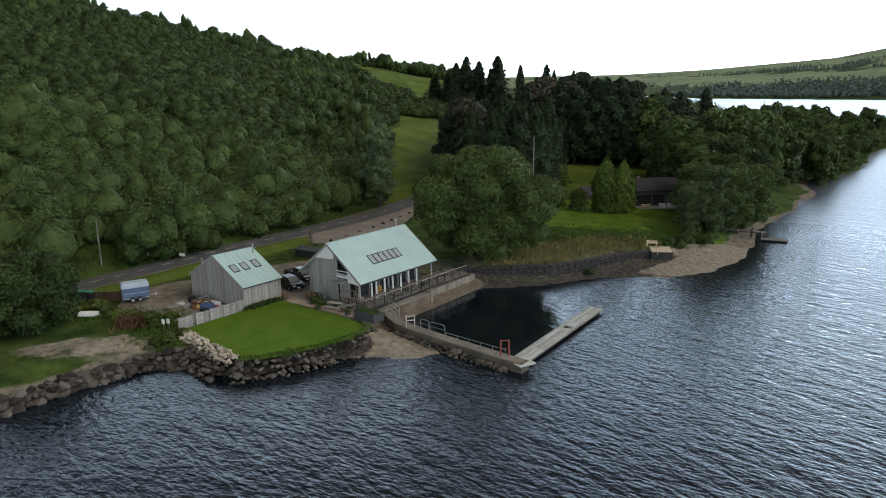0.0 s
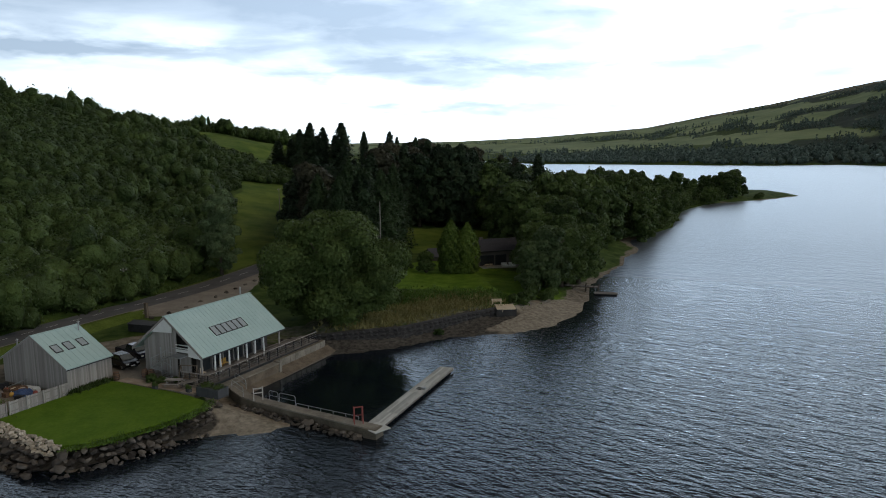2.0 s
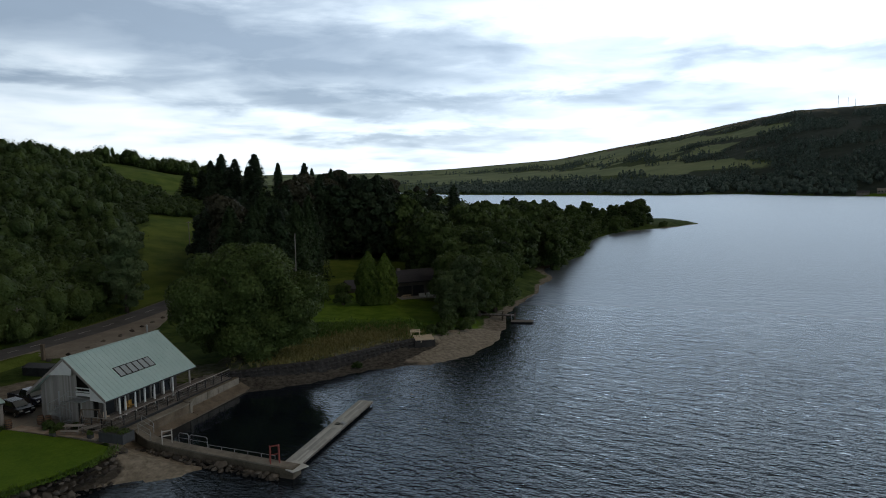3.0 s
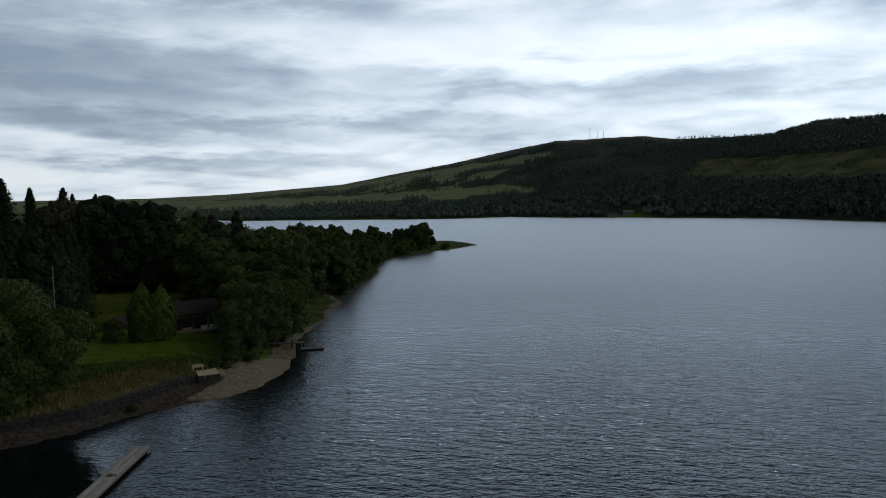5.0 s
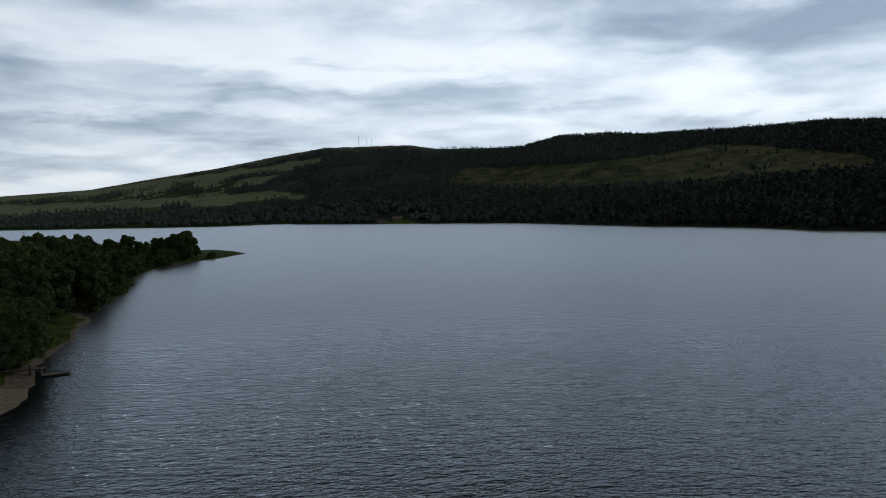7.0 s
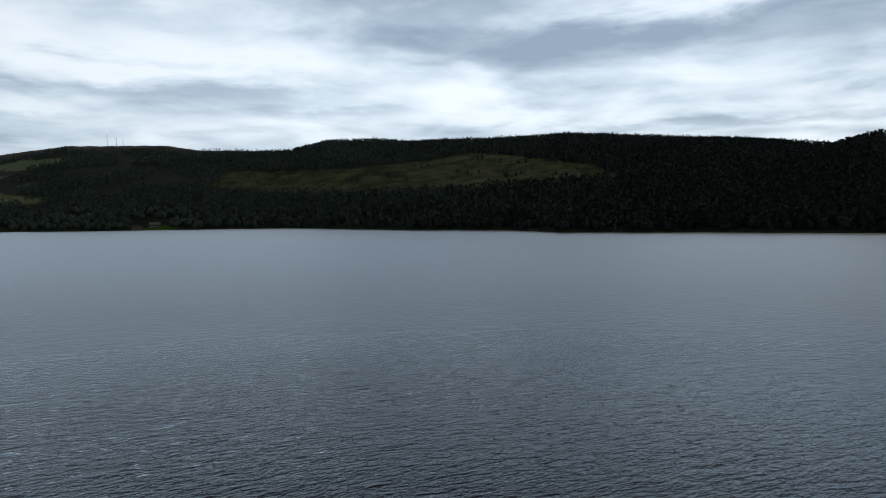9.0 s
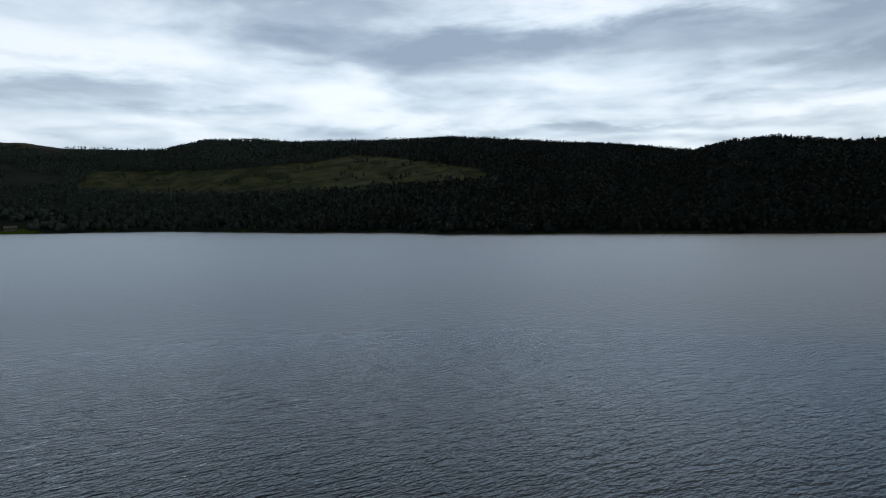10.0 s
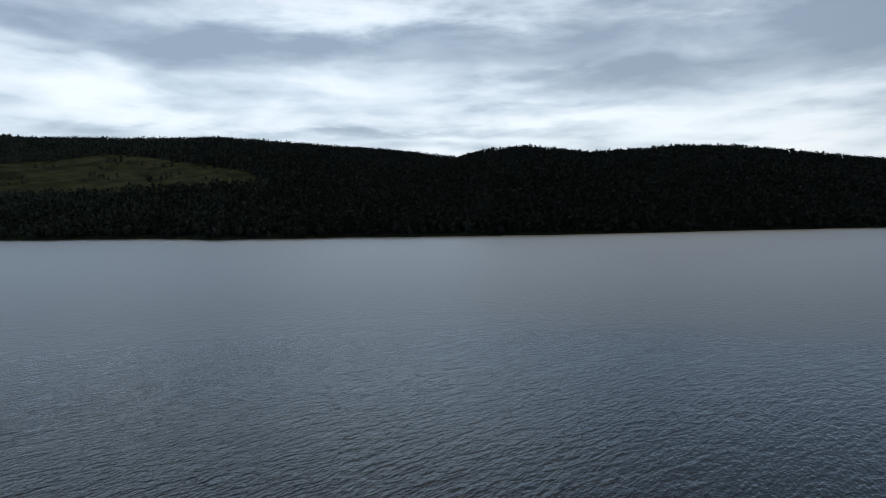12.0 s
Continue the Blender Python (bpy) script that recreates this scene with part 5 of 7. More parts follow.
    for y in (-d - 0.03, d - 0.05):
        part("corner_trim", box(nb(), hw - 0.03, hw + 0.05, y, y + 0.1, G - 0.25, eave - 0.05), M["weathered"], hut)


def boathouse():
    bh = site_thing("boathouse", 0, 0, 0, "timber boathouse cafe with a wide pale green metal roof", "building")
    hw, length, eave, ridge = 5.2, 13.7, 4.4, 8.4
    fl = 1.85
    bm = nb()
    pts = [(-4.3, G - 0.4), (2.6, G - 0.4), (2.6, 6.0), (0, 8.0), (-4.3, 4.75)]
    fr = [bm.verts.new((x, 1.6, z)) for x, z in pts]
    bk = [bm.verts.new((x, length - 0.35, z)) for x, z in pts]
    bm.faces.new(fr), bm.faces.new(bk[::-1])
    for i in range(5):
        bm.faces.new((fr[i], bk[i], bk[(i + 1) % 5], fr[(i + 1) % 5]))
    bmesh.ops.recalc_face_normals(bm, faces=bm.faces)
    part("body", bm, M["inside"], bh, "dark timber walls under the deep eaves")
    top = gabled(-hw, hw, eave - 0.12, ridge - 0.12)
    # front gable: boards on the shore side, open balcony under the water-side slope
    front = part("front_wall", box(nb(), -4.0, 0.9, 0.72, 0.9, G - 0.3, 5.2), M["inside"], bh)
    board_wall(front, M["weathered"], "x", -4.0, 0.9, 0.66, G - 0.25, lambda s: min(top(s), 7.15))
    low = part("stair_screen", box(nb(), 0.9, 2.6, 1.0, 1.1, G - 0.3, 4.2), M["inside"], bh)
    board_wall(low, M["weathered"], "x", 0.9, 2.6, 0.95, G - 0.25, lambda s: 4.25)
    bm = nb()
    a = [bm.verts.new(c) for c in ((-2.3, 0.02, 6.55), (0.95, 0.02, 6.75), (0.95, 0.02, top(0.95)), (0, 0.02, ridge - 0.14))]
    b = [bm.verts.new((v.co.x, 0.10, v.co.z)) for v in a]
    bm.faces.new(a), bm.faces.new(b[::-1])
    for i in range(4):
        bm.faces.new((a[i], b[i], b[(i + 1) % 4], a[(i + 1) % 4]))
    bmesh.ops.recalc_face_normals(bm, faces=bm.faces)
    part("gable_panel", bm, M["white"], bh, "white painted gable panel")
    bm = nb()
    a = [bm.verts.new(c) for c in ((3.2, 0.02, top(3.2)), (3.2, 0.02, 4.35), (5.0, 0.02, 4.2), (5.12, 0.02, 4.3))]
    b = [bm.verts.new((v.co.x, 0.10, v.co.z)) for v in a]
    bm.faces.new(a), bm.faces.new(b[::-1])
    for i in range(4):
        bm.faces.new((a[i], b[i], b[(i + 1) % 4], a[(i + 1) % 4]))
    bmesh.ops.recalc_face_normals(bm, faces=bm.faces)
    part("corner_panel", bm, M["white"], bh, "white painted corner panel under the verge")
    for z in (4.55, 4.95, 5.3):
        part("balcony_rail", box(nb(), 0.95, min(3.15, 5.2 - (z - 4.4) * 1.3), 0.45, 0.55, z, z + (0.3 if z == 4.55 else 0.09)), M["white"], bh, "white balcony board")
    part("balcony_floor", box(nb(), 0.9, 3.4, 0.45, 1.6, 4.2, 4.35), M["weathered"], bh)
    for sgn in (1, -1):
        e = hw * sgn
        cs = [(0, 0, ridge + 0.08), (e, 0, eave + 0.08), (e, length, eave + 0.08), (0, length, ridge + 0.08)]
        roof = part("roof_slope", slab(nb(), cs, 0.2), M["metal_roof"], bh, "pale green metal roof sheet")
        bm = nb()
        for k in range(24):
            y = 0.03 + k * (length - 0.06) / 23
            rod(bm, (0, y, ridge + 0.09), (e, y, eave + 0.09), 0.016, 4)
        part("seam", bm, M["seam"], roof)
        for y in (-0.05, length):
            part("barge_board", slab(nb(), [(0, y, ridge + 0.1), (e, y, eave + 0.1), (e, y + 0.05, eave + 0.1), (0, y + 0.05, ridge + 0.1)], 0.3), M["weathered"], bh)
    part("ridge_cap", slab(nb(), [(-0.2, -0.06, ridge + 0.1), (0.2, -0.06, ridge + 0.1), (0.2, length + 0.06, ridge + 0.1), (-0.2, length + 0.06, ridge + 0.1)], 0.05), M["seam"], bh)
    part("gutter", rod(nb(), (hw + 0.06, 0, eave - 0.06), (hw + 0.06, length, eave - 0.06), 0.07), M["dark"], bh, "dark eaves gutter")
    slope = math.degrees(math.atan2(ridge - eave, hw))
    for k in range(6):
        y, x = 4.3 + k * 0.86, 3.05
        skylight(bh, x, y, ridge + 0.09 - x / hw * (ridge - eave), slope, 0.86, 1.4, "tall roof window in a row of six")
    bm = nb()
    rod(bm, (-0.2, 12.2, 8.0), (-0.2, 12.2, 9.35), 0.09)
    bmesh.ops.create_cone(bm, cap_ends=True, segments=10, radius1=0.17, radius2=0.06, depth=0.15, matrix=Matrix.Translation((-0.2, 12.2, 9.4)))
    part("flue", bm, M["steel"], bh, "steel flue pipe on the ridge")
    for y in (0.35, 2.3, 3.1, 4.5, 5.9, 7.35, 8.8, 10.3, 13.2):
        part("post", box(nb(), 4.55, 4.7, y, y + 0.15, fl, eave + 0.25), M["white"] if 1 < y < 12 else M["weathered"], bh, "pale painted veranda post")
    # glazed veranda front
    wall = part("veranda_wall", box(nb(), 2.62, 2.72, 1.6, length - 0.4, G, 5.9), M["house_board"], bh, "dark boarded veranda wall")
    for y in (2.2, 3.9, 5.6, 7.3, 9.0, 10.7):
        win = part("window", box(nb(), 2.74, 2.78, y, y + 1.35, fl + 0.15, 4.1), M["glass"], wall, "dark glazed veranda door")
    for y in (2.1, 3.8, 5.5, 7.2, 8.9, 10.6, 12.1):
        part("mullion", box(nb(), 2.74, 2.84, y - 0.02, y + 0.1, fl, 4.3), M["weathered"], wall)
    # spiral stair up to the balcony round a steel pole
    stair = new("stair")
    stair.parent = bh
    cx, cy, rr, steps, z0, z1 = -0.1, -0.65, 1.05, 15, G, 4.22
    part("newel", rod(nb(), (cx, cy, z0 - 0.1), (cx, cy, z1 + 1.0), 0.07), M["steel"], stair, "galvanised centre pole")
    rail = nb()
    turn_at = [radians(-310 + 320 * k / steps) for k in range(steps + 1)]
    for k in range(steps):
        a0, a1, z = turn_at[k], turn_at[k + 1] + 0.06, z0 + (z1 - z0) * (k + 1) / steps
        inner = 0.06
        cs = [(cx + math.cos(a0) * inner, cy + math.sin(a0) * inner, z), (cx + math.cos(a0) * rr, cy + math.sin(a0) * rr, z),
              (cx + math.cos(a1) * rr, cy + math.sin(a1) * rr, z), (cx + math.cos(a1) * inner, cy + math.sin(a1) * inner, z)]
        part("tread", slab(nb(), cs, 0.05), M["steel"], stair)
        am = (a0 + a1) / 2
        foot_, head_ = (cx + math.cos(am) * rr, cy + math.sin(am) * rr, z - 0.05), (cx + math.cos(am) * rr, cy + math.sin(am) * rr, z + 0.95)
        rod(rail, foot_, head_, 0.02, 6)
        if k:
            rod(rail, last_, head_, 0.028, 6)
        last_ = head_
    part("handrail", rail, M["steel"], stair, "galvanised spiral handrail")
    part("landing", box(nb(), 0.85, 2.6, -0.55, 0.5, 4.18, 4.27), M["steel"], bh)
    bm = nb()
    for x in (1.0, 2.5):
        rod(bm, (x, -0.45, G), (x, -0.45, 4.2), 0.05)
    for z in (4.75, 5.25):
        rod(bm, (0.9, -0.52, z), (2.6, -0.52, z), 0.022)
    part("landing_frame", bm, M["steel"], bh)
    # lean-to at the shore side, its white end wall
    part("lean_to_wall", slab(nb(), [(-5.1, 2.6, 4.15), (-4.3, 2.6, 4.7), (-4.3, 2.75, 4.7), (-5.1, 2.75, 4.15)], 2.3), M["white"], bh, "white lean-to end wall")


shed()
boathouse()


# ---------- lawn, paving, yard floor
def sheet(name, poly, z, mat, label, category="", lift=0.0, frame_=SITE, step=0.0):
    """A thin level sheet over an outline in the site's frame."""
    bm = nb()
    top = [bm.verts.new((x, y, z)) for x, y in poly]
    low = [bm.verts.new((x, y, z - 0.5)) for x, y in poly]
    bm.faces.new(top), bm.faces.new(low[::-1])
    for i in range(len(poly)):
        bm.faces.new((top[i], low[i], low[(i + 1) % len(poly)], top[(i + 1) % len(poly)]))
    bmesh.ops.recalc_face_normals(bm, faces=bm.faces)
    bmesh.ops.triangulate(bm, faces=bm.faces)
    ob = part(name, bm, mat, None)
    ob.matrix_basis = frame_
    return tagged(ob, label, category or name, kind="structure")


LAWN = [(-5.0, -15.6), (-3.2, -16.2), (0.7, -16.5), (4.0, -16.9), (6.0, -17.0), (7.4, -15.8), (8.7, -13.0), (9.6, -10.5), (10.1, -8.0), (10.0, -5.4), (9.2, -4.0),
        (6.5, -3.5), (1.7, -3.5), (-3.9, -3.3), (-4.8, -3.6), (-5.0, -8.1)]
sheet("lawn", LAWN, 1.72, M["lawn"], "closely mown bright green lawn", "lawn")
sheet("yard", [(-5.2, -3.3), (-1.5, -3.0), (6.8, -3.0), (7.0, -1.0), (2.5, 0.8), (-4, 1.2), (-4.5, 14), (-18, 22), (-22, 10), (-16.5, 0.5), (-15.6, -2.5)], 1.66, M["gravel"],
      "compacted grey gravel yard", "yard")
sheet("track", [(-18, -7.5), (-15.4, -8.2), (-5.3, -8.4), (-5.6, -13.5), (-9, -15.2), (-16, -15), (-21, -12), (-21, -7)], 1.66, M["gravel"], "compacted brown gravel track", "track")

# ---------- veranda deck, quay and pier
def planks(parent, material_, x0, x1, y0, y1, z, w, along="y", cut=3.6, t=0.035):
    """Deck planks on shared meshes; along: their length's direction."""
    a0, a1, b0, b1 = (x0, x1, y0, y1) if along == "y" else (y0, y1, x0, x1)
    n, m = max(1, round((a1 - a0) / w)), max(1, round((b1 - b0) / cut))
    ww, ll = (a1 - a0) / n, (b1 - b0) / m
    bm = nb()
    if along == "y":
        box(bm, 0.006, ww - 0.006, 0.004, ll - 0.004, -t, 0)
    else:
        box(bm, 0.004, ll - 0.004, 0.006, ww - 0.006, -t, 0)
    me = bpy.data.meshes.new("plank")
    bm.to_mesh(me)
    bm.free()
    me.materials.append(material_)
    for i in range(n):
        for j in range(m):
            ob = new("plank", me)
            ob.parent = parent
            ob.location = (a0 + i * ww, b0 + j * ll, z + rb.uniform(-0.004, 0.004)) if along == "y" else (b0 + j * ll, a0 + i * ww, z + rb.uniform(-0.004, 0.004))


def deck():
    d = site_thing("veranda_deck", 0, 0, 0, "grey timber veranda deck above the harbour", "deck")
    part("base", box(nb(), 2.6, 6.6, -0.8, 18.6, 1.2, 1.78), M["dark"], d, "dark deck bearers")
    planks(d, M["deck"], 2.6, 6.6, -0.8, 18.6, 1.86, 0.2, "y", 4.85)


deck()


def railing(x, y, turn, length, label, steel="dark", h=1.05, bays=0):
    """Posts with a top rail and lower rails, along its own x."""
    r = site_thing("railing", x, y, 1.86, label, "railing", "deck railings", turn)
    n = bays or max(1, round(length / 1.5))
    for k in range(n + 1):
        px = length * k / n
        part("post", box(nb(), px - 0.04, px + 0.04, -0.04, 0.04, 0, h), M[steel], r)
    part("top_rail", box(nb(), -0.05, length + 0.05, -0.06, 0.06, h, h + 0.05), M["weathered"], r, "weathered timber top rail")
    for z in (0.25, 0.5, 0.75):
        part("wire", rod(nb(), (0, 0, z), (length, 0, z), 0.012, 5), M["steel"], r)


railing(6.5, -0.7, 90, 9.5, "dark post and wire railing along the deck edge")
railing(6.4, 9.2, 90, 9.2, "dark post and wire railing at the far deck end")
railing(2.7, -0.7, 0, 3.8, "dark post and wire railing across the deck end")


def quay():
    q = site_thing("quay_wall", 0, 0, 0, "brown stained concrete quay wall above the basin", "wall", kind="structure")
    w = part("wall", box(nb(), 6.7, 7.6, -0.2, 9.6, -1.5, 1.42, 0.05), M["quay_stone"], q)
    part("coping", box(nb(), 6.62, 7.7, -0.2, 9.6, 1.42, 1.55, 0.03), M["concrete"], q, "pale concrete coping")
    part("wall", box(nb(), 6.4, 7.0, 9.6, 19.5, -1.5, 1.66, 0.05), M["wet_concrete"], q)
    part("apron", slab(nb(), [(6.95, 9.7, 0.75), (8.6, 9.7, 0.15), (8.3, 20.0, 0.25), (6.95, 20.0, 0.9)], 1.6), M["quay_stone"], q, "sloping stained concrete apron")
    part("apron", slab(nb(), [(7.55, 1.2, 0.45), (8.6, 1.4, 0.1), (8.6, 9.7, 0.1), (7.55, 9.7, 0.45)], 1.5), M["quay_stone"], q, "sloping stained concrete apron")
    part("pilaster", box(nb(), 7.0, 7.75, 9.35, 9.75, -1.5, 1.7, 0.03), M["concrete"], q)
    for k in range(9):
        y = 10.2 + k * 1.03
        part("panel", box(nb(), 6.98, 7.05, y, y + 0.96, 0.75, 1.62), M["concrete"], q)


quay()

PIER = [(5.6, 3.4, 1.5), (6.8, 2.3, 1.35), (8.6, 1.15, 1.22), (10.6, 0.25, 1.12), (13, -0.1, 1.04), (16.5, -0.45, 1.0), (20, -0.7, 0.97), (24, -1.0, 0.94), (27.2, -1.2, 0.92)]


def pier():
    p = site_thing("pier", 0, 0, 0, "long narrow concrete pier with a stony foot", "pier", kind="structure")
    pts = [Vector(c) for c in PIER]
    n = len(pts)
    side = []
    for i in range(n):
        d = (pts[min(i + 1, n - 1)] - pts[max(i - 1, 0)])
        d.z = 0
        d.normalize()
        side.append(Vector((-d.y, d.x, 0)))
    for name, half, up_, down, mat, lab in (("wall", 0.50, -0.12, -3.0, "wet_concrete", ""), ("coping", 0.58, 0.0, -0.13, "concrete", "worn pale concrete walkway")):
        bm = nb()
        ring = []
        for pt, s in zip(pts, side):
            batter = 0.25 if name == "wall" else 0.0
            ring.append([bm.verts.new(pt + s * half + Vector((0, 0, up_))), bm.verts.new(pt - s * half + Vector((0, 0, up_))),
                         bm.verts.new(pt - s * (half + batter) + Vector((0, 0, down))), bm.verts.new(pt + s * (half + batter) + Vector((0, 0, down)))])
        for a, b in zip(ring, ring[1:]):
            for k in range(4):
                bm.faces.new((a[k], a[(k + 1) % 4], b[(k + 1) % 4], b[k]))
        bm.faces.new(ring[0]), bm.faces.new(ring[-1][::-1])
        bmesh.ops.recalc_face_normals(bm, faces=bm.faces)
        part(name, bm, M[mat], p, lab)
    part("pier_head", box(nb(), 26.1, 27.5, -1.9, -0.55, -3, 0.90, 0.06), M["wet_concrete"], p, "square concrete pier head")
    # low pipe rail along the inner edge
    bm = nb()
    for k in range(6):
        a = 17.3 + k * 1.5
        rod(bm, (a, 0.0 - 0.06 * (a - 17), 1.0), (a, 0.0 - 0.06 * (a - 17), 1.32), 0.03)
    rod(bm, (17.3, 0.0, 1.3), (24.8, -0.45, 1.3), 0.03)
    part("pipe_rail", bm, M["steel"], p, "low galvanised pipe rail")


pier()


def hoop(x, y, z, length, turn, label):
    h = site_thing("handrail_hoop", x, y, z, label, "railing", "pier hoops", turn)
    bm = nb()
    for a, b in (((0, 0, 0), (0, 0, 0.85)), ((0, 0, 0.85), (0.15, 0, 1.0)), ((0.15, 0, 1.0), (length - 0.15, 0, 1.0)), ((length - 0.15, 0, 1.0), (length, 0, 0.85)), ((length, 0, 0.85), (length, 0, 0))):
        rod(bm, a, b, 0.03)
    part("hoop", bm, M["steel"], h)
    part("mid_rail", rod(nb(), (0, 0, 0.5), (length, 0, 0.5), 0.02), M["steel"], h)


hoop(7.0, 2.75, 1.3, 3.2, -28, "galvanised hoop handrail at the top of the pier")
hoop(8.2, 0.9, 1.2, 3.0, -26, "galvanised hoop handrail beside the pier steps")
hoop(13.6, 0.35, 1.0, 1.2, -4, "short galvanised hoop handrail by the ladder")
hoop(15.0, 0.2, 1.0, 2.1, -4, "galvanised hoop handrail on the pier edge")


M["pale_paint"] = material("weathered_pale_paint", (0.30, 0.29, 0.27), (0.52, 0.50, 0.47), 2.0, 0.8)


def lifebuoy_stand():
    s = site_thing("ladder_frame", 12.7, -0.25, 1.0, "weathered pale timber ladder frame on the pier", "frame", turn=50)
    for x in (-0.45, 0.45):
        part("upright", box(nb(), x - 0.05, x + 0.05, -0.05, 0.05, 0, 1.4), M["pale_paint"], s)
    for z in (0.75, 1.22):
        part("rung", box(nb(), -0.4, 0.4, -0.03, 0.03, z, z + 0.1), M["pale_paint"], s)


lifebuoy_stand()


def red_gantry():
    g = site_thing("red_frame", 25.1, -1.0, 0.93, "faded red steel ladder gantry on the pier head", "frame", turn=40)
    for x in (-0.4, 0.4):
        for y in (-0.3, 0.3):
            part("leg", rod(nb(), (x, y, 0), (x * 0.95, y * 0.6, 1.5), 0.055), M["red"], g)
    for x in (-0.4, 0.4):
        part("cross_bar", rod(nb(), (x, -0.2, 1.5), (x, 0.2, 1.5), 0.05), M["red"], g)
        part("panel", box(nb(), x - 0.02, x + 0.02, -0.16, 0.16, 0.55, 1.35), M["red"], g)
    part("top_bar", rod(nb(), (-0.45, 0, 1.52), (0.45, 0, 1.52), 0.06), M["red"], g)
    part("top_bar", rod(nb(), (-0.42, 0, 0.75), (0.42, 0, 0.75), 0.04), M["red"], g)


red_gantry()

M["pontoon"] = material("silvered_pontoon_boards", (0.33, 0.34, 0.32), (0.55, 0.56, 0.53), 0.9, 0.85, 0.004, 18, stretch=(3, 0.4, 1), per="object")


def pontoon():
    p = site_thing("pontoon", 26.1, 0.4, 0.0, "long floating timber pontoon moored at the pier head", "pontoon", turn=4.0)
    for k in range(6):
        y = 0.3 + k * 3.05
        part("float", box(nb(), -0.62, 0.62, y, y + 2.6, -0.35, 0.26, 0.06), M["rubber"], p, "black plastic float")
    for x in (-0.86, -0.03, 0.76):
        part("beam", box(nb(), x, x + 0.1, 0, 18.4, 0.22, 0.42), M["deck"], p)
    planks(p, M["pontoon"], -0.86, 0.86, 0, 18.4, 0.47, 0.215, "y", 3.1, 0.05)
    for y in (10.1, 10.5):
        part("cleat", rod(nb(), (-0.3, y, 0.52), (0.25, y, 0.52), 0.05), M["dark"], p)
    part("mooring_ring", box(nb(), 0.3, 0.7, 10.1, 10.5, 0.47, 0.75, 0.05), M["steel"], p)
    g = site_thing("gangway", 26.0, -1.3, 0.86, "flat timber ramp from pier to pontoon", "ramp", turn=-22)
    part("ramp_deck", box(nb(), -0.1, 1.9, -0.3, 1.5, -0.1, 0.0, 0.02), M["pontoon"], g)


pontoon()


# ---------- boulders
def boulder_mesh(name, seed, mat, flat=0.7):
    r = random.Random(seed)
    bm = nb()
    for _ in range(17):
        d = Vector((r.gauss(0, 1), r.gauss(0, 1), r.gauss(0, 1))).normalized()
        k = r.uniform(0.82, 1.05)
        bm.verts.new((d.x * 0.5 * k, d.y * 0.42 * k, d.z * 0.5 * flat * k))
    bmesh.ops.convex_hull(bm, input=bm.verts)
    for v in [v for v in bm.verts if not v.link_faces]:
        bm.verts.remove(v)
    bmesh.ops.bevel(bm, geom=list(bm.edges), offset=0.035, segments=1, affect="EDGES")
    bmesh.ops.recalc_face_normals(bm, faces=bm.faces)
    me = bpy.data.meshes.new(name)
    bm.to_mesh(me)
    bm.free()
    me.materials.append(mat)
    return me


STONES = [boulder_mesh("stone", k, M["stone"]) for k in range(7)]
PALE = [boulder_mesh("stone", 20 + k, M["pale_stone"], 0.8) for k in range(4)]


def stones_along(parent, path, meshes, rows, size, gap, zs, inv=None):
    """Stones set along a line in rows from the top outwards."""
    pts = [Vector((x, y)) for x, y in path]
    for row in range(rows):
        for a, b in zip(pts, pts[1:]):
            d = b - a
            out_ = Vector((d.y, -d.x)).normalized()
            s = rb.random() * gap
            while s < d.length:
                sz = size * rb.uniform(0.5, 1.2) * (1.35 if rb.random() < 0.18 else 1.0)
                p = a + d.normalized() * s + out_ * (row * size * 0.62 + rb.uniform(-0.2, 0.2))
                ob = new("stone", rb.choice(meshes))
                ob.parent = parent
                ob.matrix_basis = pose(p.x, p.y, zs[row] + rb.uniform(-0.12, 0.12), rb.uniform(-25, 25), rb.uniform(-25, 25), rb.uniform(0, 360)) @ Matrix.Diagonal(
                    (sz * 1.35, sz * 1.1, sz, 1))
                s += gap * sz / size
    return parent


armour = site_thing("rock_armour", 0, 0, 0, "grey boulder rock armour round the lawn", "rocks", kind="structure")
stones_along(armour, [(-5.2, -16.3), (-1.0, -17.4), (3.0, -18.2), (6.0, -18.2), (7.6, -16.9)], STONES, 4, 0.85, 0.66, (1.2, 0.85, 0.5, 0.12))
stones_along(armour, [(7.6, -16.9), (9.3, -13.6), (10.6, -10.0)], STONES, 3, 0.78, 0.7, (1.2, 0.7, 0.25))
stones_along(armour, [(10.6, -10.0), (10.9, -6.0), (10.2, -3.2)], STONES, 2, 0.7, 0.74, (1.15, 0.7))
stones_along(armour, [(8.4, -17.6), (10.4, -14.0), (12.0, -10.4), (12.6, -7.0)], STONES, 2, 0.34, 0.62, (0.2, 0.08))
edging = site_thing("pale_stone_edging", 0, 0, 0, "pale stone wall edging along the lawn", "wall", kind="structure")
stones_along(edging, [(-4.6, -15.9), (0.7, -16.75), (4.6, -17.2), (6.2, -17.3)], PALE, 4, 0.46, 0.30, (1.74, 1.68, 1.56, 1.36))
bank = world_thing("boulder_bank", 0, 0, 0, "row of large grey boulders along the shore", "rocks", kind="structure")
stones_along(bank, [(-50, 43.2), (-44, 48), (-38.2, 53.8), (-34.0, 59.2), (-29.0, 63.6), (-26.2, 65.6)], STONES, 3, 1.1, 0.92, (0.95, 0.55, 0.15))
stones_along(bank, [(-26.4, 66.2), (-25.2, 63.4), (-21.0, 62.0)], STONES, 2, 0.55, 0.7, (0.75, 0.4))
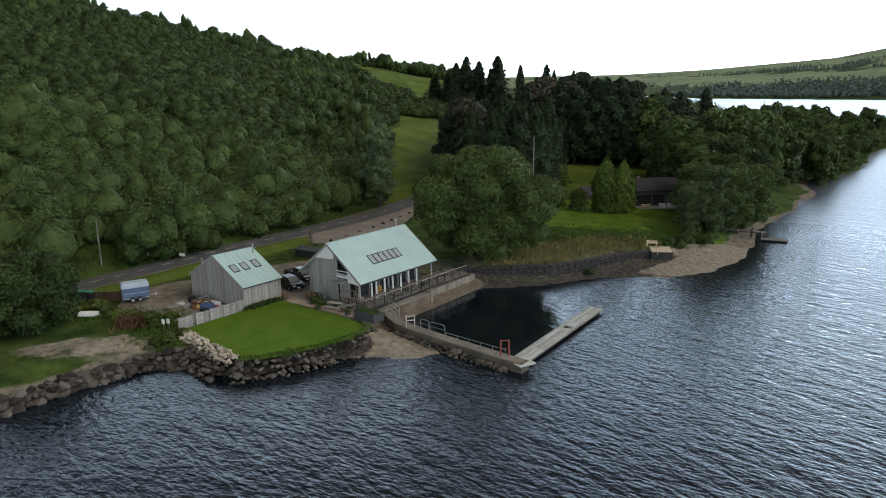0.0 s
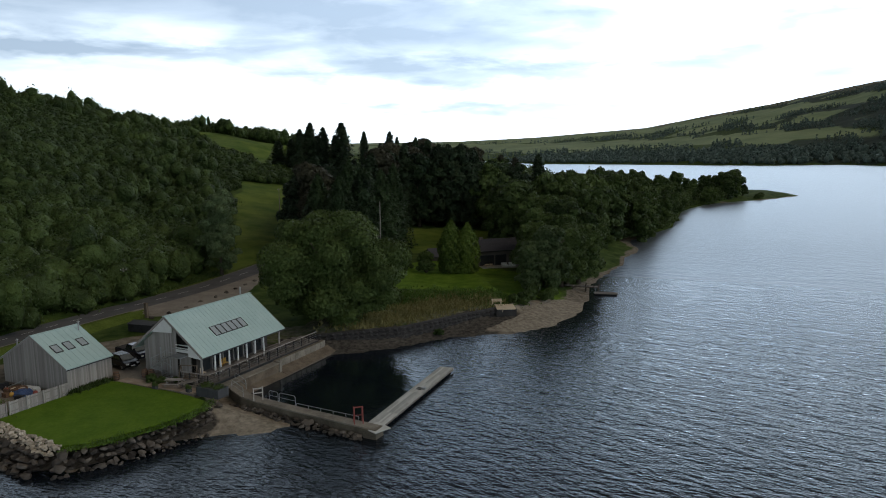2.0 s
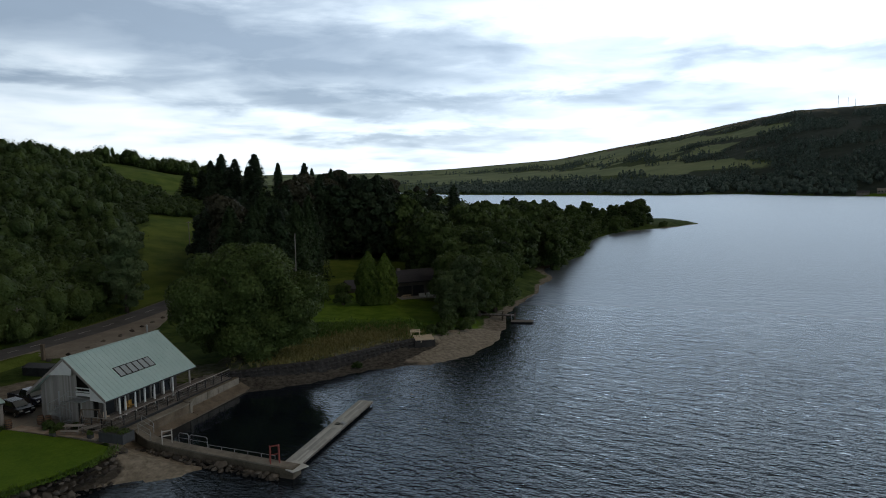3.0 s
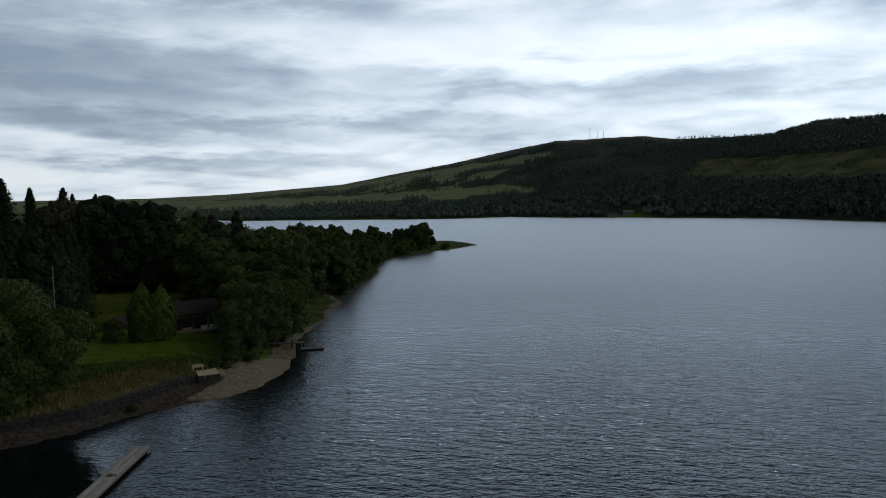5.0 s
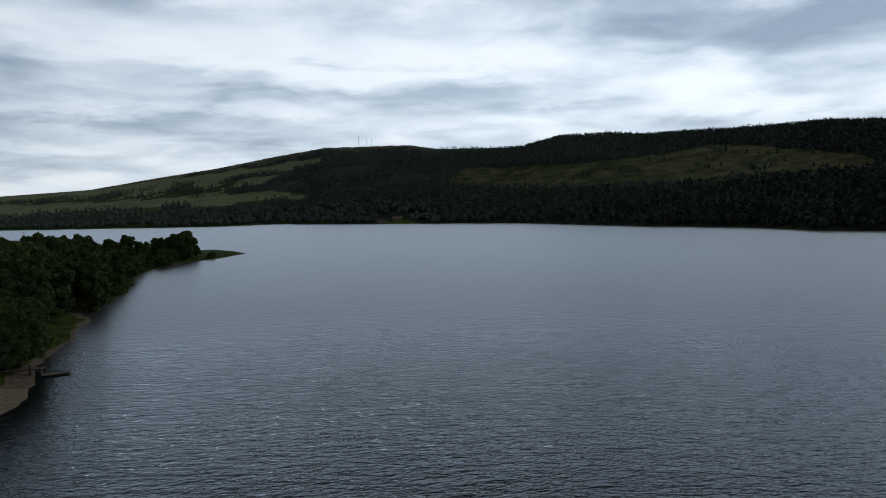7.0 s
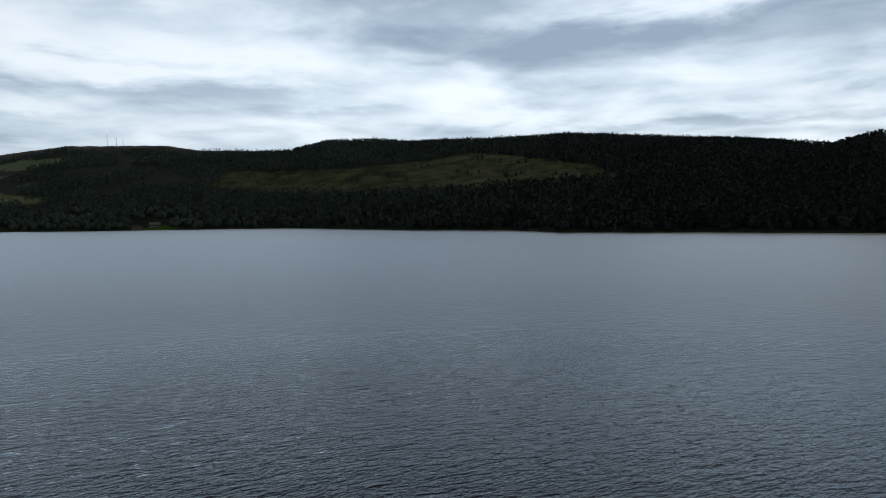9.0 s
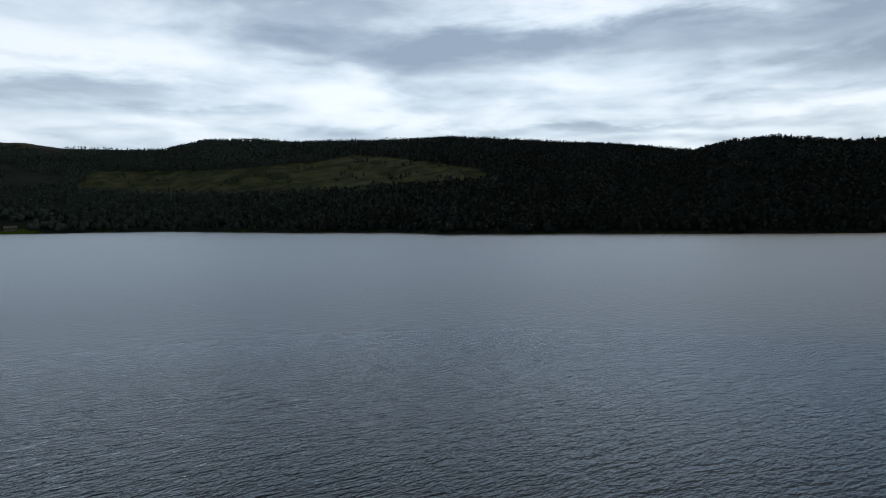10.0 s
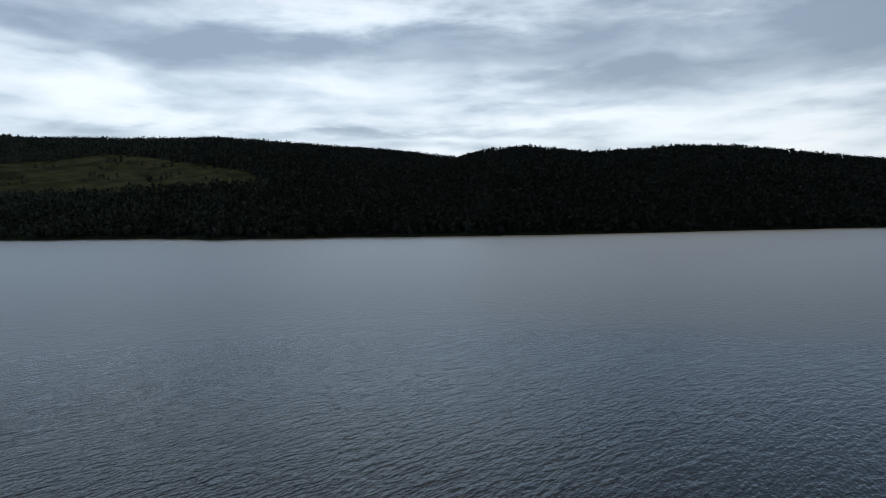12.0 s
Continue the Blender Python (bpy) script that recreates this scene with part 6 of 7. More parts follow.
foot = site_thing("pier_foot_stones", 0, 0, 0, "loose stones heaped against the pier foot", "rocks", kind="structure")
stones_along(foot, [(9.5, -0.9), (13, -1.2), (16.5, -1.5), (20, -1.8), (26.4, -2.3)], STONES, 2, 0.6, 0.5, (0.32, 0.12))


# ---------- fence, gate panels, poles, signs
def board_fence():
    f = site_thing("board_fence", -5.1, -16.4, 0, "grey weathered close-boarded timber fence beside the lawn", "fence")
    for y0, y1, lean in ((0.0, 1.75, 0.0), (2.05, 8.2, 0.0)):
        for z in (0.35, 1.05):
            part("rail", box(nb(), 0.03, 0.09, y0, y1, G + z, G + z + 0.09), M["weathered"], f)
        y = y0
        while y < y1 - 0.05:
            board(f, M["weathered"], rb.uniform(-0.01, 0.01), y, G - 0.1, 1.42 + rb.choice((0, 0.03, 0.06)), 1.42, 0.15, 0.025, "y")
            y += 0.162
        yy = y0
        while yy <= y1:
            part("post", box(nb(), 0.09, 0.19, yy, yy + 0.1, G - 0.2, G + 1.45), M["weathered"], f)
            yy += 1.7


board_fence()


def telegraph_pole(x, y, h, label, bar=True):
    p = world_thing("telegraph_pole", x, y, ground_z(x, y), label, "pole", "telegraph poles")
    bm = nb()
    bmesh.ops.create_cone(bm, cap_ends=True, segments=10, radius1=0.12, radius2=0.08, depth=h + 0.6, matrix=Matrix.Translation((0, 0, h / 2 - 0.3)))
    part("shaft", bm, M["pole_wood"], p)
    if bar:
        part("cross_arm", box(nb(), -0.5, 0.5, -0.05, 0.05, h - 0.45, h - 0.33), M["pole_wood"], p)
        for xx in (-0.4, 0.4):
            part("insulator", rod(nb(), (xx, 0, h - 0.33), (xx, 0, h - 0.2), 0.035), M["white"], p)


M["verge"] = material("verge_turf", (0.045, 0.075, 0.012), (0.13, 0.165, 0.035), 0.5, 0.95, 0.05, 6, fine=0.5, spec=0.06)
M["pole_wood"] = material("silvered_pole_timber", (0.15, 0.135, 0.12), (0.27, 0.255, 0.23), 1.5, 0.9, stretch=(3, 3, 0.3))
telegraph_pole(-45.8, 91.5, 6.0, "pale weathered timber pole at the woodland edge", False)
telegraph_pole(-25.6, 118.2, 5.3, "grey timber telegraph pole beside the road")
telegraph_pole(-1.8, 205, 7.5, "grey timber telegraph pole in the pasture")
telegraph_pole(17.0, 130, 13.2, "tall grey timber pole rising behind the great tree", False)


def road():
    path = [(-120, 20), (-90, 43), (-68, 62.5), (-54.5, 75), (-46.8, 83.2), (-38.6, 93.4), (-30.2, 104.8), (-21.6, 118.4), (-9.6, 139.5), (3, 163), (15, 187), (28, 214)]
    pts = []
    for i in range(len(path) - 1):
        a, b = Vector(path[i]), Vector(path[i + 1])
        for k in range(8):
            pts.append(a.lerp(b, k / 8))
    # soften the corners
    for _ in range(6):
        pts = [pts[0]] + [(pts[i - 1] + pts[i] * 2 + pts[i + 1]) / 4 for i in range(1, len(pts) - 1)] + [pts[-1]]
    zs = [max(ground_z(p.x + o, p.y) for o in (-2.5, 0, 2.5)) + 0.10 for p in pts]
    for _ in range(8):
        zs = [zs[0]] + [(zs[i - 1] + zs[i] * 2 + zs[i + 1]) / 4 for i in range(1, len(zs) - 1)] + [zs[-1]]
    nrm = []
    for i in range(len(pts)):
        d = (pts[min(i + 1, len(pts) - 1)] - pts[max(i - 1, 0)]).normalized()
        nrm.append(Vector((-d.y, d.x)))

    def strip(name, off0, off1, lift, i0, i1, mat, parent=None, f0=0.0, depth=0.0):
        v, f = [], []
        for i in range(i0, i1 + 1):
            for o in (off0, off1):
                q = pts[i] + nrm[i] * o
                v.append((q.x, q.y, zs[i] + lift))
        for i in range(i1 - i0):
            f.append((2 * i, 2 * i + 1, 2 * i + 3, 2 * i + 2))
        return mesh_object(name, v, f, M[mat], parent)

    r = strip("road", -2.8, 2.8, 0.0, 0, len(pts) - 1, "asphalt")
    tagged(r, "worn grey asphalt lane along the hill foot", "road", kind="structure")
    for s in (-2.8, 2.8):
        strip("road_edge", s - 0.25, s + 0.25, -0.02, 0, len(pts) - 1, "gravel", r)
        v, f = [], []
        for i in range(len(pts)):
            for far_out, drop in ((0.2, 0.03), (1.1, 0.12), (2.6, 0.0)):
                q = pts[i] + nrm[i] * (s + math.copysign(far_out, s))
                v.append((q.x, q.y, zs[i] - drop if far_out < 2 else min(zs[i] - 0.2, ground_z(q.x, q.y) - 0.08)))
        for i in range(len(pts) - 1):
            for k in range(2):
                f.append((3 * i + k, 3 * i + k + 1, 3 * i + k + 4, 3 * i + k + 3))
        tagged(mesh_object("road_verge", v, f, M["verge"]), "rough green grass verge beside the lane", "verge", kind="structure")
    for i in range(16, len(pts) - 12, 2):
        strip("lane_mark", -0.07, 0.07, 0.012, i, i + 1, "line_paint", r)
    # cobbled lay-by beside the road, with boulders along the kerb
    v, f = [], []
    sel = [i for i, p in enumerate(pts) if 111 < p.y < 143]
    for i in sel:
        along = (i - sel[0]) / (len(sel) - 1)
        wide = 8.0 * min(1.0, along / 0.18) ** 0.6 * min(1.0, (1 - along) / 0.4) ** 0.7 + 0.15
        for share in (0, 0.35, 0.7, 1):
            q = pts[i] + nrm[i] * (-2.9 - wide * share)
            low = ground_z(q.x, q.y)
            v.append((q.x, q.y, (zs[i] + 0.01) if share == 0 else (max(low + 0.09, zs[i] * (1 - share) + low * share) if share < 1 else low - 0.05)))
    for i in range(len(sel) - 1):
        for k in range(3):
            f.append((4 * i + k, 4 * i + k + 1, 4 * i + k + 5, 4 * i + k + 4))
    tagged(mesh_object("lay_by", v, f, M["gravel"]), "pale gravel lay-by beside the lane", "lay-by", kind="structure")


road()
for k, (x, y) in enumerate(((-22.1, 18.6), (-21.9, 21.7), (-22.3, 25.5), (-23.1, 29.3), (-23.4, 33.1), (-24.3, 36.5), (-25.3, 39.9), (-26.2, 43.4), (-27.0, 47.0))):
    w = SITE @ Vector((x - 1.0, y, 0))
    st = new("boulder", STONES[k % 7])
    st.matrix_basis = pose(w.x, w.y, ground_z(w.x, w.y) + 0.22, 10, 8, k * 70) @ Matrix.Diagonal((1.0, 0.9, 0.95, 1))
    tagged(st, "dark roadside boulder marking the lay-by edge", "boulder", "lay-by boulders")


M["post_wood"] = material("brown_weathered_timber", (0.10, 0.075, 0.055), (0.22, 0.175, 0.135), 1.5, 0.9, stretch=(3, 3, 0.3))


def gate_pillar():
    g = site_thing("timber_post", -24.4, 18.9, 1.9, "thick weathered timber post beside the lane", "post")
    part("shaft", box(nb(), -0.24, 0.24, -0.18, 0.18, -0.2, 2.0, 0.03), M["post_wood"], g)
    part("cap", box(nb(), -0.28, 0.28, -0.22, 0.22, 2.0, 2.12, 0.03), M["post_wood"], g)


gate_pillar()


def road_sign(place, face_w, face_h, h, label, turn):
    s = new("road_sign")
    s.matrix_basis = place
    tagged(s, label, "sign", "signs")
    part("pole", rod(nb(), (0, 0, -0.1), (0, 0, h), 0.04), M["steel"], s)
    part("plate", box(nb(), -face_w / 2, face_w / 2, -0.06, -0.03, h - face_h, h), M["white"], s, "plain pale sign plate")


road_sign(SITE @ pose(-29.0, -0.8, 1.95, 0, 0, 20), 0.95, 0.45, 1.7, "small pale road sign on a steel pole", 0)
road_sign(pose(-29.2, 69.6, 1.6, 0, 0, -20), 0.4, 0.5, 1.2, "small white notice board on a short post", 0)
road_sign(pose(-28.8, 69.9, 1.6, 0, 0, -20), 0.4, 0.5, 1.15, "small white notice board beside its twin", 0)

# ---------- vehicles
def wheel(parent, x, y, r=0.33, w=0.22):
    wh = new("wheel")
    wh.parent = parent
    wh.location = (x, y, r)
    bm = nb()
    bmesh.ops.create_cone(bm, cap_ends=True, segments=18, radius1=r, radius2=r, depth=w, matrix=Matrix.Rotation(radians(90), 4, "X"))
    bmesh.ops.bevel(bm, geom=[e for e in bm.edges], offset=0.03, segments=1, affect="EDGES")
    part("tyre", bm, M["rubber"], wh)
    part("rim", rod(nb(), (0, -w / 2 - 0.012, 0), (0, w / 2 + 0.012, 0), r * 0.62, 10), M["steel"], wh)


def extrude_profile(bm, profile, half, tuck=0.0, z_tuck=0.9):
    """A side outline (x, z) swept across the width, leaning in above z_tuck."""
    rows = []
    for s in (-1, 1):
        rows.append([bm.verts.new((x, s * (half - tuck * max(0, z - z_tuck)), z)) for x, z in profile])
    n = len(profile)
    bm.faces.new(rows[0]), bm.faces.new(rows[1][::-1])
    for i in range(n):
        bm.faces.new((rows[0][i], rows[1][i], rows[1][(i + 1) % n], rows[0][(i + 1) % n]))
    bmesh.ops.recalc_face_normals(bm, faces=bm.faces)
    bmesh.ops.bevel(bm, geom=list(bm.edges), offset=0.05, segments=2, affect="EDGES")
    return bm


def car(x, y, turn, paint, label, pickup=False):
    c = site_thing("pickup_truck" if pickup else "car", x, y, G + 0.05, label, "car", "parked cars", turn)
    if pickup:
        body = [(-2.6, 0.45), (2.5, 0.4), (2.6, 0.75), (2.45, 1.02), (1.35, 1.12), (-0.6, 1.14), (-2.6, 1.12)]
        cabin = [(1.45, 1.08), (0.75, 1.72), (-0.45, 1.78), (-0.75, 1.08)]
        glass = [(1.36, 1.14), (0.76, 1.66), (-0.4, 1.70), (-0.62, 1.14)]
    else:
        body = [(-2.05, 0.4), (2.05, 0.36), (2.12, 0.62), (1.95, 0.88), (1.0, 1.0), (-1.9, 1.02), (-2.12, 0.8)]
        cabin = [(1.15, 0.95), (0.35, 1.48), (-1.35, 1.52), (-2.0, 0.98)]
        glass = [(1.06, 1.0), (0.36, 1.43), (-1.25, 1.46), (-1.8, 1.02)]
    part("body", extrude_profile(nb(), body, 0.88), paint, c)
    part("cabin", extrude_profile(nb(), cabin, 0.80, 0.22), paint, c)
    part("side_window", extrude_profile(nb(), [(x_ * 0.9, z) for x_, z in glass], 0.812, 0.22), M["glass"], c, "dark side glass")
    part("windscreen", slab(nb(), [(cabin[0][0] + 0.03, -0.68, cabin[0][1] + 0.08), (cabin[0][0] + 0.03, 0.68, cabin[0][1] + 0.08),
                                   (cabin[1][0] + 0.06, 0.6, cabin[1][1] - 0.03), (cabin[1][0] + 0.06, -0.6, cabin[1][1] - 0.03)], 0.03), M["windscreen"], c, "windscreen with sky reflection in its colour")
    if pickup:
        part("load_bed", box(nb(), -2.5, -0.85, -0.75, 0.75, 1.02, 1.16), M["inside"], c, "dark open load bed")
    front, rear = body[1][0], body[0][0]
    for s in (-0.62, 0.62):
        part("headlight", box(nb(), front - 0.08, front + 0.09, s - 0.17, s + 0.17, 0.66, 0.82, 0.03), M["lamp_clear"], c, "clear headlight")
        part("tail_light", box(nb(), rear - 0.05, rear + 0.05, s - 0.12, s + 0.12, 0.72, 0.92, 0.02), M["lamp_red"], c, "red tail light")
    for x_ in (rear + 0.75, front - 0.78):
        for y_ in (-0.8, 0.8):
            wheel(c, x_, y_)
    part("number_plate", box(nb(), front + 0.06, front + 0.09, -0.25, 0.25, 0.45, 0.56), M["white"], c, "blank pale plate")


# greyed base colour puts the sky's reflection into the windscreens
M["windscreen"] = material("sky_pale_windscreen", (0.10, 0.12, 0.13), (0.16, 0.18, 0.19), 1.0, 0.08, spec=0.8)
car(-7.9, 0.9, -12, M["black_car"], "small black hatchback parked on the gravel yard")
car(-9.6, 3.9, -8, M["navy_car"], "dark blue pickup truck with an open bed", True)


def horse_trailer():
    t = world_thing("horse_trailer", -36.6, 80.2, ground_z(-36.6, 80.2) + 0.03, "blue twin-axle horse trailer with a rounded grey roof", "trailer", turn=30)
    part("body", box(nb(), -1.45, 1.45, -0.85, 0.85, 0.42, 1.75, 0.03), M["trailer_blue"], t)
    for z in (0.44, 1.05, 1.72):
        part("trim", box(nb(), -1.49, 1.49, -0.88, 0.88, z, z + 0.05), M["trailer_roof"], t)
    for x in (-1.46, -0.5, 0.48, 1.42):
        part("rib", box(nb(), x, x + 0.05, -0.885, 0.885, 0.42, 1.75), M["trailer_blue"], t)
    bm = nb()
    prof = [(-1.5, 1.74), (1.5, 1.74), (1.5, 2.12), (1.36, 2.3), (-1.36, 2.3), (-1.5, 2.12)]
    extrude_profile(bm, prof, 0.9, 0.35, 1.8)
    part("roof", bm, M["trailer_roof"], t, "rounded grey-blue roof")
    for x in (-0.42, 0.38):
        for y in (-0.9, 0.9):
            wheel(t, x, y, 0.3, 0.2)
    part("mudguard", box(nb(), -0.8, 0.78, -1.0, 1.0, 0.6, 0.66, 0.02), M["dark"], t)
    part("drawbar", rod(nb(), (1.4, 0, 0.45), (2.5, 0, 0.45), 0.05), M["steel"], t)
    part("jockey_wheel", rod(nb(), (2.3, 0, 0.0), (2.3, 0, 0.7), 0.05), M["steel"], t)
    for y in (-0.6, 0.6):
        part("tail_light", box(nb(), -1.52, -1.46, y - 0.1, y + 0.1, 0.55, 0.65), M["lamp_red"], t, "red tail light")


horse_trailer()


# ---------- yard clutter
def barrel(x, y, label):
    b = site_thing("barrel", x, y, G + 0.04, label, "barrel", "barrels")
    bm = nb()
    prof = [(0.27, 0.0), (0.34, 0.3), (0.36, 0.45), (0.34, 0.6), (0.28, 0.9)]
    rings = [[bm.verts.new((r * math.cos(a), r * math.sin(a), z)) for a in [math.tau * k / 14 for k in range(14)]] for r, z in prof]
    for p, q in zip(rings, rings[1:]):
        for k in range(14):
            bm.faces.new((p[k], p[(k + 1) % 14], q[(k + 1) % 14], q[k]))
    bm.faces.new(rings[0][::-1]), bm.faces.new(rings[-1])
    part("stave_shell", bm, M["barrel_wood"], b)
    for r, z in ((0.31, 0.12), (0.355, 0.36), (0.355, 0.54), (0.31, 0.78)):
        part("hoop", rod(nb(), (0, 0, z - 0.025), (0, 0, z + 0.025), r + 0.012, 14), M["dark"], b)


barrel(-4.5, -2.9, "old oak barrel standing at the shed corner")
barrel(-2.5, -0.9, "old oak barrel beside the boathouse stair")
barrel(-1.7, -0.7, "old oak barrel beside another barrel")


def dinghy(place, mat, length, label, upturned=False):
    d = new("dinghy")
    d.matrix_basis = place
    tagged(d, label, "boat", "small boats")
    bm = nb()
    rows = []
    for k in range(9):
        s = k / 8
        x = (s - 0.5) * length
        w = 0.62 * math.sin(math.pi * (0.16 + 0.66 * s)) ** 0.7 if s < 0.999 else 0.05
        w = w * (1 - 0.85 * max(0, (s - 0.7) / 0.3) ** 2)
        keel = 0.05 + 0.25 * max(0, (s - 0.7) / 0.3) ** 2
        rows.append([bm.verts.new((x, y, z)) for y, z in ((-w, 0.5 + 0.1 * s), (-w * 0.8, 0.2 + keel * 0.5), (0, keel), (w * 0.8, 0.2 + keel * 0.5), (w, 0.5 + 0.1 * s))])
    for a, b in zip(rows, rows[1:]):
        for k in range(4):
            bm.faces.new((a[k], a[k + 1], b[k + 1], b[k]))
    bm.faces.new(rows[0])
    bmesh.ops.recalc_face_normals(bm, faces=bm.faces)
    bmesh.ops.solidify(bm, geom=list(bm.faces), thickness=0.04)
    hull = part("hull", bm, mat, d, "", True)
    if not upturned:
        for x in (-0.2 * length, 0.12 * length):
            part("thwart", box(nb(), x - 0.1, x + 0.1, -0.5, 0.5, 0.38, 0.42), M["tan_wood"], d)


dinghy(SITE @ pose(-10.7, -9.9, G + 0.05, 0, 0, 25), M["barrel_wood"], 2.4, "faded red-brown dinghy lying by the shed")
dinghy(SITE @ pose(-9.9, -8.9, G + 0.62, 180, 0, 10), M["white"], 2.4, "upturned white tender beside the shed wall", True)
dinghy(pose(-39.4, 74.7, ground_z(-39.4, 74.7) + 0.62, 180, 4, 14), M["white"], 3.2, "upturned white rowing boat under the tree", True)


def tarp_heap():
    t = site_thing("tarpaulin_heap", -9.3, -10.1, G, "crumpled blue tarpaulin over stored gear", "tarpaulin")
    bm = nb()
    bmesh.ops.create_grid(bm, x_segments=12, y_segments=10, size=0.5, matrix=Matrix.Diagonal((2.4, 1.7, 1, 1)))
    for v in bm.verts:
        e = 1 - max(abs(v.co.x) / 1.2, abs(v.co.y) / 0.85)
        v.co.z = 0.04 + 0.75 * min(1, max(0, e) * 2.4) ** 0.7 * (0.65 + 0.45 * noise.noise(v.co * 1.9)) + 0.06 * noise.noise(v.co * 6)
    part("cover", bm, M["tarp"], t)
    p = site_thing("timber_stack", -12.6, -10.9, G, "pale painted timber boards stacked on the ground", "timber")
    for k in range(4):
        part("plank", box(nb(), -1.1 + 0.1 * k, 1.0 + 0.08 * k, -0.35 + 0.05 * k, -0.05 + 0.06 * k, 0.06 * k, 0.06 * k + 0.05), M["white"], p)
    r = site_thing("boat_trolley", -11.6, -9.4, G, "grey metal boat trolley leaning by the shed", "trolley", turn=20)
    for y in (-0.5, 0.5):
        part("side_rail", rod(nb(), (-1.0, y, 0.3), (1.0, y, 1.1), 0.04), M["steel"], r)
    for k in range(5):
        part("cross_bar", rod(nb(), (-1.0 + 0.5 * k, -0.5, 0.3 + 0.2 * k), (-1.0 + 0.5 * k, 0.5, 0.3 + 0.2 * k), 0.03), M["steel"], r)
    part("prop", rod(nb(), (1.0, 0, 0.0), (1.0, 0, 1.1), 0.04), M["steel"], r)
    for y in (-0.55, 0.55):
        part("wheel", rod(nb(), (-0.95, y - 0.06, 0.22), (-0.95, y + 0.06, 0.22), 0.22, 12), M["rubber"], r)
    k_ = site_thing("oil_tank", -17.6, -5.6, G, "black oil storage tank beside the shed", "tank")
    part("tank_body", box(nb(), -0.8, 0.8, -0.7, 0.7, 0.1, 1.75, 0.12), M["dark"], k_)
    part("plinth", box(nb(), -0.9, 0.9, -0.8, 0.8, 0, 0.12), M["concrete"], k_)
    part("lid", rod(nb(), (0.3, 0, 1.74), (0.3, 0, 1.84), 0.2, 12), M["dark"], k_)
    g = site_thing("gas_bottle", -16.2, -7.3, G, "grey gas bottle by the shed corner", "gas bottle")
    part("cylinder", rod(nb(), (0, 0, 0), (0, 0, 1.0), 0.22, 12), M["steel"], g)
    part("valve", rod(nb(), (0, 0, 1.0), (0, 0, 1.18), 0.06, 8), M["dark"], g)

    for k, (x, y, sx, sy, sz, mat, lab) in enumerate(((-10.4, -11.2, 0.7, 0.5, 0.45, "barrel_wood", "brown wooden crate in the yard heap"), (-8.6, -11.0, 0.8, 0.5, 0.35, "dark", "dark plastic crate in the yard heap"),
                                                      (-11.3, -11.4, 0.6, 0.6, 0.5, "weathered", "grey wooden crate in the yard heap"), (-9.0, -9.0, 0.6, 0.45, 0.5, "white", "white plastic box beside the shed"),
                                                      (-13.2, -9.6, 0.7, 0.5, 0.6, "dark", "dark plastic crate beside the shed"))):
        c = site_thing("crate", x, y, G + 0.04, lab, "crate", "crates", k * 23)
        part("crate_body", box(nb(), -sx / 2, sx / 2, -sy / 2, sy / 2, 0, sz, 0.02), M[mat], c)
        for z in (0.08, sz - 0.14):
            part("batten", box(nb(), -sx / 2 - 0.02, sx / 2 + 0.02, -sy / 2 - 0.02, sy / 2 + 0.02, z, z + 0.06), M[mat], c)
    for k, (x, y) in enumerate(((-10.0, -10.9), (-8.2, -9.6), (-12.0, -10.2))):
        b = site_thing("buoy", x, y, G + 0.27, "faded round mooring buoy in the yard heap", "buoy", "buoys", k * 40)
        bm = nb()
        bmesh.ops.create_uvsphere(bm, u_segments=12, v_segments=8, radius=0.25)
        part("float", bm, M["red"] if k else M["ochre"], b, "", True)
        part("eye", rod(nb(), (0, 0, 0.23), (0, 0, 0.34), 0.05), M["steel"], b)
    for k, (x, y, t) in enumerate(((-13.0, -12.2, 70), (-14.0, -10.6, 100))):
        q = site_thing("pallet", x, y, G + 0.04, "weathered timber pallet on the gravel", "pallet", "pallets", t)
        for i in range(6):
            part("slat", box(nb(), -0.6, 0.6, -0.5 + i * 0.18, -0.4 + i * 0.18, 0.1, 0.125), M["weathered"], q)
        for yy in (-0.55, 0, 0.5):
            part("runner", box(nb(), yy - 0.05, yy + 0.05, -0.5, 0.5, 0, 0.1), M["weathered"], q)


tarp_heap()


def log_store():
    b = site_thing("log_store", -18.4, 13.0, G + 0.04, "low black timber store behind the parked cars", "store", turn=8)
    part("back_wall", box(nb(), -2.0, 2.0, 0.5, 0.58, 0, 1.45), M["dark"], b)
    for x in (-2.0, 1.92):
        part("side_wall", box(nb(), x, x + 0.08, -0.6, 0.5, 0, 1.35), M["dark"], b)
    part("front_wall", box(nb(), -1.92, 1.92, -0.6, -0.52, 0, 1.1), M["dark"], b)
    part("lid", slab(nb(), [(-2.1, -0.72, 1.2), (2.1, -0.72, 1.2), (2.1, 0.66, 1.5), (-2.1, 0.66, 1.5)], 0.06), M["dark"], b)


log_store()


def wheelie_bin(x, y, label):
    b = site_thing("wheelie_bin", x, y, 1.62, label, "bin", "bins", 20)
    bm = nb()
    made = box(bm, -0.5, 0.5, -0.4, 0.4, 0.12, 1.15)
    for v in bm.verts:
        if v.co.z < 0.5:
            v.co.x *= 0.82
            v.co.y *= 0.82
    part("bin_body", bm, M["dark"], b)
    part("lid", box(nb(), -0.55, 0.55, -0.46, 0.44, 1.15, 1.28, 0.04), M["green_bin"], b, "bright green lid")
    for xx in (-0.4, 0.4):
        part("wheel", rod(nb(), (xx - 0.05, 0.36, 0.12), (xx + 0.05, 0.36, 0.12), 0.12, 10), M["rubber"], b)


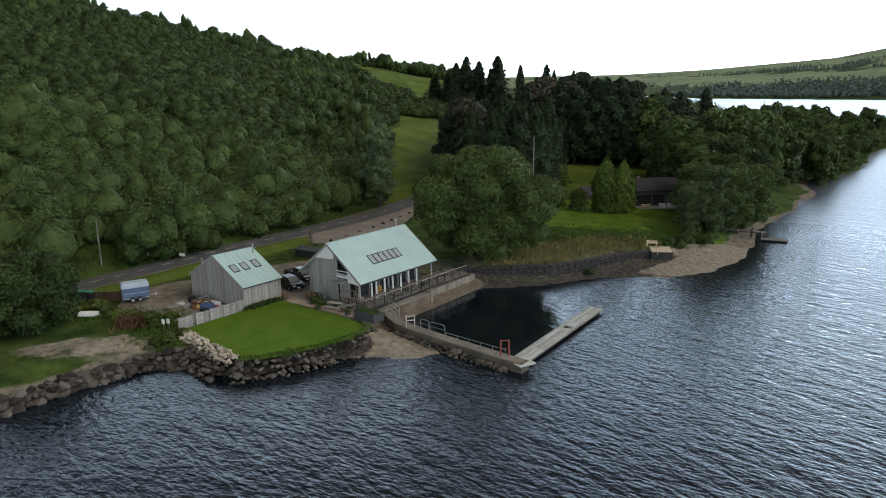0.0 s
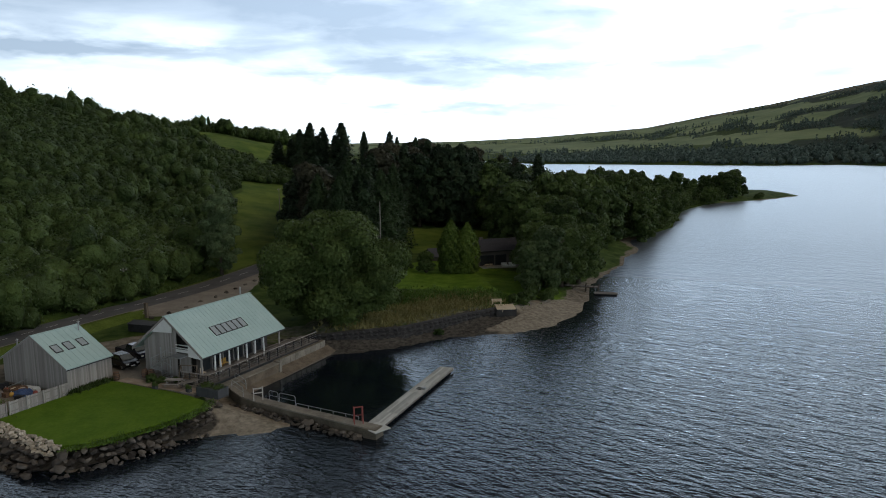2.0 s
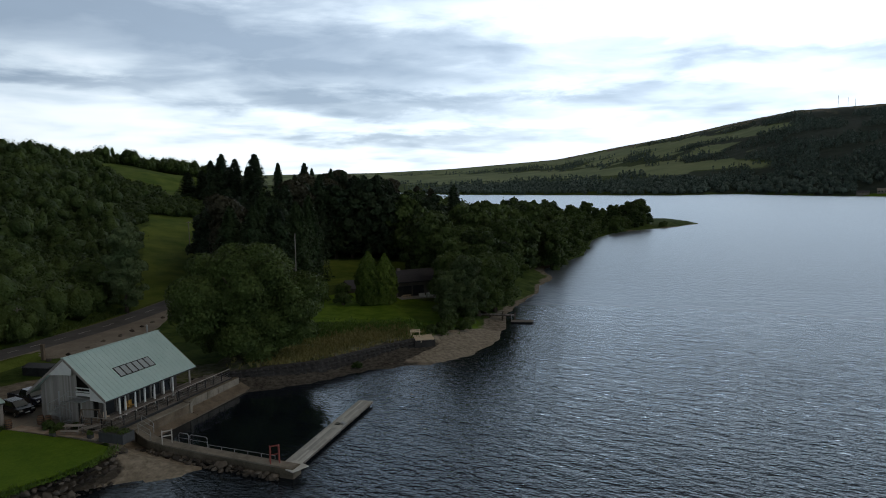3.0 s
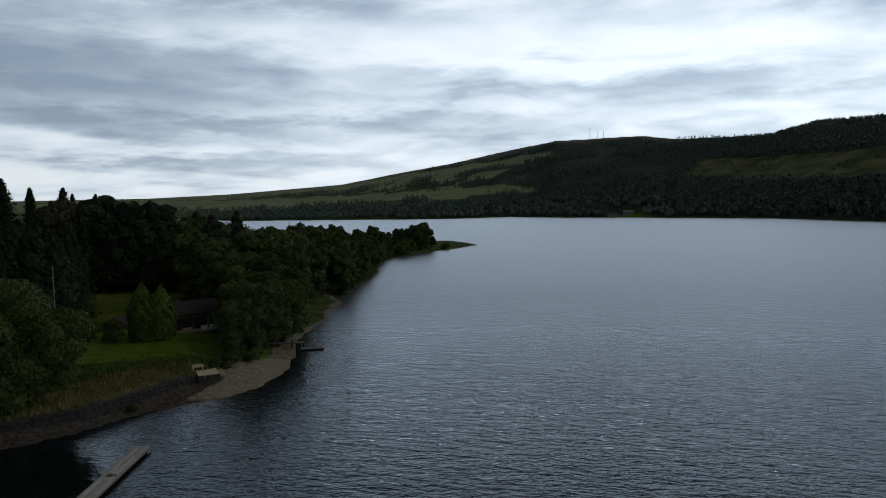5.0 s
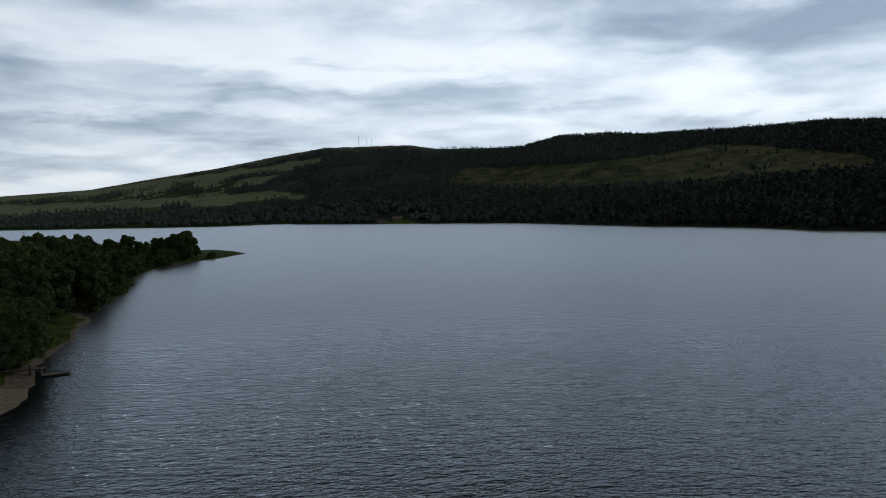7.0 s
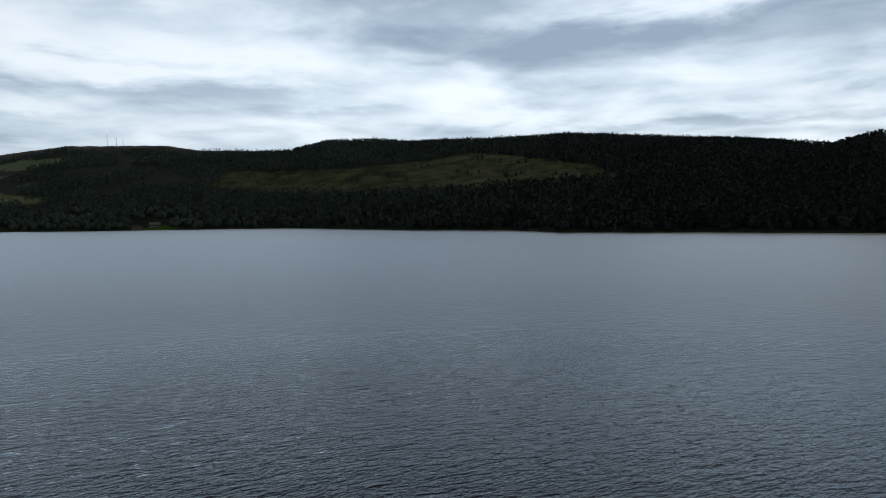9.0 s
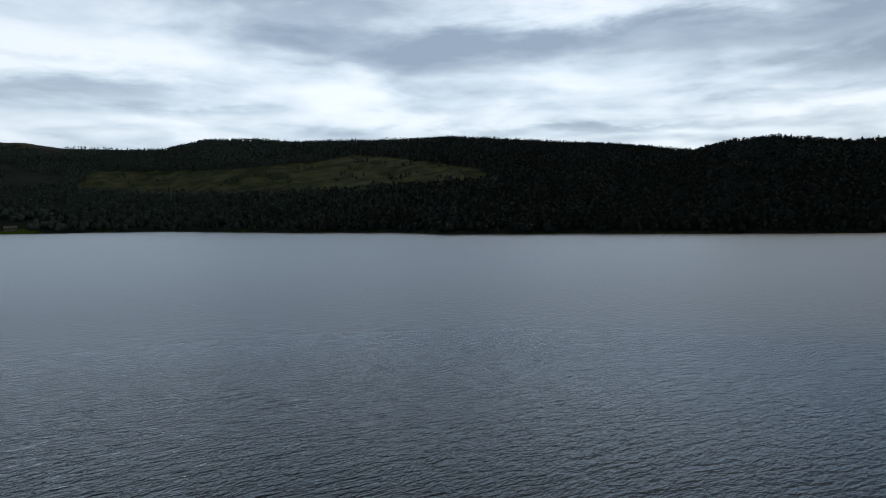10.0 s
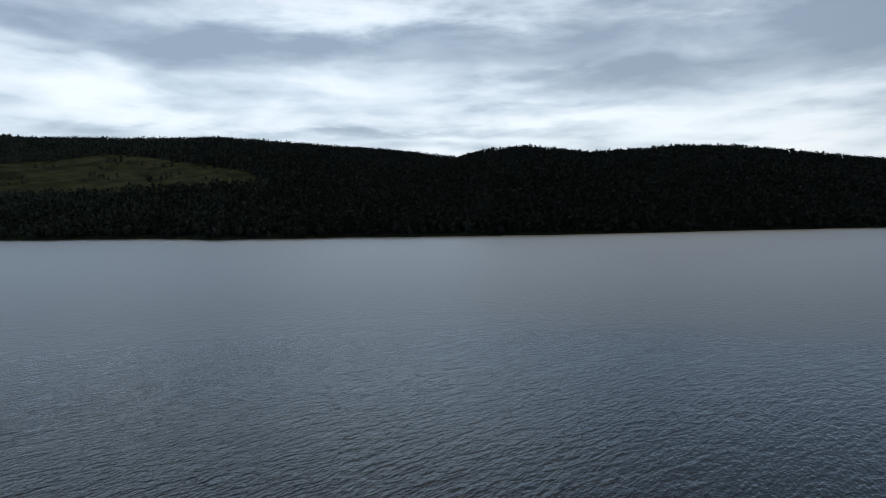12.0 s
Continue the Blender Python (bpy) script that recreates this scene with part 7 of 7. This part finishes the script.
wheelie_bin(-24.7, -17.2, "large bin with a bright green lid by the gate")
wheelie_bin(-23.3, -16.6, "large bin with a bright green lid beside another")


def gate_fence():
    f = site_thing("brown_panel_fence", -22.6, -16.4, 1.6, "brown stained timber fence panel beside the bins", "fence", turn=38)
    for k in range(28):
        bd = board(f, M["brown_board"], k * 0.16, 0, 0, 1.25, 1.25 + rb.uniform(-0.05, 0.05), 0.145, 0.03, "x")
    for x in (0, 2.2, 4.4):
        part("post", box(nb(), x - 0.05, x + 0.05, 0.04, 0.14, -0.1, 1.35), M["brown_board"], f)


M["brown_board"] = material("brown_stained_boards", (0.05, 0.032, 0.022), (0.13, 0.085, 0.06), 1.2, 0.85, stretch=(3, 3, 0.3), per="object")
gate_fence()


def planter(x, y, sx, sy, h, label, turn=0.0):
    p = site_thing("planter", x, y, G, label, "planter", "planters", turn)
    part("trough", box(nb(), -sx / 2, sx / 2, -sy / 2, sy / 2, 0, h, 0.03), M["slate_box"], p)
    rng = np.random.default_rng(int(abs(x) * 10) + 3)
    q, hearts = lobes_cloud(rng, [(-sx * 0.25, 0, h, sx * 0.28, sy * 0.5, 0.3), (sx * 0.25, 0, h, sx * 0.28, sy * 0.5, 0.25)], 260, 0.16, 0.7, -0.1)
    crown_object("foliage", q, hearts, M["leaf_oak"], p)


M["slate_box"] = material("dark_slate_boards", (0.035, 0.038, 0.042), (0.085, 0.09, 0.095), 1.5, 0.8, stretch=(1, 1, 0.4))
planter(8.6, -2.3, 2.9, 1.5, 0.95, "dark slate-grey planter box at the head of the pier")
planter(1.6, -3.2, 0.5, 0.4, 0.4, "small dark planter beside the paving")
planter(5.8, -2.7, 0.5, 0.4, 0.5, "small dark planter at the paving end")


def paving():
    p = site_thing("paving", 0, 0, 0, "pinkish sandstone paving path beside the lawn", "paving", kind="structure")
    bm = nb()
    box(bm, 0, 0.86, 0, 0.66, -0.05, 0.0)
    me = bpy.data.meshes.new("slab")
    bm.to_mesh(me)
    bm.free()
    me.materials.append(M["paving"])
    for i in range(12):
        for j in range(2):
            ob = new("slab", me)
            ob.parent = p
            ob.location = (-4.0 + i * 0.88, -3.25 + j * 0.68 + 0.03 * i, 1.73 + rb.uniform(-0.006, 0.006))


paving()


def picnic_table(x, y, turn, label, mat="deck", z=1.87, frame_=SITE):
    t = new("picnic_table")
    t.matrix_basis = frame_ @ pose(x, y, z, 0, 0, turn)
    tagged(t, label, "table", "picnic tables")
    for k in range(5):
        part("top_board", box(nb(), -0.9, 0.9, -0.37 + k * 0.15, -0.235 + k * 0.15, 0.72, 0.76), M[mat], t)
    for s in (-1, 1):
        for k in range(2):
            part("bench_board", box(nb(), -0.9, 0.9, s * 0.72 - 0.14 + k * 0.145, s * 0.72 - 0.005 + k * 0.145, 0.42, 0.46), M[mat], t)
        for x_ in (-0.65, 0.65):
            part("leg", slab(nb(), [(x_ - 0.03, s * 0.25, 0.72), (x_ + 0.03, s * 0.25, 0.72), (x_ + 0.03, s * 0.62, 0.02), (x_ - 0.03, s * 0.62, 0.02)], 0.1), M[mat], t)
    for x_ in (-0.65, 0.65):
        part("bearer", box(nb(), x_ - 0.03, x_ + 0.03, -0.8, 0.8, 0.33, 0.42), M[mat], t)


for k, y in enumerate((0.6, 3.0, 5.5, 8.2, 11.2, 13.6, 16.2)):
    picnic_table(5.4, y, 90 + (k * 7) % 11 - 5, "weathered timber picnic table on the veranda deck")
picnic_table(2.9, -1.9, 20, "weathered timber picnic table on the yard", "weathered", G + 0.04)
picnic_table(4.9, -1.6, 75, "dark timber picnic table at the yard edge", "deck", G + 0.04)


def stacked_chairs(x, y, mat, label):
    c = site_thing("chair", x, y, 1.87, label, "chair", "veranda chairs", 90)
    part("seat", box(nb(), -0.23, 0.23, -0.23, 0.23, 0.42, 0.46, 0.01), M[mat], c)
    part("backrest", box(nb(), -0.23, 0.23, 0.2, 0.24, 0.46, 0.95, 0.01), M[mat], c)
    for xx in (-0.2, 0.2):
        for yy in (-0.2, 0.2):
            part("leg", rod(nb(), (xx, yy, 0), (xx, yy, 0.42), 0.02, 6), M[mat], c)


stacked_chairs(3.5, 5.2, "ochre", "yellow plastic chair on the veranda")
stacked_chairs(3.5, 4.6, "ochre", "yellow plastic chair beside another")
stacked_chairs(3.8, 1.4, "tan_wood", "pale timber chair on the veranda")


# ================= garden, wall and house =================
def garden_wall():
    w = world_thing("retaining_wall", 0, 0, 0, "dark wet stone retaining wall above the beach", "wall", kind="structure")
    path = [(-1.5, 90.6), (3, 92.0), (8, 92.0), (14.5, 92.2), (22, 96.0), (30.0, 99.7), (33.5, 100.4)]
    bm = nb()
    rings = []
    for i, (x, y) in enumerate(path):
        a, b = Vector(path[max(i - 1, 0)]), Vector(path[min(i + 1, len(path) - 1)])
        d = (b - a).normalized()
        s = Vector((-d.y, d.x))
        tz = 1.5 + 0.55 * min(1, i / 2)
        rings.append([bm.verts.new((x + s.x * o, y + s.y * o, z)) for o, z in ((-0.15, -1), (0.0, tz), (0.55, tz), (0.55, -1))])
    for p, q in zip(rings, rings[1:]):
        for k in range(4):
            bm.faces.new((p[k], p[(k + 1) % 4], q[(k + 1) % 4], q[k]))
    bm.faces.new(rings[0]), bm.faces.new(rings[-1][::-1])
    bmesh.ops.recalc_face_normals(bm, faces=bm.faces)
    part("core", bm, M["wet_wall"], w)
    part("abutment", box(nb(), 30.2, 33.4, 99.2, 101.6, -1.0, 1.88, 0.06), M["wet_wall"], w, "dark stone abutment under the platform")
    for i in range(len(path) - 1):
        a, b = Vector(path[i]), Vector(path[i + 1])
        d = b - a
        s = Vector((-d.y, d.x)).normalized()
        for row in range(3):
            t = rb.random() * 0.5
            while t < d.length:
                p = a + d.normalized() * t - s * 0.05
                ob = new("stone", rb.choice(DARK_STONES))
                ob.parent = w
                ob.matrix_basis = pose(p.x, p.y, 0.75 + row * 0.5 + rb.uniform(-0.06, 0.06), rb.uniform(-8, 8), rb.uniform(-8, 8), math.degrees(math.atan2(d.y, d.x))) @ Matrix.Diagonal((0.95, 0.5, 0.75, 1))
                t += rb.uniform(0.75, 1.05)


DARK_STONES = [boulder_mesh("stone", 40 + k, M["wet_wall"]) for k in range(4)]
garden_wall()


def bench_platform():
    p = world_thing("timber_platform", 31.9, 100.6, 1.86, "low pale fresh timber platform at the garden wall", "platform", turn=-10)
    planks(p, M["tan_wood"], -1.4, 1.5, -2.0, 1.3, 0.22, 0.24, "x", 2.9, 0.05)
    part("strut", rod(nb(), (-0.5, -1.85, 0.17), (-0.5, -1.05, -0.9), 0.06), M["tan_wood"], p)
    for y in (-1.7, 1.0):
        part("bearer", box(nb(), -1.35, 1.45, y - 0.06, y + 0.06, 0.03, 0.17), M["tan_wood"], p)
    b = world_thing("timber_bench", 31.2, 102.3, ground_z(31.2, 102.3), "pale timber bench on the lawn edge", "bench", turn=-10)
    part("seat", box(nb(), -0.8, 0.8, -0.22, 0.22, 0.45, 0.55, 0.02), M["tan_wood"], b)
    part("backrest", box(nb(), -0.8, 0.8, 0.22, 0.28, 0.6, 0.8, 0.02), M["tan_wood"], b)
    for x in (-0.65, 0.65):
        part("leg", box(nb(), x - 0.06, x + 0.06, -0.2, 0.26, 0, 0.6), M["tan_wood"], b)


bench_platform()


def garden_swing():
    g = site_thing("garden_swing", 3.7, -0.5, G + 0.04, "tan timber garden swing seat under an A-frame", "swing seat", turn=15)
    for x in (-1.0, 1.0):
        bm = nb()
        rod(bm, (x, -0.65, 0), (x * 0.92, 0, 1.95), 0.05), rod(bm, (x, 0.65, 0), (x * 0.92, 0, 1.95), 0.05)
        part("side_frame", bm, M["post_wood"], g)
    part("top_beam", rod(nb(), (-1.05, 0, 1.95), (1.05, 0, 1.95), 0.055), M["post_wood"], g)
    part("seat", box(nb(), -0.75, 0.75, -0.25, 0.25, 0.48, 0.54, 0.02), M["post_wood"], g)
    part("backrest", box(nb(), -0.75, 0.75, 0.24, 0.3, 0.56, 1.0, 0.02), M["post_wood"], g)
    for x in (-0.7, 0.7):
        part("chain", rod(nb(), (x, 0, 0.54), (x, 0, 1.95), 0.012, 5), M["steel"], g)


garden_swing()
for x, y, s in ((-0.4, -1.9, 0.42), (0.9, -1.7, 0.34), (2.2, -0.9, 0.3)):
    w = SITE @ Vector((x, y, 0))
    tagged(copy_thing(T_BUSH, pose(w.x, w.y, G, 0, 0, x * 90) @ Matrix.Scale(s, 4)), "small dark evergreen bush beside the stair foot", "bush", "yard bushes")


def jetty():
    j = world_thing("jetty", 0, 0, 0, "old grey timber jetty on posts", "jetty")
    a, b = Vector((46.4, 120.0)), Vector((54.2, 115.1))
    d = (b - a)
    n = 26
    s = Vector((-d.y, d.x)).normalized()
    ang = math.degrees(math.atan2(d.y, d.x))
    for k in range(n):
        p = a + d * (k + 0.5) / n
        pl = part("plank", box(nb(), -0.16, 0.16, -0.6, 0.6, 0, 0.05), M["deck"], j)
        pl.matrix_basis = pose(p.x, p.y, 1.05, 0, 0, ang)
    for k in range(5):
        p = a + d * k / 4
        for o in (-0.5, 0.5):
            part("pile", rod(nb(), (p.x + s.x * o, p.y + s.y * o, -1.2), (p.x + s.x * o, p.y + s.y * o, 1.5 if k > 2 else 1.05), 0.09), M["bark"], j)
    for o in (-0.5, 0.5):
        q, r = a + s * o, b + s * o
        part("beam", rod(nb(), (q.x, q.y, 0.96), (r.x, r.y, 0.96), 0.07, 6), M["bark"], j)
    f = world_thing("floating_platform", 54.6, 113.0, 0, "dark floating swim platform at the jetty end", "platform", turn=-28)
    part("float", box(nb(), -1.9, 1.9, -0.75, 0.75, -0.2, 0.25, 0.05), M["rubber"], f)
    planks(f, M["deck"], -2.0, 2.0, -0.85, 0.85, 0.33, 0.24, "x", 4.0, 0.06)
    part("ladder", rod(nb(), (-1.9, 0.6, 0.3), (-1.9, 0.6, 1.2), 0.03), M["steel"], f)


jetty()


def bungalow():
    gz_ = ground_z(43, 138)
    h = world_thing("bungalow", 41.9, 141.5, gz_, "long dark-clad bungalow with a slate roof", "house", turn=4)
    L, D, e, r = 8.0, 4.2, 3.45, 5.15
    walls = part("wall", box(nb(), -L, L, -D, D, -0.6, e), M["house_board"], h)
    bm = nb()
    for x in (-L + 0.02, L - 0.12):
        vs = [bm.verts.new(c) for c in ((x, -D, e), (x, D, e), (x, 0, r - 0.1))]
        ws = [bm.verts.new((v.co.x + 0.1, v.co.y, v.co.z)) for v in vs]
        bm.faces.new(vs), bm.faces.new(ws[::-1])
        for i in range(3):
            bm.faces.new((vs[i], ws[i], ws[(i + 1) % 3], vs[(i + 1) % 3]))
    bmesh.ops.recalc_face_normals(bm, faces=bm.faces)
    part("gable", bm, M["house_board"], h)
    for s in (-1, 1):
        roof = part("roof", slab(nb(), [(-L - 0.4, 0, r), (-L - 0.4, s * (D + 0.6), e - 0.2), (L + 0.4, s * (D + 0.6), e - 0.2), (L + 0.4, 0, r)], 0.15), M["slate"], h, "dark slate roof")
        for k in range(1, 12):
            t = k / 12
            part("slate_course", box(nb(), -L - 0.4, L + 0.4, s * (D + 0.6) * t - 0.02, s * (D + 0.6) * t + 0.02, r - (r - e + 0.2) * t, r - (r - e + 0.2) * t + 0.03), M["slate"], roof)
    part("fascia", box(nb(), -L - 0.4, L + 0.4, -D - 0.66, -D - 0.6, e - 0.42, e - 0.2), M["dark"], h)
    for x0, x1 in ((-7.2, -5.4), (-3.9, -1.0), (-0.6, 1.7), (3.0, 5.0)):
        win = new("window")
        win.parent = h
        part("frame", box(nb(), x0 - 0.07, x1 + 0.07, -D - 0.05, -D - 0.005, 0.25, 2.3), M["dark"], win)
        n = max(1, round((x1 - x0) / 1.0))
        for k in range(n):
            a = x0 + (x1 - x0) * k / n
            part("pane", box(nb(), a + 0.03, a + (x1 - x0) / n - 0.03, -D - 0.08, -D - 0.055, 0.3, 2.25), M["glass"], win)
    part("chimney", box(nb(), -2.6, -1.9, -0.3, 0.3, 4.4, 5.5, 0.02), M["house_board"], h)
    part("annex_wall", box(nb(), -L - 5.5, -L - 0.0, -1.6, 2.6, -0.6, 2.3), M["house_board"], h)
    for s, y0, y1 in ((-1, 0.5, -1.9), (1, 0.5, 2.9)):
        part("annex_roof", slab(nb(), [(-L - 5.8, y0, 3.7), (-L - 5.8, y1, 2.2), (-L + 0.1, y1, 2.2), (-L + 0.1, y0, 3.7)], 0.12), M["slate"], h)
    part("terrace", box(nb(), -4.2, 5.0, -D - 2.6, -D, -0.6, 0.12), M["weathered"], h, "pale timber terrace")
    picnic_table(39.6, 135.0, 10, "pale timber table on the bungalow terrace", "tan_wood", gz_ + 0.05, Matrix.Identity(4))
    for x in (43.0, 44.6):
        s = world_thing("garden_sofa", x, 135.4, gz_ + 0.03, "pale grey garden sofa on the terrace", "sofa", "garden sofas", 4)
        part("seat", box(nb(), -0.65, 0.65, -0.4, 0.4, 0.1, 0.45, 0.06), M["white"], s)
        part("backrest", box(nb(), -0.65, 0.65, 0.25, 0.45, 0.45, 0.85, 0.06), M["white"], s)


bungalow()


def far_cottage():
    x, y = 699.0, 557.0
    z = ground_z(x, y)
    c = world_thing("cottage", x, y, z, "distant pale cottage with a grey roof on the far shore", "house", turn=-52)
    part("wall", box(nb(), -6, 6, -3, 3, -2, 2.8), M["concrete"], c)
    for s in (-1, 1):
        part("roof", slab(nb(), [(-6.4, 0, 5.2), (-6.4, s * 3.4, 2.6), (6.4, s * 3.4, 2.6), (6.4, 0, 5.2)], 0.25), M["concrete"], c)
    for k in (-5, -2, 1, 4):
        part("window", box(nb(), k, k + 1.3, -3.06, -3.0, 0.8, 2.3), M["glass"], c)
    s = world_thing("barn", x - 12, y + 15, ground_z(x - 12, y + 15), "distant low pale outbuilding beside the cottage", "house", turn=-52)
    part("wall", box(nb(), -6, 6, -2.5, 2.5, -2, 2.6), M["concrete"], s)
    for q in (-1, 1):
        part("roof", slab(nb(), [(-6.3, 0, 4.4), (-6.3, q * 2.9, 2.5), (6.3, q * 2.9, 2.5), (6.3, 0, 4.4)], 0.2), M["slate"], s)
    for k, (az, hh) in enumerate(((-48.5, 26), (-49.1, 19), (-49.55, 16))):
        d = 1905.0
        mx, my = -math.sin(radians(az)) * d, math.cos(radians(az)) * d
        m = world_thing("radio_mast", mx, my, ground_z(mx, my) - 1, "thin distant radio mast on the hilltop", "mast", "radio masts")
        part("shaft", rod(nb(), (0, 0, 0), (0, 0, hh + 4), 0.45, 6), M["steel"], m)
        part("aerial", rod(nb(), (-1.2, 0, hh), (1.2, 0, hh), 0.3, 6), M["steel"], m)


far_cottage()


# ================= grasses and weeds =================
def tufts(name, label, x, y, z, h, mat, rng, spread=0.25):
    """Upright blades, three to a place."""
    n = len(x)
    k = 4
    base = np.stack([np.repeat(x, k), np.repeat(y, k), np.repeat(z, k)], -1) + np.concatenate([rng.normal(scale=spread * 0.6, size=(n * k, 2)), np.zeros((n * k, 1))], 1)
    hh = np.repeat(h, k) * (0.5 + 0.8 * rng.random(n * k))
    a = rng.random(n * k) * math.tau
    w = np.stack([np.cos(a), np.sin(a), 0 * a], -1) * (0.04 + 0.09 * hh)[:, None]
    tip = base + np.concatenate([rng.normal(scale=0.3, size=(n * k, 2)) * hh[:, None], hh[:, None]], 1)
    tri = np.stack([base - w, base + w, tip], 1).reshape(-1, 3)
    ob = quads_object(name, tri, n * k, M[mat], None, True)
    return tagged(ob, label, "grass", kind="stuff")


rg = np.random.default_rng(12)


def along_path(path, n, out, frame_=None):
    pts = np.array(path, float)
    seg = np.linalg.norm(np.diff(pts, axis=0), axis=1)
    k = rg.choice(len(seg), n, p=seg / seg.sum())
    t = rg.random(n)
    p = pts[k] + (pts[k + 1] - pts[k]) * t[:, None] + rg.normal(scale=out, size=(n, 2))
    if frame_ is not None:
        m = np.array(frame_)
        p = p @ m[:2, :2].T + m[:2, 3]
    return p[:, 0], p[:, 1]


x, y = along_path([(6.4, -17.2), (7.6, -15.9), (9.0, -13.0), (9.9, -10.4), (10.4, -8.0), (10.3, -5.4), (9.6, -3.9)], 620, 0.42, SITE)
tufts("lawn_fringe", "unmown grass fringe hanging over the boulders", x, y, np.full(len(x), 1.56), 0.10 + 0.22 * rg.random(len(x)) ** 2, "grass_blade", rg)
x, y = along_path([(-5.2, -8.3), (-5.0, -5.6), (-4.9, -3.4)], 260, 0.25, SITE)
tufts("wall_weeds", "green weeds along the shed wall", x, y, np.full(len(x), 1.65), np.full(len(x), 0.5), "leaf_oak", rg)
x, y = along_path([(-31, 67.6), (-28.5, 69.5), (-30, 74), (-38, 74.5), (-46, 76)], 1300, 1.3)
tufts("rough_grass", "rough green grass behind the boulder bank", x, y, height(x, y) - 0.05, 0.2 + 0.22 * rg.random(len(x)), "grass_blade", rg)
x, y = along_path([(-34.6, 72.0), (-33.0, 71.6), (-32.2, 72.4)], 190, 0.7)
tufts("brown_docks", "rust-brown dock stems in the rough grass", x, y, height(x, y) - 0.05, 0.6 + 0.5 * rg.random(len(x)), "brown_weed", rg)
T_SCRUB = settle(shrub(29, 1.5, 2.6, "leaf_scrub", 1500, 0.16), -31.2, 71.6)
tagged(T_SCRUB, "low yellow-green scrub bush in the rough grass", "bush", "scrub bushes")
for x, y, sc in ((-28.0, 67.2, 0.85), (-28.9, 66.6, 0.7), (-29.6, 72.6, 0.8), (-36.0, 73.9, 0.8), (-37.6, 75.0, 0.9), (-39.6, 76.6, 1.0), (-34.6, 74.6, 0.6), (-30.4, 70.2, 0.55), (-41.0, 74.8, 0.8), (-26.9, 68.6, 0.5)):
    stand(T_SCRUB, x, y, sc, x * 57, 0.1)
x, y = along_path([(8, 95), (15, 97.5), (20, 102), (25, 104), (29, 105)], 2600, 2.3)
on_bank = height(x, y) > 1.75
x, y = x[on_bank], y[on_bank]
tufts("dry_bank_grass", "dry straw-coloured grass on the garden bank", x, y, height(x, y) - 0.05, 0.3 + 0.4 * rg.random(len(x)), "dry_grass", rg)
x, y = along_path([(14, 105), (20, 110), (26, 109), (31, 107.5), (35, 106)], 1500, 2.0)
tufts("bank_grass", "long green grass above the garden bank", x, y, height(x, y) - 0.05, 0.3 + 0.3 * rg.random(len(x)), "grass_blade", rg)
x, y = along_path([(-49, 78), (-42.5, 86), (-34, 97.5), (-25.5, 109.5)], 1500, 0.5)
tufts("verge_grass", "green verge grass along the lane", x - 0.6, y + 0.2, height(x, y), 0.25 + 0.3 * rg.random(len(x)), "grass_blade", rg)
x, y = along_path([(-56, 80), (-49.5, 86.5), (-41.5, 97), (-33.2, 108.5), (-24, 123), (-12.5, 143)], 2400, 0.8)
tufts("woodland_edge_grass", "tall grass and bracken at the woodland edge", x - 1, y + 0.6, height(x, y), 0.3 + 0.5 * rg.random(len(x)), "leaf_oak", rg)
stand(T_BUSH, 20.1, 93.4, 0.42, 10)
stand(T_BUSH, -45.5, 67.5, 0.75, 80)
